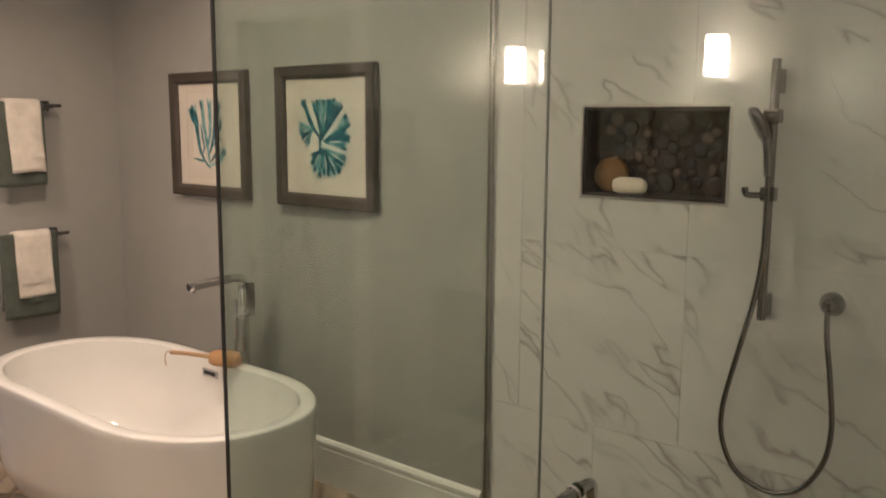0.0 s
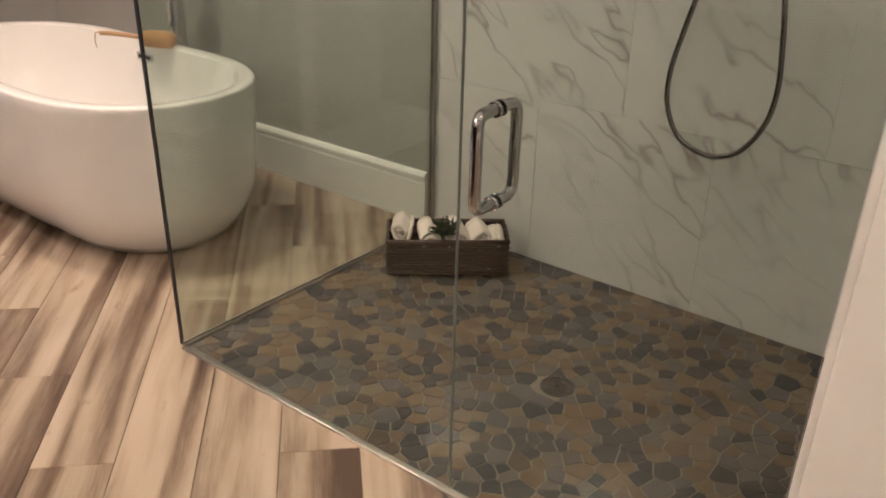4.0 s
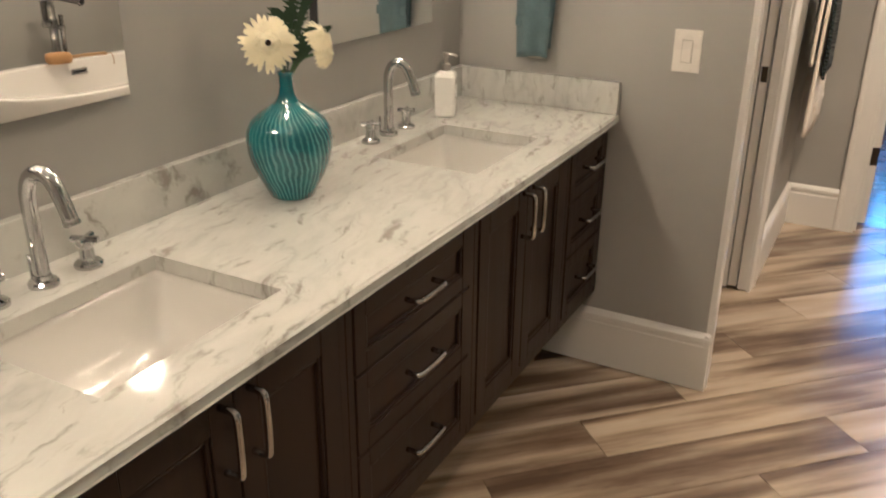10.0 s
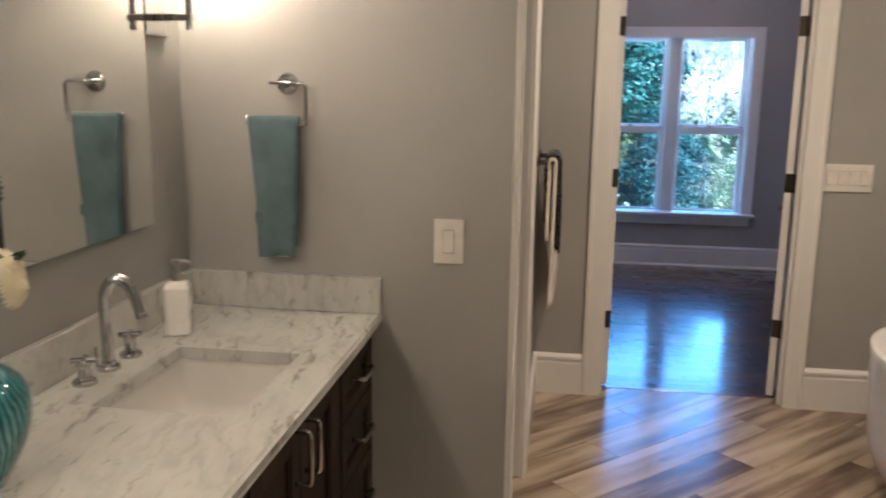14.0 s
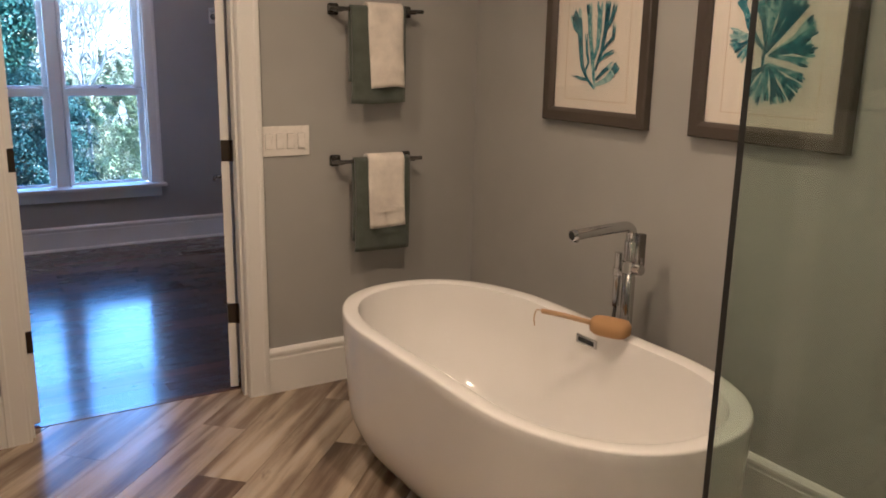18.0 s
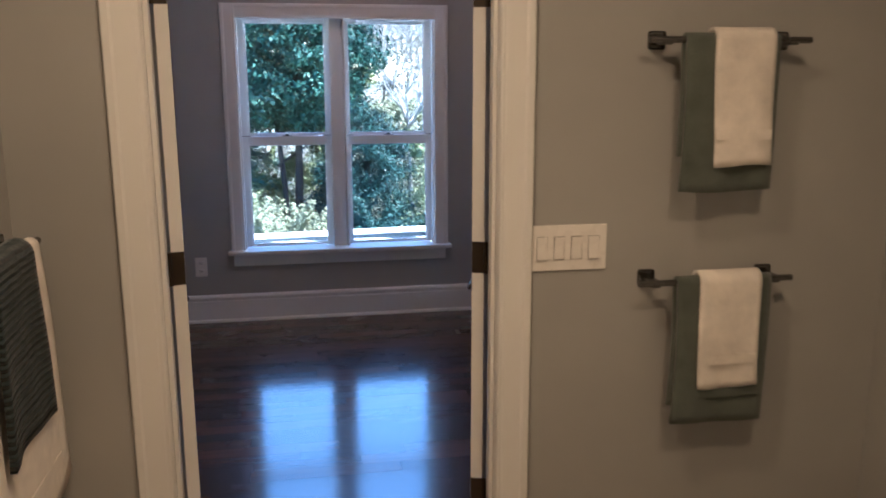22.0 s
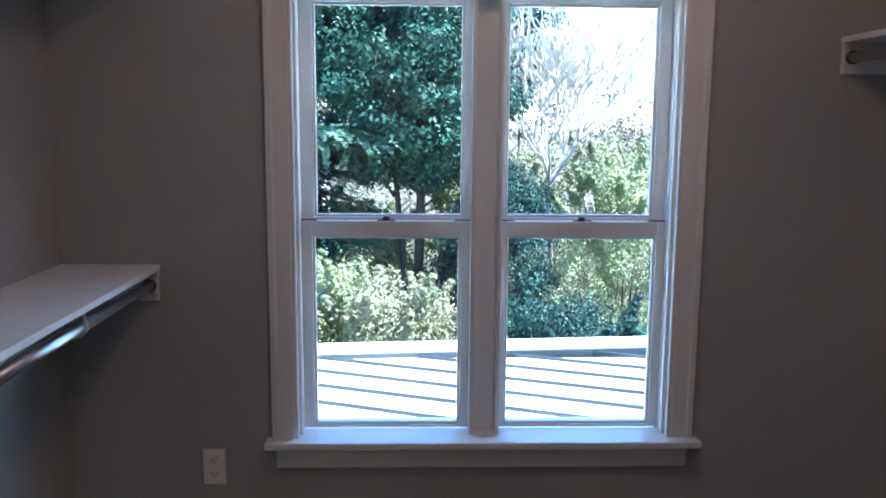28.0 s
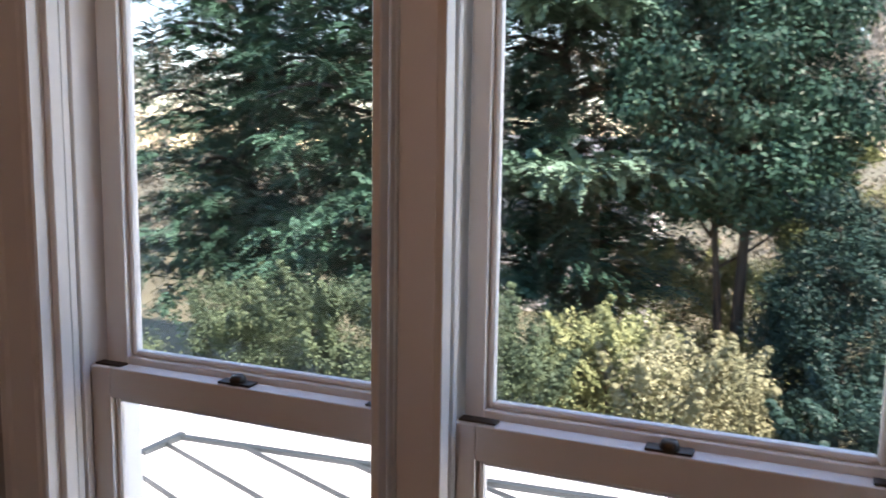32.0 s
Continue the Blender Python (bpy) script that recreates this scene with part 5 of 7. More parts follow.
switch_plate((-0.199, YS, 1.106), 0, 1, 0.082, 0.124, "white single rocker light switch on the grey end wall")
switch_plate((1.370, YP, 1.124), 0, 4, 0.222, 0.126, "white four-gang dimmer switch plate beside the doorway")
switch_plate((0.024, YW, 0.346), 0, 1, 0.076, 0.126, "white duplex wall outlet below the window", True)

# ---- the shower ----
FIX = 0.331     # where the fixed pane ends and the door begins
GT = 2.08


def pane(name, lo, hi, parent, label, mat=None):
    p = part(name, boxes((lo, hi), bevel=0.0008, seg=1), mat or M_glass, parent, label)
    p.visible_shadow = False
    return p


enc = thing("shower_screen", "frameless clear glass shower screen with a fixed corner pane", "shower screen")
pane("front_pane", (GX - 0.005, FIX + 0.003, 0.010), (GX + 0.005, GY1 - 0.006, GT), enc, "clear glass front pane")
RW = GY1 - 0.026          # where the return pane meets the wall


def along_return(x0, x1, d0, d1, z0, z1):
    """A strip beside the return pane, which runs a little out of square."""
    y0, y1 = (GY1 + (RW - GY1) * (x - GX) / (TX - GX) for x in (x0, x1))
    return prism([(x0, y0 + d0), (x1, y1 + d0), (x1, y1 + d1), (x0, y0 + d1)], z0, z1, 2)


rp = part("return_pane", along_return(GX - 0.005, TX - 0.012, -0.005, 0.005, 0.010, GT), M_glass, enc, "clear glass return pane")
rp.visible_shadow = False
part("corner_seal", boxes(((GX - 0.0065, GY1 - 0.0058, 0.012), (GX - 0.0052, GY1 + 0.0062, GT)), ((GX - 0.0052, GY1 + 0.0052, 0.012), (GX + 0.006, GY1 + 0.0064, GT))), M_seal, enc, "dark glass edge seal")
for d0, d1 in ((-0.011, -0.0055), (0.0055, 0.011)):
    part("wall_channel", along_return(TX - 0.014, TX + 0.010, d0, d1, 0.0, GT), M_nickel, enc, "nickel wall channel")
    part("floor_channel", along_return(GX + 0.006, TX - 0.0145, d0 * 0.9, d1 * 0.9, 0.0, 0.011), M_nickel, enc, "nickel floor channel")
part("floor_strip", boxes(((GX - 0.010, GY0 + 0.02, -0.004), (GX + 0.008, GY1 - 0.008, 0.0075)), bevel=0.002), M_nickel, enc, "slim metal floor edge strip")
door = thing("shower_door", "frameless clear glass shower door, closed, with a tubular pull", "shower door")
pane("door_pane", (GX - 0.005, GY0 + 0.022, 0.014), (GX + 0.005, FIX - 0.003, GT), door, "clear glass door pane")
part("door_seal", boxes(((GX - 0.0035, FIX - 0.0026, 0.014), (GX + 0.0035, FIX - 0.0004, GT))), M_clearseal, door, "thin dark door seal")
for z in (0.30, 1.78):
    part("hinge", boxes(((GX - 0.018, GY0 + 0.017, z - 0.045), (GX + 0.018, GY0 + 0.065, z + 0.045)), bevel=0.004), M_chrome, door, "chrome glass hinge")
HY, HZ0, HZ1 = 0.250, 0.722, 0.945
for s, nm in ((-1, "outer_pull"), (1, "inner_pull")):
    x0, x1 = GX + s * 0.0055, GX + s * 0.062
    h = part(nm, tube([(x0, HY, HZ1 - 0.022), (GX + s * 0.040, HY, HZ1 - 0.022), (GX + s * 0.055, HY, HZ1 - 0.027), (x1, HY, HZ1 - 0.044), (x1, HY, (HZ0 + HZ1) / 2), (x1, HY, HZ0 + 0.044), (GX + s * 0.055, HY, HZ0 + 0.027), (GX + s * 0.040, HY, HZ0 + 0.022), (x0, HY, HZ0 + 0.022)], 0.0115, 16, smooth=4), M_chrome, door, "chrome tubular pull", True)
    for z in (HZ0 + 0.022, HZ1 - 0.022):
        part("collar", rod((GX + s * 0.0052, HY, z), (GX + s * 0.012, HY, z), 0.0155, 18), M_chrome, h)

# the niche
NY0, NY1, NZ0, NZ1, ND = 0.422, 0.908, 1.362, 1.652, 0.088
niche = thing("shower_niche", "recessed shower niche lined with dark flat pebbles", "niche")
part("back_board", boxes(((XR + ND, NY0, NZ0), (XR + ND + 0.011, NY1, NZ1))), M_nichebed, niche)
part("lining", boxes(((TX + 0.002, NY0 + 0.0005, NZ0 + 0.0005), (XR + ND - 0.0005, NY1 - 0.0005, NZ0 + 0.012)), ((TX + 0.002, NY0 + 0.0005, NZ1 - 0.012), (XR + ND - 0.0005, NY1 - 0.0005, NZ1 - 0.0005)),
                     ((TX + 0.002, NY0 + 0.0005, NZ0 + 0.012), (XR + ND - 0.0005, NY0 + 0.012, NZ1 - 0.012)), ((TX + 0.002, NY1 - 0.012, NZ0 + 0.012), (XR + ND - 0.0005, NY1 - 0.0005, NZ1 - 0.012))), M_nichebed, niche)
w = 0.006
part("metal_edge", boxes(((TX - 0.003, NY0 - w, NZ0 - w), (TX + 0.001, NY0 + 0.003, NZ1 + w)), ((TX - 0.003, NY1 - 0.003, NZ0 - w), (TX + 0.001, NY1 + w, NZ1 + w)),
                         ((TX - 0.0026, NY0 + 0.003, NZ0 - w), (TX + 0.001, NY1 - 0.003, NZ0 + 0.003)), ((TX - 0.0026, NY0 + 0.003, NZ1 - 0.003), (TX + 0.001, NY1 - 0.003, NZ1 + w)), bevel=0.001, seg=1), M_nickel, niche, "brushed nickel edge trim")
rn = random.Random(4)
pebbles = []
for k in range(2600):
    py, pz, r = rn.uniform(NY0 + 0.03, NY1 - 0.03), rn.uniform(NZ0 + 0.03, NZ1 - 0.03), rn.choice((0.034, 0.030, 0.026, 0.020, 0.015))
    if all((py - a) ** 2 + (pz - b) ** 2 > (0.86 * (r + c)) ** 2 for a, b, c in pebbles):
        pebbles.append((py, pz, r))
for py, pz, r in pebbles:
    e, a = rn.uniform(0.75, 1.1), rn.uniform(0, 3.14)
    rings = [oval(0, 0, 0.0, r, r * e, 14, 2.2), oval(0, 0, 0.004, r * 0.97, r * e * 0.97, 14, 2.2), oval(0, 0, 0.007, r * 0.7, r * e * 0.7, 14, 2)]
    part("pebble", shifted(loft(rings), Matrix.Translation((XR + ND, py, pz)) @ Euler((0, radians(-90), 0)).to_matrix().to_4x4() @ pose(0, 0, 0, 0, 0, math.degrees(a))), M_pebble, niche, smooth=True)
spg = thing("sea_sponge", "round brown sea sponge standing in the niche", "sponge", at=(XR + 0.052, 0.832, NZ0 + 0.012 + 0.056))
bm = bmesh.new()
bmesh.ops.create_icosphere(bm, subdivisions=4, radius=1)
for v in bm.verts:
    n = noise.noise(v.co * 2.4) * 0.05 + noise.noise(v.co * 9) * 0.035
    v.co = Vector((v.co.x * 0.026, v.co.y * 0.062, v.co.z * 0.057)) * (1 + n)
part("body", bm, M_sponge, spg, smooth=True)
so = thing("soap_bar", "oval cream bar of soap lying in the niche", "soap", at=(XR + 0.022, 0.752, NZ0 + 0.012))
part("bar", loft([oval(0, 0, 0.0, 0.012, 0.040, 32, 2), oval(0, 0, 0.008, 0.021, 0.056, 32, 2), oval(0, 0, 0.026, 0.024, 0.062, 32, 2), oval(0, 0, 0.044, 0.021, 0.056, 32, 2), oval(0, 0, 0.053, 0.010, 0.036, 32, 2)]), M_pearl, so, smooth=True)

# the hand shower on its rail
sh = thing("hand_shower_rail", "chrome slide rail with hand shower and a looping metal hose", "shower", at=(TX, 0.285, 0))
part("rail", rod((-0.050, 0, 1.045), (-0.050, 0, 1.775), 0.0125, 18), M_dimchrome, sh, smooth=True)
for z in (1.085, 1.715):
    part("rail_bracket", boxes(((-0.050, -0.014, z - 0.034), (0.0, 0.014, z + 0.034)), bevel=0.006), M_dimchrome, sh)
part("slider", boxes(((-0.075, -0.022, 1.600), (-0.028, 0.022, 1.640)), bevel=0.007), M_dimchrome, sh)
part("soap_hook", tube([(-0.050, -0.005, 1.405), (-0.085, 0.035, 1.402), (-0.098, 0.048, 1.408), (-0.10, 0.05, 1.425)], 0.009, 12, smooth=4), M_dimchrome, sh, smooth=True)
part("hook_clamp", boxes(((-0.068, -0.020, 1.385), (-0.032, 0.020, 1.425)), bevel=0.005), M_dimchrome, sh)
hd = part("hand_shower", tube([(-0.088, -0.008, 1.455), (-0.088, -0.003, 1.52), (-0.090, 0.006, 1.575), (-0.094, 0.018, 1.615)], 0.0125, 14, smooth=4), M_dimchrome, sh, smooth=True)
head = loft([oval(0, 0, 0, 0.018, 0.020, 32, 2.4), oval(0, 0, 0.010, 0.046, 0.046, 32, 2.4), oval(0, 0, 0.024, 0.052, 0.052, 32, 2.4), oval(0, 0, 0.030, 0.048, 0.048, 32, 2.4)])
part("spray_head", shifted(head, Matrix.Translation((-0.092, 0.006, 1.607)) @ Vector((-0.42, 0.80, -0.42)).to_track_quat("Z", "Y").to_matrix().to_4x4()), M_gunmetal, hd, "grey round spray head", True)
part("hose", tube([(-0.088, -0.008, 1.455), (-0.072, -0.004, 1.36), (-0.060, 0.004, 1.22), (-0.052, 0.026, 1.08), (-0.048, 0.070, 0.90), (-0.047, 0.098, 0.76), (-0.046, 0.092, 0.66), (-0.045, 0.045, 0.575), (-0.044, -0.045, 0.540), (-0.044, -0.13, 0.568), (-0.045, -0.188, 0.655), (-0.046, -0.207, 0.76), (-0.047, -0.195, 0.90), (-0.046, -0.178, 1.02), (-0.046, -0.175, 1.088)], 0.0078, 12, smooth=8), M_hose, sh, "flexible metal hose", True)
part("wall_outlet", shifted(lathe([(0, 0), (0.034, 0), (0.034, 0.006), (0.030, 0.016), (0.022, 0.024), (0.016, 0.046), (0.0, 0.050)], 32), Matrix.Translation((0, -0.175, 1.108)) @ pose(0, 0, 0, 0, -90, 0)), M_dimchrome, sh, "round chrome hose outlet", True)

# drain
dr = thing("shower_drain", "round dark metal drain grate in the mosaic floor", "drain", at=(1.708, 0.347, -0.002))
part("rim", lathe([(0.044, 0), (0.0475, 0.001), (0.0475, 0.005), (0.044, 0.0058), (0.0425, 0.005), (0.0425, 0.0)], 36), M_gunmetal, dr)
part("cup", lathe([(0, 0.0005), (0.0435, 0.0005)], 24), M_seal, dr, "black drain cup")
for r in (0.010, 0.0195, 0.029, 0.0385):
    part("grate_ring", lathe([(r - 0.0026, 0.002), (r - 0.0026, 0.0048), (r + 0.0026, 0.0048), (r + 0.0026, 0.002), (r - 0.0026, 0.002)], 32), M_gunmetal, dr)
for a in (20, 65, 110, 155):
    bmx = boxes(((-0.0435, -0.0022, 0.0015), (0.0435, 0.0022, 0.0042)))
    part("grate_bar", shifted(bmx, pose(0, 0, 0, 0, 0, a)), M_gunmetal, dr)

# ---- the basket of rolled towels ----
ang = math.degrees(math.atan2(0.809 - 1.124, 2.152 - 1.896))
bk = thing("basket", "dark woven wicker basket on the shower floor", "basket", at=(1.896, 1.124, 0.006), rz=ang)
BLn, BD, BH = 0.406, 0.175, 0.128
part("base", boxes(((0.008, 0.008, 0), (BLn - 0.008, BD - 0.008, 0.008))), M_wicker, bk)
rows = 11
for r in range(rows):
    z = 0.006 + BH * (r + 0.5) / rows
    pts = []
    n = 56
    for i in range(n):
        t = i / n * (2 * (BLn + BD))
        ph = 0.0028 * math.cos(math.pi * (i + r))
        if t < BLn:
            p = (t, 0 - ph)
        elif t < BLn + BD:
            p = (BLn + ph, t - BLn)
        elif t < 2 * BLn + BD:
            p = (2 * BLn + BD - t, BD + ph)
        else:
            p = (0 - ph, 2 * (BLn + BD) - t)
        pts.append((*p, z + 0.001 * math.sin(i * 1.7 + r)))
    pts.append(pts[0])
    part("weave_strand", tube(pts, 0.0062, 6, flat=0.9), M_wicker, bk, smooth=True)
for i in range(18):
    t = (i + 0.5) / 18 * 2 * (BLn + BD)
    p = (t, 0.004) if t < BLn else (BLn - 0.004, t - BLn) if t < BLn + BD else (2 * BLn + BD - t, BD - 0.004) if t < 2 * BLn + BD else (0.004, 2 * (BLn + BD) - t)
    part("stake", rod((*p, 0.004), (*p, BH + 0.004), 0.004, 6), M_wicker, bk)
part("rim", tube([(0, 0, BH), (BLn, 0, BH), (BLn, BD, BH), (0, BD, BH), (0, 0, BH), (0.02, 0, BH)], 0.0085, 8), M_wicker, bk, smooth=True)


def rolled(u, z, length, r, seed):
    """A loosely rolled washcloth lying across the basket, its end towards the room."""
    rnd = random.Random(seed)
    t = thing("rolled_towel", "rolled white washcloth lying in the wicker basket", "towel", "rolled towels in the basket")
    t.matrix_world = bk.matrix_world @ pose(u, BD - 0.012, z, 90 + rnd.uniform(-9, 3), rnd.uniform(-8, 8), rnd.uniform(-9, 9))
    rows = []
    turns, n = 2.3, 60
    ph = rnd.uniform(0, 6)
    for k in range(n + 1):
        a = 2 * math.pi * turns * k / n + ph
        rr = 0.008 + (r - 0.008) * k / n
        dent = 1 + 0.09 * math.sin(2 * a + seed) + 0.05 * math.sin(5 * a)
        rows.append([(rr * q * dent * math.cos(a), rr * q * dent * 0.92 * math.sin(a), w + 0.005 * math.sin(a * 1.3 + seed)) for w, q in ((0, 0.93), (length * 0.3, 1.03), (length * 0.65, 0.98), (length * 0.92, 1.02), (length, 0.95))])
    part("roll", sheet(rows, 0.010), M_towel_white, t, smooth=True)
    return t


for i, (u, z, l, r) in enumerate(((0.052, 0.142, 0.150, 0.041), (0.134, 0.112, 0.146, 0.044), (0.222, 0.118, 0.150, 0.043), (0.302, 0.116, 0.148, 0.042), (0.366, 0.106, 0.140, 0.032))):
    rolled(u, z, l, r, 60 + i)
sprig = thing("greenery_sprig", "small dark green sprig tucked between the rolled towels", "plant")
sprig.matrix_world = bk.matrix_world @ pose(0.190, 0.030, 0.150)
bm = bmesh.new()
rs = random.Random(9)
for k in range(120):
    a, el = rs.uniform(0, 6.3), rs.uniform(0.15, 1.4)
    d = Vector((math.cos(a) * math.cos(el), math.sin(a) * math.cos(el), math.sin(el)))
    o = d.orthogonal().normalized() * 0.005
    l = rs.uniform(0.030, 0.058)
    p = Vector((rs.uniform(-0.022, 0.022), rs.uniform(-0.012, 0.012), rs.uniform(-0.01, 0.02)))
    bm.faces.new([bm.verts.new(q) for q in (p, p + d * l * 0.5 + o, p + d * l, p + d * l * 0.5 - o)])
part("leaves", bm, M_fern, sprig)
part("stem", rod((0, 0, -0.11), (0, 0, 0.01), 0.003, 8), M_stalk, sprig)

# ---- recessed ceiling lights, unseen and added ----
for lx, ly, lk in ADDED_DOWNLIGHTS:
    d = thing("added_downlight", "unseen round recessed ceiling light with a white trim ring, added to light the room", "ceiling light", "recessed lights", at=(lx, ly, CEIL))
    part("trim_ring", lathe([(0.066, -0.001), (0.082, -0.001), (0.084, -0.005), (0.078, -0.009), (0.066, -0.006), (0.066, -0.001)], 36), M_white, d, smooth=True)
    part("lens", lathe([(0, -0.003), (0.0655, -0.003)], 32), M_lens, d, "lit lens")

# ---- the dressing room: doors ----
def door_leaf(at, rz, side, label):
    """A narrow panelled leaf hinged at its local origin; it runs along local y; side: +1 if the room's middle lies on +x."""
    d = thing("closet_door", label, "door", "double doors", at=at, rz=rz)
    W, T, H = 0.432, 0.035, 2.03
    x0, x1 = (0, T)
    st = 0.095
    part("slab", boxes(((x0 + 0.010, st - 0.005, 0.2), (x1 - 0.010, W - st + 0.005, 1.92))), M_white, d)
    for nm, lo, hi in (("hinge_stile", (x0, 0, 0.012), (x1, st, H)), ("lock_stile", (x0, W - st, 0.012), (x1, W, H))):
        part(nm, boxes((lo, hi), bevel=0.0015, seg=1), M_white, d)
    for z0, z1 in ((0.012, 0.24), (0.86, 1.02), (1.90, H)):
        part("rail", boxes(((x0 + 0.0004, st, z0), (x1 - 0.0004, W - st, z1))), M_white, d)
    for z0, z1 in ((0.24, 0.86), (1.02, 1.90)):
        bm = bmesh.new()
        for xx, sg in ((x0, 1), (x1, -1)):
            for lo, hi in (((st, z0), (st + 0.014, z1)), ((W - st - 0.014, z0), (W - st, z1)), ((st + 0.014, z0), (W - st - 0.014, z0 + 0.014)), ((st + 0.014, z1 - 0.014), (W - st - 0.014, z1))):
                a, b = sorted((xx + sg * 0.003, xx + sg * 0.0105))
                box(bm, (a, lo[0], lo[1]), (b, hi[0], hi[1]), 0.003, 1)
            a, b = sorted((xx + sg * 0.005, xx + sg * 0.0098))
            box(bm, (a, st + 0.045, z0 + 0.045), (b, W - st - 0.045, z1 - 0.045), 0.004, 1)
        part("raised_panel", bm, M_white, d)
    for sx, xx in ((-1, x0), (1, x1)):
        lv = part("lever", tube([(xx, W - 0.062, 0.915), (xx + sx * 0.030, W - 0.062, 0.915), (xx + sx * 0.046, W - 0.066, 0.915), (xx + sx * 0.050, W - 0.082, 0.914), (xx + sx * 0.048, W - 0.128, 0.912)], 0.0085, 12, smooth=4), M_gunmetal, d, "dark nickel lever", True)
        part("rose", boxes(((min(xx - sx * 0.0005, xx + sx * 0.008), W - 0.090, 0.855), (max(xx - sx * 0.0005, xx + sx * 0.008), W - 0.034, 0.975)), bevel=0.003), M_gunmetal, lv)
    for z in (0.360, 1.080, 1.805):
        h = part("hinge", boxes(((x0 + 0.001, -0.0022, z - 0.045), (x1 - 0.001, -0.0004, z + 0.045)), bevel=0.0004, seg=1), M_bronze, d, "dark bronze hinge leaf")
        part("knuckle", rod(((x0 - 0.005) if side > 0 else (x1 + 0.005), -0.004, z - 0.046), ((x0 - 0.005) if side > 0 else (x1 + 0.005), -0.004, z + 0.046), 0.0062, 12), M_bronze, h)
    return d


door_leaf((1.131, YQ + 0.020, 0), -20, -1, "white panelled door leaf standing open into the dressing room")
door_leaf((0.316, YQ + 0.020, 0), 17, 1, "white panelled door leaf standing open beside the shelves")
for x0, x1 in ((DX0, DX0 + 0.0022), (DX1 - 0.0022, DX1)):
    for z in (0.360, 1.080, 1.805):
        tagged(part("jamb_hinge", boxes(((x0, YQ - 0.038, z - 0.045), (x1, YQ - 0.001, z + 0.045)), bevel=0.0006, seg=1), M_bronze, None, "dark bronze hinge leaf let into the jamb"), category="hinge", kind="structure")
tagged(part("threshold", boxes(((DX0, 3.893, CFZ - 0.008), (DX1, 3.925, 0.003)), bevel=0.003), M_hard, None, "dark wood threshold strip"), kind="structure")


# ---- the twin window ----
win = thing("window_1", "white twin double-hung window looking out on trees", "window")
win["kind"] = "structure"
CASW = "white moulded window casing"
wx0, wx1 = 0.314, 1.566          # inner edges of the casing
wtop = 1.918
casing_leg("window_casing", wx0, -1, YW, -1, 0.450, wtop + 0.09, 0, CASW)
casing_leg("window_casing", wx1, 1, YW, -1, 0.450, wtop + 0.09, 0, CASW)
trim("window_casing", [(YW - d, wtop + a) for a, d in CS], wx0, wx1, 0, CASW)
part("stool", boxes(((0.204, YW - 0.062, 0.424), (1.676, YW + 0.082, 0.449)), bevel=0.006, seg=3), M_white, win, "white window stool")
part("apron", boxes(((0.236, YW - 0.018, 0.345), (1.640, YW - 0.0005, 0.4238)), bevel=0.004), M_white, win, "white apron board")
part("side_jamb", boxes(((wx0 - 0.046, YW + 0.0005, 0.4495), (wx0 - 0.002, YW + 0.20, 1.96))), M_white, win)
part("side_jamb", boxes(((wx1 + 0.002, YW + 0.0005, 0.4495), (wx1 + 0.048, YW + 0.20, 1.96))), M_white, win)
part("head_jamb", boxes(((wx0 - 0.002, YW + 0.0005, wtop + 0.022), (wx1 + 0.002, YW + 0.20, 1.964))), M_white, win)
part("mullion", boxes(((0.902, YW + 0.070, 0.4495), (0.980, YW + 0.20, wtop + 0.0215)), bevel=0.003), M_white, win)
part("sill", boxes(((wx0 - 0.002, YW + 0.083, 0.405), (wx1 + 0.002, YW + 0.24, 0.430))), M_white, win, "outer sill")


def stop(x0, x1):
    """Inner stops and tracks beside the sashes."""
    bm = bmesh.new()
    for x, s in ((x0, 1), (x1, -1)):
        for d0, d1, w in ((0.016, 0.040, 0.013), (0.046, 0.060, 0.007), (0.064, 0.079, 0.010)):
            a, b = sorted((x, x + s * w))
            box(bm, (a, YW + d0, 0.45), (b, YW + d1, wtop + 0.021), 0.0015, 1)
    return bm


def sash(x0, x1, z0, z1, y, gx0, gx1, gz0, gz1, name, label):
    s = part(name, boxes(((x0, y, z0), (gx0, y + 0.034, z1)), ((gx1, y, z0), (x1, y + 0.034, z1)), ((gx0, y + 0.0004, z0), (gx1, y + 0.034, gz0)), ((gx0, y + 0.0004, gz1), (gx1, y + 0.034, z1)), bevel=0.003), M_white, win, label)
    bm = bmesh.new()
    w = 0.009
    for lo, hi in (((gx0, gz0), (gx0 + w, gz1)), ((gx1 - w, gz0), (gx1, gz1)), ((gx0 + w, gz0), (gx1 - w, gz0 + w)), ((gx0 + w, gz1 - w), (gx1 - w, gz1))):
        box(bm, (lo[0], y + 0.010, lo[1]), (hi[0], y + 0.030, hi[1]), 0.003, 1)
    part("glazing_bead", bm, M_white, s)
    p = part("pane", boxes(((gx0 + 0.001, y + 0.018, gz0 + 0.001), (gx1 - 0.001, y + 0.022, gz1 - 0.001))), M_pane, s, "clear window glass")
    p.visible_shadow = False
    return s


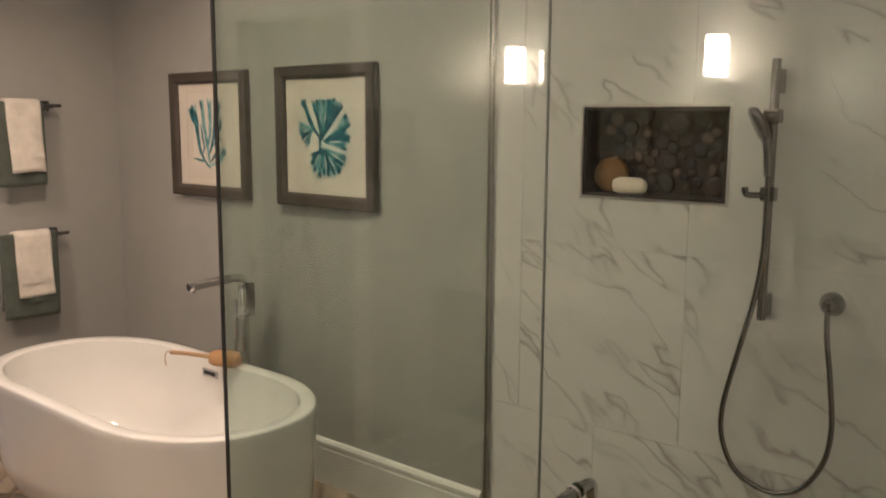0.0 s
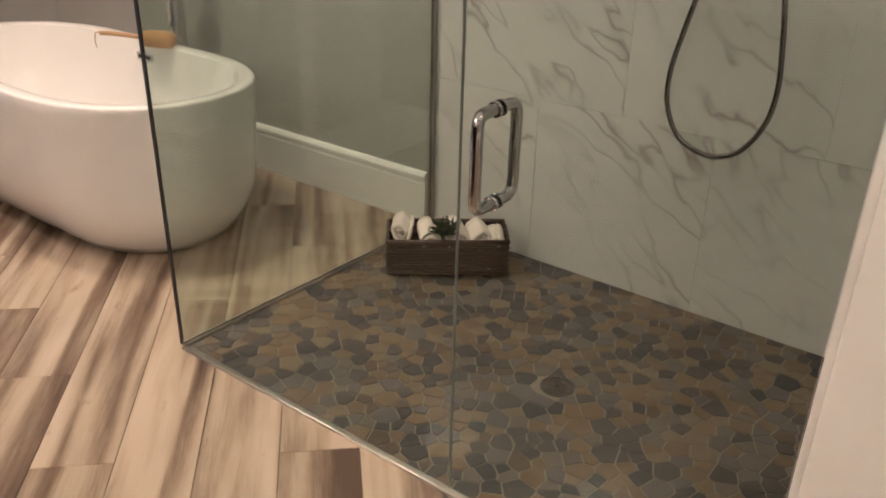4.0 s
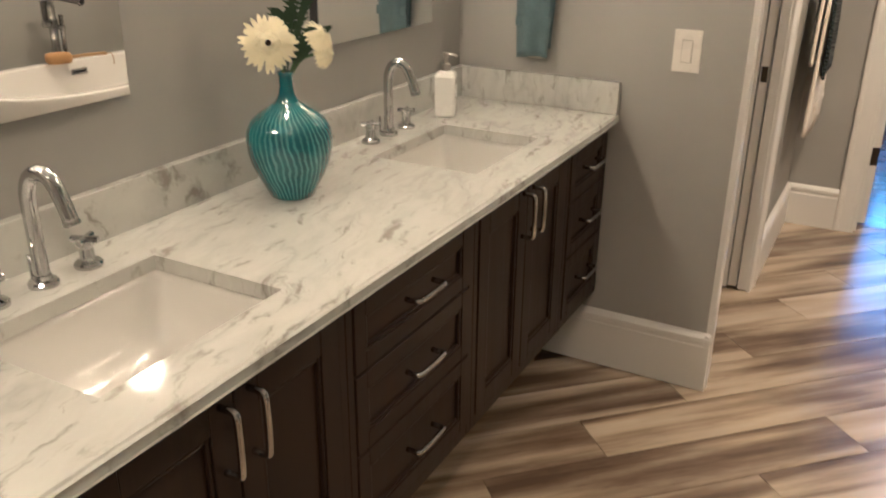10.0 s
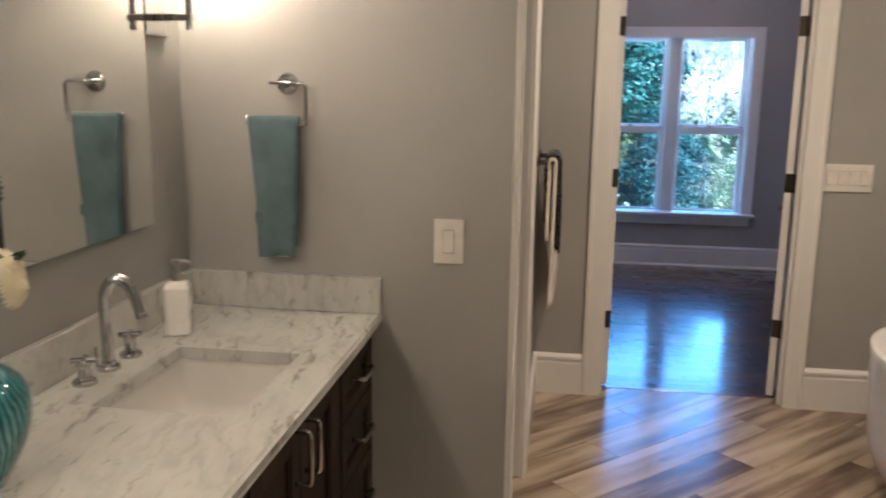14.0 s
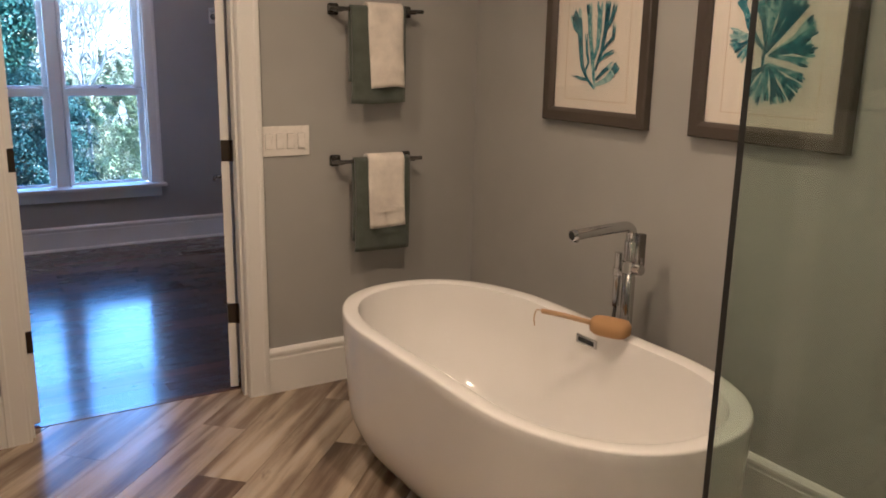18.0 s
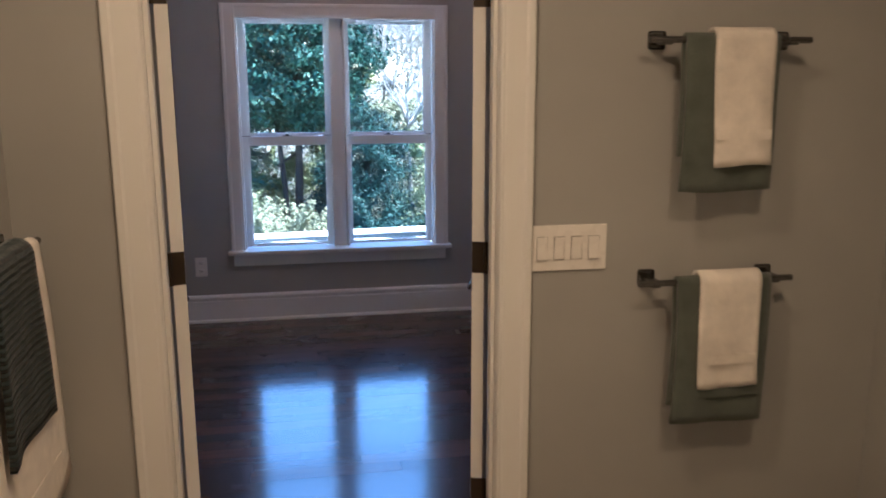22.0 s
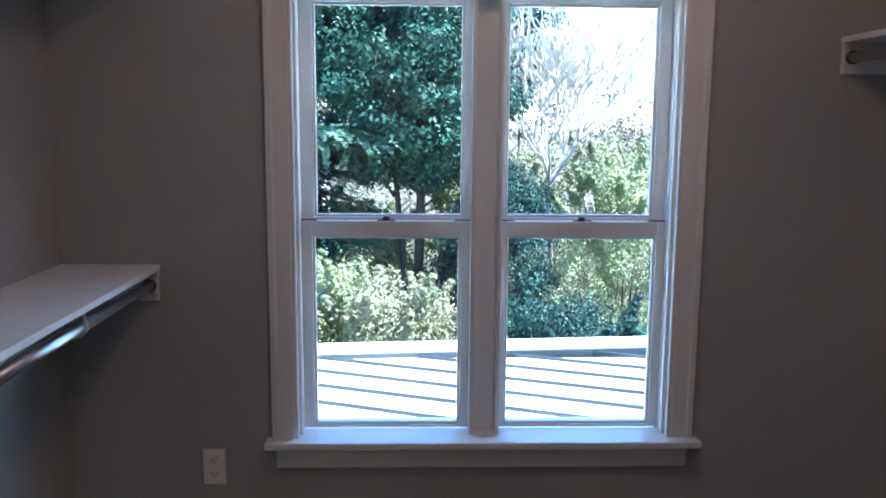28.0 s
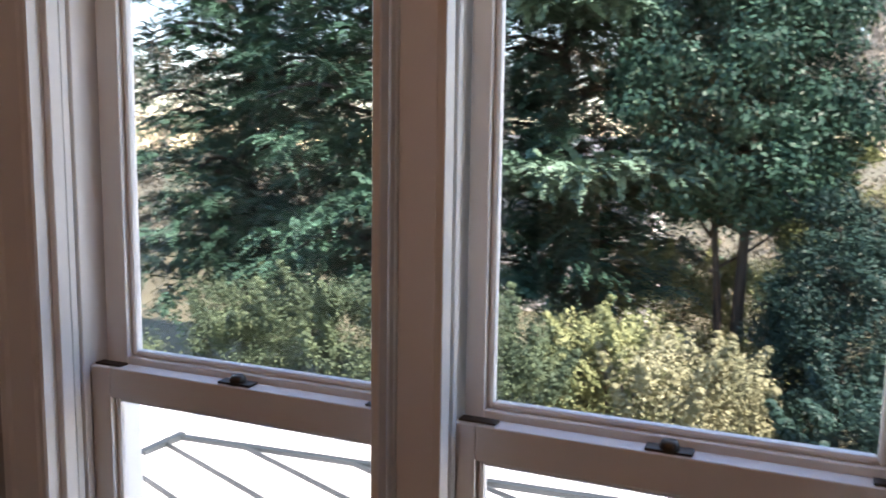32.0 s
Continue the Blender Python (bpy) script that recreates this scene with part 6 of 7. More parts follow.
for (x0, x1, a, b, c, d) in ((0.312, 0.901, 0.357, 0.860, 0.361, 0.869), (0.981, 1.568, 1.016, 1.530, 1.014, 1.523)):
    part("jamb_stops", stop(x0 - 0.001, x1 + 0.001), M_white, win)
    up = sash(x0 + 0.004, x1 - 0.004, 1.150, wtop + 0.020, YW + 0.122, c, d, 1.190, 1.902, "upper_sash", "white upper sash")
    lo = sash(x0 + 0.002, x1 - 0.002, 0.4205 + 0.030, 1.180, YW + 0.084, a, b, 0.452 + 0.008, 1.128, "lower_sash", "white lower sash")
    m = (x0 + x1) / 2
    part("sash_lock", lathe([(0, 0.014), (0.010, 0.014), (0.013, 0.008), (0.013, 0)], 16, (m, YW + 0.101, 1.180)), M_bronze, lo, "dark bronze sash lock", True)
    part("lock_base", boxes(((m - 0.030, YW + 0.089, 1.1802), (m + 0.030, YW + 0.113, 1.184)), bevel=0.001), M_bronze, lo, "dark bronze lock base")
    for q in (x0 + 0.034, x1 - 0.034):
        part("tilt_latch", boxes(((q - 0.027, YW + 0.091, 1.1802), (q + 0.027, YW + 0.111, 1.1835)), bevel=0.001), M_bronze, lo, "dark tilt latch")


# ---- shelves ----
def tower(x_front, x_wall, y0, y1, z0, zs, ztop, label):
    """A wall-hung shelf unit; the open side faces the room's middle."""
    s = 1 if x_front > x_wall else -1
    t = 0.019
    u = thing("shelf_unit", label, "shelf unit", "wall-hung shelf units")
    a, b = sorted((x_wall + s * 0.001, x_front))
    for y in (y0, y1 - t):
        sp = part("side_panel", boxes(((a, y, z0), (b, y + t, ztop)), bevel=0.001, seg=1), M_shelfwhite, u)
        bm = bmesh.new()
        face, way = (y + t, 0.0006) if y == y0 else (y, -0.0006)
        for xx in (x_front - s * 0.045, x_wall + s * 0.05):
            z = z0 + 0.06
            while z < ztop - 0.03:
                lo, hi = sorted((face - way, face + way))
                cyl(bm, (xx, lo, z), (xx, hi, z), 0.0028, 6)
                z += 0.032
        part("pin_holes", bm, M_seal, sp, "dark shelf-pin holes")["kind"] = "stuff"
    part("back_panel", boxes((((x_wall + s * 0.001) if s > 0 else x_wall - 0.007, y0 + t, z0), ((x_wall + 0.007) if s > 0 else (x_wall - 0.001), y1 - t, ztop))), M_shelfwhite, u)
    c, d = sorted((x_wall + s * 0.0075, x_front - s * 0.002))
    for z in zs:
        part("shelf", boxes(((c, y0 + t + 0.0005, z), (d, y1 - t - 0.0005, z + t)), bevel=0.001, seg=1), M_shelfwhite, u)
    return u


tower(-0.100, XK, 5.232, 5.964, 0.381, (0.382, 0.724, 1.080, 1.468, 1.762, 2.08), 2.24, "white wall-hung shelf unit with adjustable shelves")
tower(2.050, XD, 5.214, 5.945, 0.375, (0.392, 0.768, 1.166, 1.552, 1.795, 2.08), 2.24, "white wall-hung shelf unit opposite the first")


def rod_shelf(x_front, x_wall, y0, y1, z, label, rod_on=True, end=True):
    s = 1 if x_front > x_wall else -1
    u = thing("closet_shelf", label, "shelf", "shelves with hanging rods")
    a, b = sorted((x_wall + s * 0.001, x_front))
    part("board", boxes(((a, y0 + 0.001, z - 0.019), (b, y1 - 0.001, z)), bevel=0.002), M_shelfwhite, u)
    c, d = sorted((x_wall + s * 0.001, x_wall + s * 0.018))
    part("wall_cleat", boxes(((c, y0 + 0.001, z - 0.108), (d, y1 - 0.020, z - 0.0195))), M_shelfwhite, u)
    if end:
        e0, e1 = sorted((x_wall + s * 0.0185, x_front - s * 0.004))
        part("end_cleat", boxes(((e0, y1 - 0.019, z - 0.118), (e1, y1 - 0.001, z - 0.0195)), bevel=0.001, seg=1), M_shelfwhite, u)
    if rod_on:
        xr = x_front - s * 0.030
        part("hanging_rod", tube([(xr, y0 + 0.002, z - 0.066), (xr, (y0 + y1) / 2, z - 0.066), (xr, y1 - 0.020, z - 0.066)], 0.0165, 16), M_nickel, u, "brushed metal hanging rod", True)
        part("rod_socket", rod((xr, y1 - 0.0195, z - 0.066), (xr, y1 - 0.032, z - 0.066), 0.022, 18), M_gunmetal, u)
        m = (y0 + y1) / 2
        part("rod_bracket", tube([(x_wall + s * 0.02, m, z - 0.25), (x_wall + s * 0.13, m, z - 0.135), (xr - s * 0.03, m, z - 0.094), (xr, m, z - 0.086), (xr + s * 0.018, m, z - 0.066), (xr + s * 0.012, m, z - 0.024)], 0.0055, 8, smooth=3), M_shelfwhite, u, "white support bracket", True)
    return u


RS = "white shelf with a hanging rod beneath"
rod_shelf(-0.130, XK, 5.965, YW, 1.045, RS + " beside the window")
rod_shelf(-0.148, XK, 5.965, YW, 2.010, "high " + RS)
rod_shelf(2.076, XD, 5.946, YW, 1.792, RS + " in the window corner")
rod_shelf(2.080, XD, 5.946, YW, 2.235, "topmost white shelf in the corner", False)
rod_shelf(-0.130, XK, 3.99, 5.231, 1.075, RS + " behind the open door", True, False)
rod_shelf(-0.148, XK, 3.99, 5.231, 2.010, "high " + RS + " behind the open door", True, False)
rod_shelf(2.076, XD, 3.99, 5.213, 1.792, RS + " behind the other door", True, False)

reg = thing("floor_register", "slim dark wooden floor vent set flush in the boards", "floor vent", at=(1.90, 6.638, CFZ + 0.0005))
part("register_frame", boxes(((-0.285, -0.048, 0), (0.285, -0.043, 0.004)), ((-0.285, 0.043, 0), (0.285, 0.048, 0.004)), ((-0.285, -0.043, 0), (-0.262, 0.043, 0.0035)), ((0.262, -0.043, 0), (0.285, 0.043, 0.0035))), M_regwood, reg)
for k in range(9):
    part("slat", boxes(((-0.262, -0.040 + 0.0092 * k, 0), (0.262, -0.0345 + 0.0092 * k, 0.003))), M_hard, reg)

# ---- the dressing room's ceiling lights, unseen ----
# Unseen lamps, places chosen; the one by the window brightened to lift trim.
for lx, ly, dome in ((1.05, 4.55, M_dome), (1.05, 5.95, M_domebright)):
    c = thing("flush_light", "unseen amber glass flush ceiling light with a bronze rim, lit", "ceiling light", "dressing room lights", at=(lx, ly, CEIL))
    part("canopy", lathe([(0, -0.001), (0.155, -0.001), (0.160, -0.012), (0.158, -0.034), (0.150, -0.036), (0, -0.030)], 40), M_bronze, c, "dark bronze rim", True)
    part("bowl", lathe([(0.150, -0.037), (0.148, -0.052), (0.125, -0.080), (0.085, -0.098), (0.03, -0.106), (0, -0.107)], 40), dome, c, "lit frosted amber bowl", True)
    part("finial", lathe([(0, -0.107), (0.008, -0.107), (0.009, -0.117), (0, -0.122)], 14), M_bronze, c, smooth=True)

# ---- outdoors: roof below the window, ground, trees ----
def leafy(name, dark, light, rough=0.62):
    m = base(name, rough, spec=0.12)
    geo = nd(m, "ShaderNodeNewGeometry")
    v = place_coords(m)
    # Clump-sized noise gives leaf tone and puts lit and dark masses into colour.
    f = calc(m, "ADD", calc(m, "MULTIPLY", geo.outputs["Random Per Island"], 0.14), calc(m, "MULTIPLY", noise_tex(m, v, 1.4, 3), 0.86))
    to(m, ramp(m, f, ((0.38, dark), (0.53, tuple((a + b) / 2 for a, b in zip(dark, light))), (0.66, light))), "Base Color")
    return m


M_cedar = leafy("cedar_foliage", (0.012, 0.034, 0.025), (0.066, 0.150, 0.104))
# Paler copy of the cedar green; sunlight on the boughs is in the colour.
M_cedarsun = leafy("cedar_sunlit_colour", (0.060, 0.120, 0.085), (0.190, 0.300, 0.225))
M_camellia = leafy("broadleaf_foliage", (0.010, 0.032, 0.026), (0.052, 0.118, 0.082), 0.45)
M_holly = leafy("holly_foliage", (0.008, 0.022, 0.021), (0.034, 0.074, 0.060), 0.42)
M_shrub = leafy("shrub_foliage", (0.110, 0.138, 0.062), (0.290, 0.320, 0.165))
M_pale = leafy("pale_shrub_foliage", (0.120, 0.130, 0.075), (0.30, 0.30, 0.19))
M_far = leafy("grey_green_foliage", (0.030, 0.052, 0.036), (0.100, 0.140, 0.080))
M_olive = leafy("olive_foliage", (0.045, 0.062, 0.026), (0.150, 0.170, 0.070))
M_winter = leafy("winter_foliage", (0.13, 0.12, 0.095), (0.30, 0.27, 0.22))
M_bark = paint("bark", (0.034, 0.029, 0.025), 0.9, 0.35, 0.9, 40.0)
M_palebark = paint("pale_bark", (0.42, 0.39, 0.35), 0.8, 0.2, 0.4, 60.0)
M_roof = paint("white_metal_roof", (0.74, 0.76, 0.77), 0.35, 0.04, 0.08, 30.0)
M_fascia = paint("grey_flashing", (0.28, 0.31, 0.34), 0.5, 0.1, 0.1, 30.0)
# Near-black: the shadow beside each roof seam is put into this colour.
M_seam = paint("seam_shade_and_flashing", (0.030, 0.040, 0.046), 0.5, 0.2, 0.2, 30.0)
M_soil = paint("leaf_litter", (0.085, 0.080, 0.048), 0.95, 0.4, 0.9, 3.0)
M_plaster = paint("white_plaster", (0.72, 0.70, 0.67), 0.8, 0.1, 0.3, 20.0)


def quads(verts):
    me = bpy.data.meshes.new("crown")
    n = len(verts)
    me.vertices.add(n)
    me.vertices.foreach_set("co", np.ascontiguousarray(verts, np.float32).ravel())
    me.loops.add(n)
    me.loops.foreach_set("vertex_index", np.arange(n, dtype=np.int32))
    me.polygons.add(n // 4)
    me.polygons.foreach_set("loop_start", np.arange(0, n, 4, dtype=np.int32))
    me.update(calc_edges=True)
    return me


def leaf_mass(centres, per, leaf, seed, squash=0.75, droop=0.0, aspect=0.5, stray=0.45):
    """Many small leaves about clump centres (x, y, z, radius), each facing outward from its clump, as one mesh."""
    rng = np.random.default_rng(seed)
    c = np.repeat(np.array(centres, float), per, axis=0)
    n = len(c)
    d = rng.normal(size=(n, 3))
    d /= np.linalg.norm(d, axis=1)[:, None]
    r = rng.random(n) ** 0.4
    p = c[:, :3] + d * (c[:, 3] * r)[:, None] * np.array([1, 1, squash])
    nm = d + rng.normal(size=(n, 3)) * stray + np.array([0, 0, 0.25])
    nm /= np.linalg.norm(nm, axis=1)[:, None]
    a = rng.normal(size=(n, 3))
    a[:, 2] -= droop
    a -= nm * (a * nm).sum(1)[:, None]
    a /= np.linalg.norm(a, axis=1)[:, None]
    b = np.cross(nm, a)
    s = leaf * rng.uniform(0.6, 1.35, n)
    a *= s[:, None]
    b *= (s * aspect)[:, None]
    return quads(np.stack([p - a * 0.5, p + b * 0.5, p + a * 0.5, p - b * 0.5], 1).reshape(-1, 3))


def spray_mass(centres, sprays, per, length, seed, droop=0.35, leaf=0.075):
    """Feathery boughs: about each clump centre flat drooping sprays of narrow leaflets, as one mesh."""
    rng = np.random.default_rng(seed)
    c = np.repeat(np.array(centres, float), sprays, axis=0)
    n = len(c)
    d = rng.normal(size=(n, 3)) * np.array([1, 1, 0.30])
    out = c[:, :2] / (np.linalg.norm(c[:, :2], axis=1)[:, None] + 1e-6)
    d[:, :2] += out * 1.3
    d /= np.linalg.norm(d, axis=1)[:, None]
    root = c[:, :3] + rng.normal(size=(n, 3)) * (c[:, 3] * 0.42)[:, None] * np.array([1, 1, 0.38])
    side = np.cross(d, np.array([0, 0, 1.0]) + rng.normal(size=(n, 3)) * 0.28)
    side /= np.linalg.norm(side, axis=1)[:, None]
    ln = length * rng.uniform(0.6, 1.3, n)
    t = np.tile(np.linspace(0.1, 1.0, per), n)
    sg = np.tile(np.where(np.arange(per) % 2 == 0, 1.0, -1.0), n)
    D, S, R, L = (np.repeat(x, per, axis=0) for x in (d, side, root, ln))
    base_ = R + D * (t * L)[:, None]
    base_[:, 2] -= droop * L * t * t
    a = D * 0.75 + S * sg[:, None] + rng.normal(size=(n * per, 3)) * 0.16
    a[:, 2] -= droop * t * 0.8
    a /= np.linalg.norm(a, axis=1)[:, None]
    s = leaf * (1.25 - 0.75 * t) * rng.uniform(0.75, 1.25, n * per)
    b = np.cross(a, np.cross(D, S) + rng.normal(size=(n * per, 3)) * 0.18)
    b /= np.linalg.norm(b, axis=1)[:, None]
    a *= s[:, None]
    b *= (s * 0.38)[:, None]
    return quads(np.stack([base_, base_ + a * 0.5 + b, base_ + a, base_ + a * 0.5 - b], 1).reshape(-1, 3))


def as_part(name, me, mat, parent, label=""):
    me.materials.append(mat)
    ob = new(name, me)
    ob.parent = parent
    if label:
        ob["label"] = label
    return ob


GZ = -3.1
tagged(part("ground", boxes(((-160, 7.6, GZ - 0.3), (160, 400, GZ))), M_soil, None, "leaf-strewn ground below the house"), kind="structure")


def cedar(label, at, height, spread, boughs, seed, low=0.2, trunk=0.18, extra=()):
    """Tiers of drooping boughs round a straight trunk; extra: single boughs as (angle, height, length)."""
    rnd = random.Random(seed)
    t = thing("cedar_tree", label, "tree", at=at)
    part("trunk", tube([(0, 0, 0), (rnd.uniform(-.1, .1), 0.05, height * 0.4), (rnd.uniform(-.12, .12), 0, height * 0.97)], trunk, 10, smooth=5, taper=trunk * 0.15), M_bark, t, smooth=True)
    cs = []
    for i in range(boughs):
        h = low + (0.99 - low) * (i + rnd.random()) / boughs
        a = i * 2.4 + rnd.uniform(-.5, .5)
        l = spread * (1 - h ** 2.2) ** 0.8 * rnd.uniform(0.65, 1.08) + 0.15
        z = height * h
        ca, sa = math.cos(a), math.sin(a)
        if i % 3 == 0:
            part("limb", tube([(0, 0, z - 0.1), (ca * l * 0.5, sa * l * 0.5, z + l * 0.08), (ca * l * 0.9, sa * l * 0.9, z - l * 0.05)], trunk * 0.28, 6, smooth=4, taper=0.01), M_bark, t, smooth=True)
        steps = max(2, int(l / 0.30))
        for k in range(steps):
            u = (k + 0.6) / steps
            w = 0.30 * (1 - u * 0.5)
            cs.append((ca * l * u + rnd.uniform(-w, w), sa * l * u + rnd.uniform(-w, w), z + l * (0.16 * u - 0.22 * u * u) + rnd.uniform(-.06, .06), rnd.uniform(0.24, 0.42)))
    tips = []
    for a, z, l in extra:
        for k in range(9):
            u = 0.45 + 0.55 * k / 8
            for side in (-1, 0, 1):
                tips.append((math.cos(a + side * 0.22) * l * u, math.sin(a + side * 0.22) * l * u, z + 0.12 * u - 0.10 * abs(side) + rnd.uniform(-.08, .08), rnd.uniform(0.26, 0.40)))
        part("limb", tube([(0, 0, z - 0.3), (math.cos(a) * l * 0.5, math.sin(a) * l * 0.5, z - 0.05), (math.cos(a) * l * 0.95, math.sin(a) * l * 0.95, z)], 0.04, 7, smooth=4, taper=0.01), M_bark, t, smooth=True)
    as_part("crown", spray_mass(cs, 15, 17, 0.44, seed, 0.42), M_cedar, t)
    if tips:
        as_part("bough", spray_mass(tips, 34, 21, 0.36, seed + 5, 0.30, 0.085), M_cedarsun, t, "pale blue-green foliage with sunlight put into its colour")
    return t


def broad_tree(name, label, at, trunks, crown, clumps, per, leaf, mat, seed, cr=(0.22, 0.42), limbs=6, bark=None, droop=0.3):
    """A broad-leaved tree: trunks as (dx, top dx, top z, radius); crown: centre z, radius across, half height."""
    rnd = random.Random(seed)
    t = thing(name, label, "tree", at=at)
    cz, rx, rh = crown
    for dx, tx, tz, r in trunks:
        part("trunk", tube([(dx, 0, 0), (dx * 0.8 + tx * 0.2 + rnd.uniform(-.05, .05), 0.04, tz * 0.45), (tx, 0, tz)], r, 10, smooth=5, taper=r * 0.4), bark or M_bark, t, smooth=True)
        for i in range(limbs):
            a, z = rnd.uniform(0, 6.3), tz * rnd.uniform(0.55, 1.0)
            l = rx * rnd.uniform(0.5, 0.9)
            part("limb", tube([(tx * z / tz + dx * (1 - z / tz), 0, z), (math.cos(a) * l * 0.5, math.sin(a) * l * 0.5, z + l * 0.35), (math.cos(a) * l, math.sin(a) * l, z + l * 0.75)], r * 0.36, 6, smooth=4, taper=0.01), bark or M_bark, t, smooth=True)
    cs = []
    for i in range(clumps):
        a, q = rnd.uniform(0, 6.3), rnd.uniform(-1, 1)
        rr = rx * math.sqrt(max(0.05, 1 - q * q * 0.9)) * rnd.random() ** 0.4 * rnd.uniform(0.8, 1.08)
        cs.append((math.cos(a) * rr, math.sin(a) * rr, cz + rh * q + rnd.uniform(-.15, .15), rnd.uniform(*cr)))
    as_part("crown", leaf_mass(cs, per, leaf, seed, 0.7, droop), mat, t)
    return t


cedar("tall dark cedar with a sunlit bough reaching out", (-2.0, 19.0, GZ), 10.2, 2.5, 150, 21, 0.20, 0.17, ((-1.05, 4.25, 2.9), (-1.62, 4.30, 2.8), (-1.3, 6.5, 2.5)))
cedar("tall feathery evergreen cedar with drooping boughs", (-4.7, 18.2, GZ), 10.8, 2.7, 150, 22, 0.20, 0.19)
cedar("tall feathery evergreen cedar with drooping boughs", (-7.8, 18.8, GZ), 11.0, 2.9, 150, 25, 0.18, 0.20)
broad_tree("broadleaf_tree", "dark evergreen with a forked trunk in full view", (0.58, 18.0, GZ), ((-0.10, -0.32, 4.6, 0.085), (0.10, 0.22, 5.0, 0.12)), (5.45, 1.75, 1.70), 320, 300, 0.080, M_camellia, 23, (0.24, 0.46), 7)
broad_tree("holly_tree", "dense dark glossy-leaved holly clothed to the ground", (1.95, 17.4, GZ), ((0.0, 0.05, 3.6, 0.10),), (2.0, 1.0, 1.95), 270, 290, 0.052, M_holly, 24, (0.22, 0.40))
broad_tree("olive_tree", "tall olive-green evergreen behind the holly", (1.50, 22.5, GZ), ((0.0, 0.1, 6.0, 0.12),), (5.2, 1.1, 2.5), 220, 220, 0.075, M_olive, 26, (0.25, 0.45))
broad_tree("tall_evergreen", "dark crown rising behind the leafless tree", (3.1, 24.5, GZ), ((0.0, 0.0, 7.2, 0.05),), (7.2, 1.0, 2.0), 150, 200, 0.09, M_camellia, 29, (0.25, 0.42), 3)


def bare_tree(at, height, seed, label):
    rnd = random.Random(seed)
    t = thing("bare_tree", label, "tree", at=at)
    part("trunk", tube([(0, 0, 0), (0.05, 0.05, height * 0.22), (0.0, 0.1, height * 0.45)], 0.055, 9, smooth=4, taper=0.03), M_palebark, t, smooth=True)

    def grow(p, d, l, r, depth):
        q = p + d * l
        mid = p + d * l * 0.5 + Vector((rnd.uniform(-1, 1), rnd.uniform(-1, 1), rnd.uniform(-.3, .8))) * l * 0.07
        if depth >= 4:
            part("branch", tube([p, mid, q], r, 6, smooth=3, taper=r * 0.6), M_palebark, t, smooth=True)
        else:
            tube([p, mid, q], r, 4, bm=twigs, taper=r * 0.55)
        if depth == 0:
            return
        for k in range(3):
            nd_ = (d + Vector((rnd.uniform(-1, 1), rnd.uniform(-1, 1), rnd.uniform(-0.25, 0.75))) * 0.62).normalized()
            grow(q if k else p + d * l * rnd.uniform(0.5, 0.9), nd_, l * rnd.uniform(0.62, 0.85), max(0.011, r * 0.72), depth - 1)

    twigs = bmesh.new()
    for k in range(8):
        a = 6.28 * k / 8 + rnd.uniform(-.3, .3)
        grow(Vector((0, 0.1, height * rnd.uniform(0.40, 0.50))), Vector((math.cos(a) * 0.75, math.sin(a) * 0.75, 1)).normalized(), height * 0.115, 0.026, 5)
    part("twigs", twigs, M_palebark, t, "fine pale twigs")
    return t


bare_tree((2.95, 18.6, GZ), 8.0, 33, "leafless pale-barked tree with many upright twigs")


def shrub(label, at, r, h, clumps, per, leaf, mat, seed, cr=(0.20, 0.40)):
    rnd = random.Random(seed)
    s = thing("shrub", label, "shrub", "garden shrubs", at=at)
    for k in range(3):
        a = rnd.uniform(0, 6.3)
        part("stem", tube([(0, 0, 0), (math.cos(a) * r * 0.25, math.sin(a) * r * 0.25, h * 0.45), (math.cos(a) * r * 0.5, math.sin(a) * r * 0.5, h * 0.85)], 0.026, 6, smooth=3, taper=0.01), M_bark, s)
    cs = []
    for i in range(clumps):
        a, u, z = rnd.uniform(0, 6.3), rnd.random() ** 0.4, rnd.random()
        lobe = 1 + 0.28 * math.sin(3 * a + seed) + 0.16 * math.sin(7 * a + 2 * seed)
        rr = r * lobe * u * math.sqrt(max(0.1, 1 - (z * 0.95) ** 2.2))
        cs.append((math.cos(a) * rr, math.sin(a) * rr, h * (0.10 + (0.78 + 0.10 * lobe) * z) + rnd.uniform(-.2, .2), rnd.uniform(*cr)))
    for i in range(max(8, clumps // 8)):
        a, u, l = rnd.uniform(0, 6.3), rnd.random() ** 0.5 * r * 0.9, rnd.uniform(0.2, 0.55)
        x, y, z = math.cos(a) * u, math.sin(a) * u, h * rnd.uniform(0.72, 0.98)
        for k in range(5):
            cs.append((x + 0.05 * k * math.cos(a), y + 0.05 * k * math.sin(a), z + l * k / 5, 0.13 - 0.018 * k))
    as_part("foliage", leaf_mass(cs, per, leaf, seed, 0.8), mat, s)
    return s


SUNNY = "sunlit yellow-green shrub below the trees"
GREY = "grey-green rounded shrub near the roof edge"
DARK = "dense dark green shrub by the roof edge"
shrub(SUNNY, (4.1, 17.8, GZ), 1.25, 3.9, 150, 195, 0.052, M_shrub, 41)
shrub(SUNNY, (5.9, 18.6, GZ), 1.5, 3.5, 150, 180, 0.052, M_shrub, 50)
shrub(DARK, (2.5, 14.6, GZ), 1.15, 2.2, 150, 225, 0.044, M_holly, 42)
shrub(DARK, (4.2, 14.4, GZ), 1.3, 2.1, 150, 225, 0.044, M_camellia, 43)
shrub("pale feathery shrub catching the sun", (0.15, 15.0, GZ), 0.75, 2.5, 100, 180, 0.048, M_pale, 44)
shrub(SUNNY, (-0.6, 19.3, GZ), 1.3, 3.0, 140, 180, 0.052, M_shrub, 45)
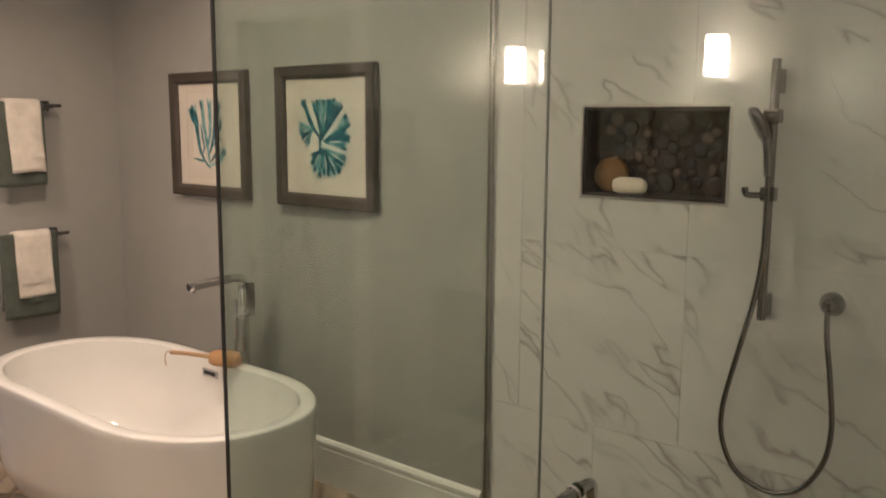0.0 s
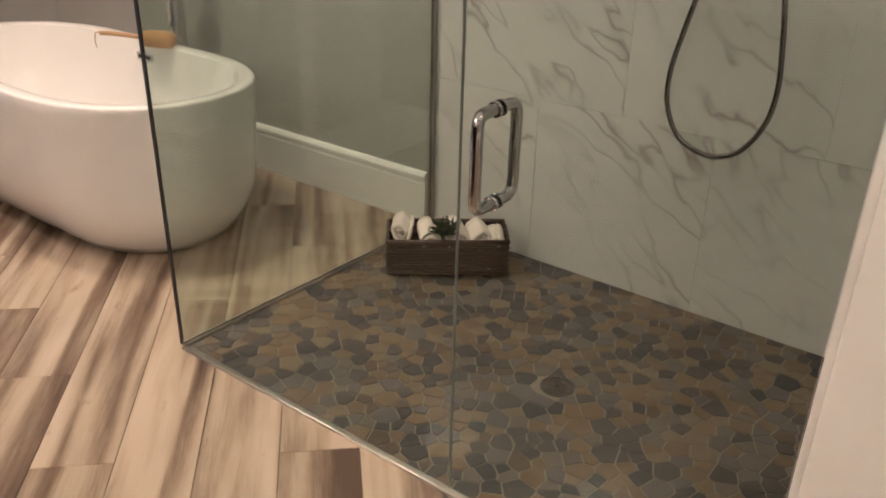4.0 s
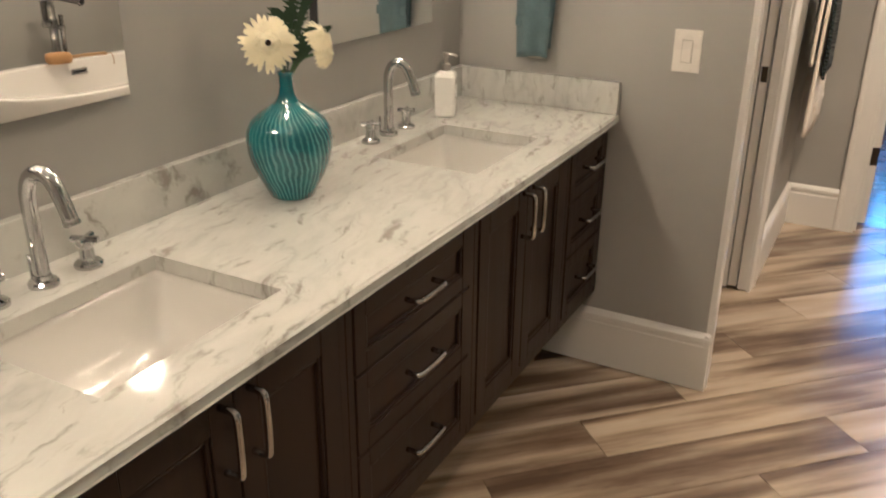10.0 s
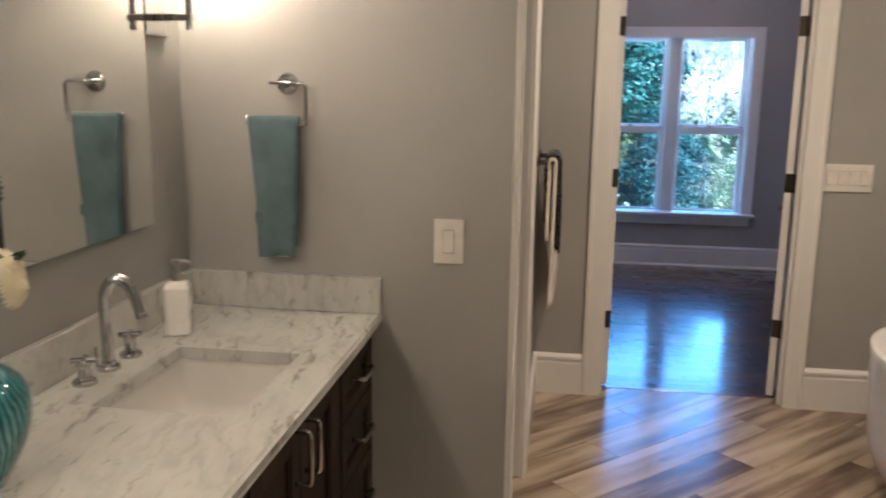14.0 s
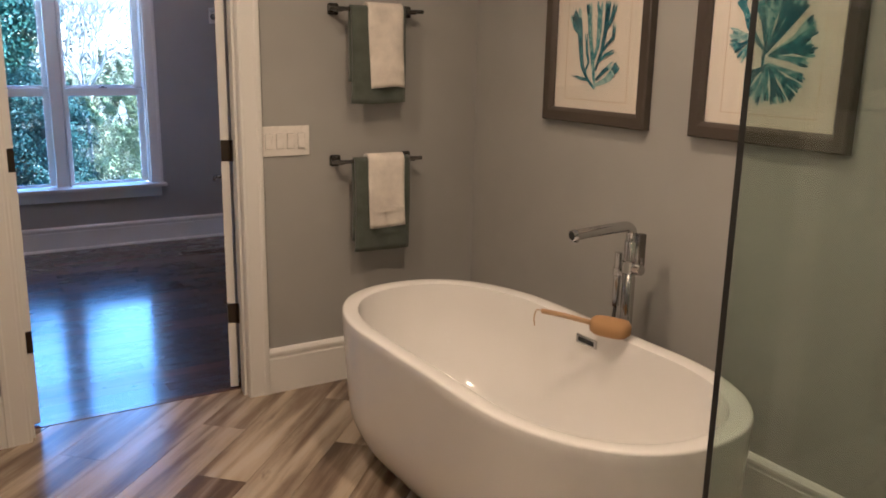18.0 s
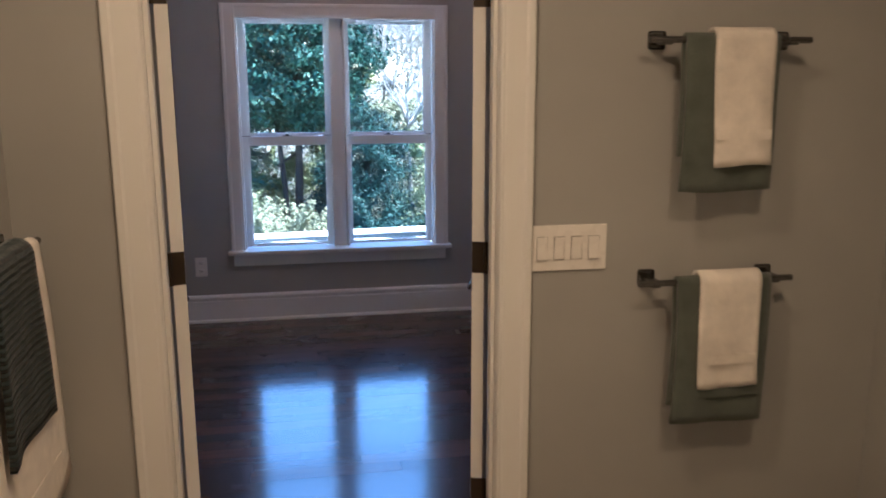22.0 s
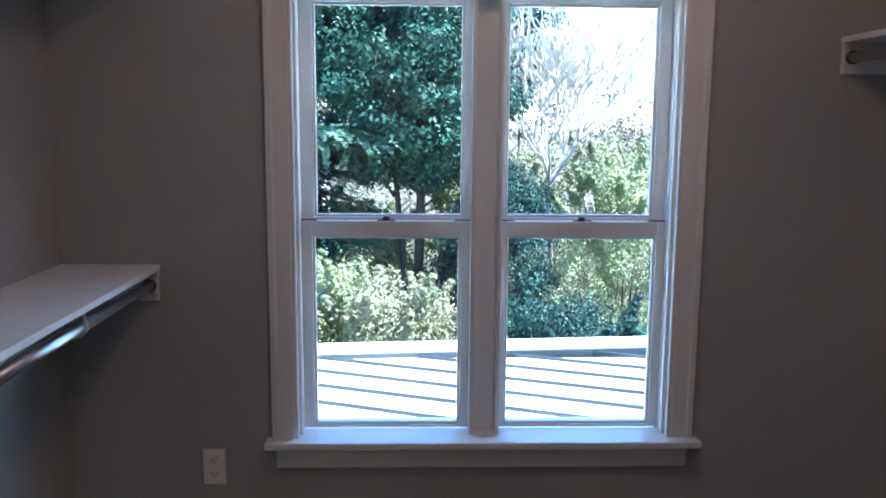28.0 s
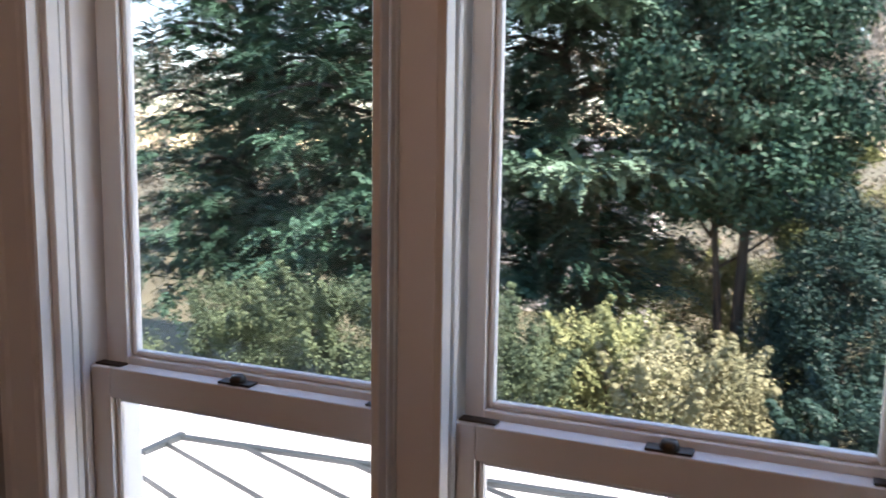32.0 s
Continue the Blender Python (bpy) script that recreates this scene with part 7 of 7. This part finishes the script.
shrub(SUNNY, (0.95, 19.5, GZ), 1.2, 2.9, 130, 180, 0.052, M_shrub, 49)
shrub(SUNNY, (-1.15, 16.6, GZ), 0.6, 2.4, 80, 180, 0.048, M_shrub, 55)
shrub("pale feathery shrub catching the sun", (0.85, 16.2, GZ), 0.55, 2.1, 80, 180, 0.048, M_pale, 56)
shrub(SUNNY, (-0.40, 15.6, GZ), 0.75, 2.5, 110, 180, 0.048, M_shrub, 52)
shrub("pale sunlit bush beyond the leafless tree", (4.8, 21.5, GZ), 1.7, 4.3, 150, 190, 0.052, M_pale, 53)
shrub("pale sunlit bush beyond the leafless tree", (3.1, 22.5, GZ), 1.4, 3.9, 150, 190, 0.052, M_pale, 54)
shrub(GREY, (-1.75, 14.6, GZ), 1.1, 2.75, 150, 210, 0.044, M_far, 46)
shrub(GREY, (-3.6, 14.9, GZ), 1.2, 2.9, 150, 210, 0.044, M_far, 47)
shrub(GREY, (-5.3, 15.2, GZ), 1.3, 2.7, 150, 195, 0.044, M_far, 48)
pale_limb = thing("fallen_branch", "pale bare branch leaning among the dark shrubs", "branch")
part("stem", tube([(4.35, 13.4, -2.3), (4.0, 13.5, -1.5), (3.55, 13.6, -0.75), (3.4, 13.6, -0.35)], 0.030, 8, smooth=5, taper=0.012), M_palebark, pale_limb, smooth=True)
part("twig", tube([(3.75, 13.55, -1.1), (3.95, 13.5, -0.7), (4.0, 13.5, -0.45)], 0.016, 7, smooth=4, taper=0.006), M_palebark, pale_limb, smooth=True)
rnf = random.Random(77)
cs = []
for k in range(520):
    x = rnf.uniform(-34, 2.5)
    cs.append((x, rnf.uniform(31, 40), GZ + (5.0 - GZ) * rnf.random() ** 0.9, rnf.uniform(0.5, 1.2)))
for k in range(260):
    x = 3.0 + 19.0 * rnf.random()
    cs.append((x, rnf.uniform(33, 40), GZ + (2.6 + 0.05 * x - GZ) * rnf.random() ** 1.1, rnf.uniform(0.5, 0.9)))
fw = new("far_woods", leaf_mass(cs, 130, 0.17, 5, 0.8))
fw.data.materials.append(M_winter)
tagged(fw, "hazy pale winter woodland behind the garden", "woods", kind="stuff")
house = thing("neighbour_house", "pale neighbouring house glimpsed between the trees", "house")
part("wall", boxes(((-7.5, 28.0, GZ), (-2.0, 30.0, 0.4))), M_plaster, house)
part("roof", prism([(27.7, 0.4), (30.3, 0.4), (29.0, 1.7)], -7.8, -1.7, 0), M_fascia, house, "grey roof")

# the low metal roof under the window
RZ0, RY0, RZ1, RY1 = 0.095, 7.38, 0.0, 9.68
ASKEW = 0.085
rf = thing("low_roof", "white standing-seam metal roof just below the window", "roof")


def rz_(y):
    return RZ0 + (RZ1 - RZ0) * (y - RY0) / (RY1 - RY0)


part("roof_sheet", prism([(RY0, RZ0), (RY1, RZ1), (RY1, RZ1 - 0.08), (RY0, RZ0 - 0.08)], -7.0, 9.0, 0), M_roof, rf)
SLOPE = -0.44


def seam(p, q, label):
    """A folded standing seam along the roof sheet between two plan points."""
    d = Vector((q[0] - p[0], q[1] - p[1], 0)).normalized()
    n = Vector((-d.y, d.x, 0)) * 0.0075
    a, b = Vector((p[0], p[1], rz_(p[1]) - 0.002)), Vector((q[0], q[1], rz_(q[1]) - 0.002))
    up = Vector((0, 0, 0.024))
    bm = bmesh.new()
    vs = [bm.verts.new(v) for v in (a - n, a + n, b + n, b - n, a - n * 0.6 + up, a + n * 0.6 + up, b + n * 0.6 + up, b - n * 0.6 + up)]
    for f in ((0, 1, 2, 3), (4, 7, 6, 5), (0, 4, 5, 1), (1, 5, 6, 2), (2, 6, 7, 3), (3, 7, 4, 0)):
        bm.faces.new([vs[j] for j in f])
    bmesh.ops.recalc_face_normals(bm, faces=bm.faces)
    part("seam", bm, M_seam, rf, label)


def step_y(x):
    """Where the dark step crosses the roof."""
    return RY1 - 0.02 + ASKEW * (x - 0.3)


def slanted(x0, x1, d0, d1, z0, z1):
    """A board that follows the step between two offsets beyond it."""
    return prism([(x0, step_y(x0) + d0), (x1, step_y(x1) + d0), (x1, step_y(x1) + d1), (x0, step_y(x0) + d1)], z0, z1, 2)


for i in range(-9, 12):
    x0 = i * 0.70 + 0.03
    k = (RY1 - step_y(x0)) / (ASKEW - SLOPE)
    xs = max(x0 + k, -1.44)
    x1 = min(8.9, x0 + (RY0 + 0.02 - RY1) / SLOPE)
    if x1 > xs + 0.2:
        seam((xs, RY1 + SLOPE * (xs - x0) - 0.01), (x1, RY1 + SLOPE * (x1 - x0)), "raised seam with its shadow put into a dark colour")
part("edge_flashing", slanted(-1.46, 8.9, -0.015, 0.024, RZ1 - 0.06, RZ1 + 0.028), M_seam, rf, "dark step flashing")
part("corner_flashing", boxes(((-1.48, 9.24, RZ1 - 0.04), (-1.44, step_y(-1.46) + 0.02, RZ1 + 0.040))), M_seam, rf, "dark flashing at the roof corner")
part("upper_strip", slanted(-7.0, 8.9, 0.025, 0.30, RZ1 - 0.15, RZ1 + 0.026), M_roof, rf, "white roof beyond the step")
part("upper_sheet", slanted(-7.0, -0.66, 0.30, 0.47, RZ1 - 0.15, RZ1 + 0.020), M_roof, rf, "white roof sheet with a rounded end")
for x in (-2.36, -1.82, -1.28, -0.70, -0.30):
    a, b = Vector((x, step_y(x) + 0.20, RZ1 + 0.024)), Vector((x + 0.27, step_y(x + 0.27) + 0.31, RZ1 + 0.026))
    part("short_seam", tube([a, (a + b) / 2, b], 0.012, 8), M_fascia, rf, "low grey seam")

# ---- pieces of floors and walls ----
def clip(poly, n, c):
    """The part of a polygon where n.p <= c."""
    out = []
    for i, p in enumerate(poly):
        q = poly[(i + 1) % len(poly)]
        a, b = n[0] * p[0] + n[1] * p[1] - c, n[0] * q[0] + n[1] * q[1] - c
        if a <= 0:
            out.append(p)
        if (a < 0 < b) or (b < 0 < a):
            t = a / (a - b)
            out.append((p[0] + (q[0] - p[0]) * t, p[1] + (q[1] - p[1]) * t))
    return out


def clip_rect(poly, x0, y0, x1, y1):
    for n, c in (((-1, 0), -x0), ((1, 0), x1), ((0, -1), -y0), ((0, 1), y1)):
        if len(poly) < 3:
            return []
        poly = clip(poly, n, c)
    return poly if len(poly) > 2 else []


def area_of(poly):
    return abs(sum(p[0] * q[1] - q[0] * p[1] for p, q in zip(poly, poly[1:] + poly[:1]))) / 2


def slab_mesh(name, polys, thick, mat, top=0.0):
    bm = bmesh.new()
    for poly in polys:
        a = [bm.verts.new((x, y, top)) for x, y in poly]
        b = [bm.verts.new((x, y, top - thick)) for x, y in poly]
        try:
            bm.faces.new(a)
        except ValueError:
            continue
        for i in range(len(a)):
            j = (i + 1) % len(a)
            bm.faces.new((a[j], a[i], b[i], b[j]))
    bmesh.ops.recalc_face_normals(bm, faces=bm.faces)
    me = mesh_of(bm, name)
    me.materials.append(mat)
    return me


# wood-look planks, laid at forty-five degrees
PW, PL, PG = 0.193, 1.157, 0.0011
floor_set = bpy.data.objects["floor_slab"]
REGIONS = ((XL - 0.05, YB - 0.02, GX - 0.0105, 3.896), (GX - 0.0105, GY1 + 0.0005, XR + 0.02, 3.896), (GX - 0.0105, YB - 0.02, XR + 0.02, GY0 - 0.06))
R2 = math.sqrt(0.5)
for row in range(-26, 30):
    v0 = 0.362 + PW * row
    u0 = 1.648 + 0.3875 * row
    u0 -= PL * round((u0 - 1.0) / PL)
    for k in range(-5, 6):
        ua, ub = u0 + PL * (k - 1) + PG, u0 + PL * k - PG
        va, vb = v0 + PG, v0 + PW - PG
        poly = [((u - v) * R2, (u + v) * R2) for u, v in ((ua, va), (ub, va), (ub, vb), (ua, vb))]
        polys = [q for q in (clip_rect(poly, *r) for r in REGIONS) if q and area_of(q) > 0.0004]
        # nothing under the end wall or in the side room
        if not polys or all(max(p[0] for p in q) < XC - 0.03 and min(p[1] for p in q) > YS + 0.15 and max(p[0] for p in q) < XC - 0.13 for q in polys):
            continue
        um, vm = (ua + ub) / 2, (va + vb) / 2
        loc = [[((x * R2 + y * R2) - um, (-x * R2 + y * R2) - vm) for x, y in q] for q in polys]
        ob = new("plank", slab_mesh("plank", loc, 0.010, M_plank))
        ob.parent = floor_set
        ob.matrix_world = pose((um - vm) * R2, (um + vm) * R2, 0.0, 0, 0, 45)

# dark hardwood boards of the dressing room
sub = bpy.data.objects["closet_subfloor"]
rb = random.Random(12)
BW = 0.0835
y = 3.9185
while y < YW:
    x = XK - 0.02 - rb.uniform(0, 0.7)
    while x < XD:
        l = rb.choice((0.45, 0.62, 0.8, 0.95, 1.15))
        poly = clip_rect([(x + 0.0004, y + 0.0005), (x + l - 0.0004, y + 0.0005), (x + l - 0.0004, y + BW - 0.0005), (x + 0.0004, y + BW - 0.0005)], XK - 0.02, 3.918, XD + 0.02, YW + 0.01)
        if poly and area_of(poly) > 0.0005:
            cx, cyy = x + l / 2, y + BW / 2
            ob = new("board", slab_mesh("board", [[(a - cx, b - cyy) for a, b in poly]], 0.008, M_hard))
            ob.parent = sub
            ob.matrix_world = pose(cx, cyy, CFZ + rb.uniform(-0.0003, 0.0002))
        x += l
    y += BW

# the shower's stone mosaic
bed = setting("shower_floor", boxes(((GX - 0.004, GY0, -0.02), (XR, GY1, -0.0015))), M_sgrout, "brown-grey grout bed of the stone mosaic floor")
rm = random.Random(5)
sites = []
fx0, fy0, fx1, fy1 = GX + 0.009, GY0 + 0.001, TX - 0.001, GY1 - 0.011
tries = 0
while tries < 22000:
    tries += 1
    p = (rm.uniform(fx0, fx1), rm.uniform(fy0, fy1), rm.choice((0.028, 0.036, 0.044, 0.052, 0.060)))
    if all((p[0] - q[0]) ** 2 + (p[1] - q[1]) ** 2 > (0.5 * (p[2] + q[2])) ** 2 for q in sites):
        sites.append(p)
loose = bmesh.new()
made = 0
order = sorted(sites, key=lambda p: (p[0] - 1.2) ** 2 + (p[1] - 0.5) ** 2)
for i, p in enumerate(order):
    poly = [(fx0, fy0), (fx1, fy0), (fx1, fy1), (fx0, fy1)]
    for q in sites:
        if q is p or abs(q[0] - p[0]) > 0.17 or abs(q[1] - p[1]) > 0.17:
            continue
        dx, dy = q[0] - p[0], q[1] - p[1]
        d = math.hypot(dx, dy)
        m = (d * d + p[2] ** 2 * 0.25 - q[2] ** 2 * 0.25) / (2 * d) - 0.0017
        n = (dx / d, dy / d)
        poly = clip(poly, n, n[0] * p[0] + n[1] * p[1] + m)
        if len(poly) < 3:
            break
    if len(poly) < 3 or area_of(poly) < 0.00025 or math.hypot(p[0] - 1.708, p[1] - 0.347) < 0.05:
        continue
    cxm, cym = sum(a for a, b in poly) / len(poly), sum(b for a, b in poly) / len(poly)
    poly = [(a - cxm, b - cym) for a, b in poly]
    zt = rm.uniform(-0.0022, -0.0012)
    if made < 300:
        bm = bmesh.new()
    else:
        bm = loose
    off = (0, 0, 0) if made < 300 else (cxm, cym, 0)
    lo = [bm.verts.new((a * 1.0 + off[0], b * 1.0 + off[1], -0.002)) for a, b in poly]
    mid = [bm.verts.new((a * 0.985 + off[0], b * 0.985 + off[1], zt + 0.0018)) for a, b in poly]
    top = [bm.verts.new((a * 0.95 + off[0], b * 0.95 + off[1], zt + 0.0030)) for a, b in poly]
    for r0, r1 in ((lo, mid), (mid, top)):
        for j in range(len(poly)):
            kk = (j + 1) % len(poly)
            bm.faces.new((r0[j], r0[kk], r1[kk], r1[j]))
    bm.faces.new(top)
    if made < 300:
        bmesh.ops.recalc_face_normals(bm, faces=bm.faces)
        me = mesh_of(bm, "stone")
        me.materials.append(M_slate)
        ob = new("stone", me)
        ob.parent = bed
        ob.matrix_world = pose(cxm, cym, 0)
    made += 1
rest = part("stones", loose, M_slate, bed)
rest["kind"] = "stuff"

# marble tiles in the shower
TW, TH, TG = 0.605, 0.612, 0.0011


def tile_wall(name, holes_, place, u0, u1, first, label):
    """Tiles over a strip of wall: u along it, z up; place(u, z) gives the pose of the tile's corner on the wall."""
    bedw = setting(name, boxes(*first), M_tgrout, label)
    z, row = 0.585 - TH, 0
    while z < CEIL:
        shift = 0.375 if row == 0 else 0.070
        u = shift - TW * 3
        while u < u1:
            rects = [(max(u + TG, u0), max(z + TG, 0.002), min(u + TW - TG, u1), min(z + TH - TG, CEIL - 0.002))]
            for h in holes_:
                nxt = []
                for a, b, c, d in rects:
                    if c <= h[0] or a >= h[2] or d <= h[1] or b >= h[3]:
                        nxt.append((a, b, c, d))
                        continue
                    if a < h[0]:
                        nxt.append((a, b, h[0], d))
                    if c > h[2]:
                        nxt.append((h[2], b, c, d))
                    if b < h[1]:
                        nxt.append((max(a, h[0]), b, min(c, h[2]), h[1]))
                    if d > h[3]:
                        nxt.append((max(a, h[0]), h[3], min(c, h[2]), d))
                rects = nxt
            rects = [r for r in rects if r[2] - r[0] > 0.004 and r[3] - r[1] > 0.004]
            if rects:
                cu, cz = u + TW / 2, z + TH / 2
                polys = [[(a - cu, b - cz), (c - cu, b - cz), (c - cu, d - cz), (a - cu, d - cz)] for a, b, c, d in rects]
                ob = new("tile", slab_mesh("tile", polys, 0.009, M_tile))
                ob.parent = bedw
                ob.matrix_world = place(cu, cz)
            u += TW
        z += TH
        row += 1


MX = Matrix(((0, 0, -1, 0), (-1, 0, 0, 0), (0, 1, 0, 0), (0, 0, 0, 1)))
tile_wall("shower_tile_bed", [(-NY1 - 0.002, NZ0 - 0.002, -NY0 + 0.002, NZ1 + 0.002)], lambda u, z: Matrix.Translation((TX, -u, z)) @ MX, -(GY1 - 0.0115), -(GY0 + 0.0105),
          (((TX + 0.0035, GY0, 0), (XR, GY1 - 0.012, NZ0 - 0.004)), ((TX + 0.0035, GY0, NZ1 + 0.004), (XR, GY1 - 0.012, CEIL)), ((TX + 0.0035, GY0, NZ0 - 0.004), (XR, NY0 - 0.004, NZ1 + 0.004)), ((TX + 0.0035, NY1 + 0.004, NZ0 - 0.004), (XR, GY1 - 0.012, NZ1 + 0.004))),
          "pale grout behind the large marble shower tiles")
MY = Matrix(((-1, 0, 0, 0), (0, 0, 1, 0), (0, 1, 0, 0), (0, 0, 0, 1)))
tile_wall("shower_end_tile_bed", [], lambda u, z: Matrix.Translation((-u, GY0 + 0.0105, z)) @ MY, -(TX - 0.001), -(GX + 0.056), (((GX + 0.056, GY0 + 0.0005, 0), (TX + 0.003, GY0 + 0.007, CEIL)),), "pale grout behind the marble tiles of the end wall")
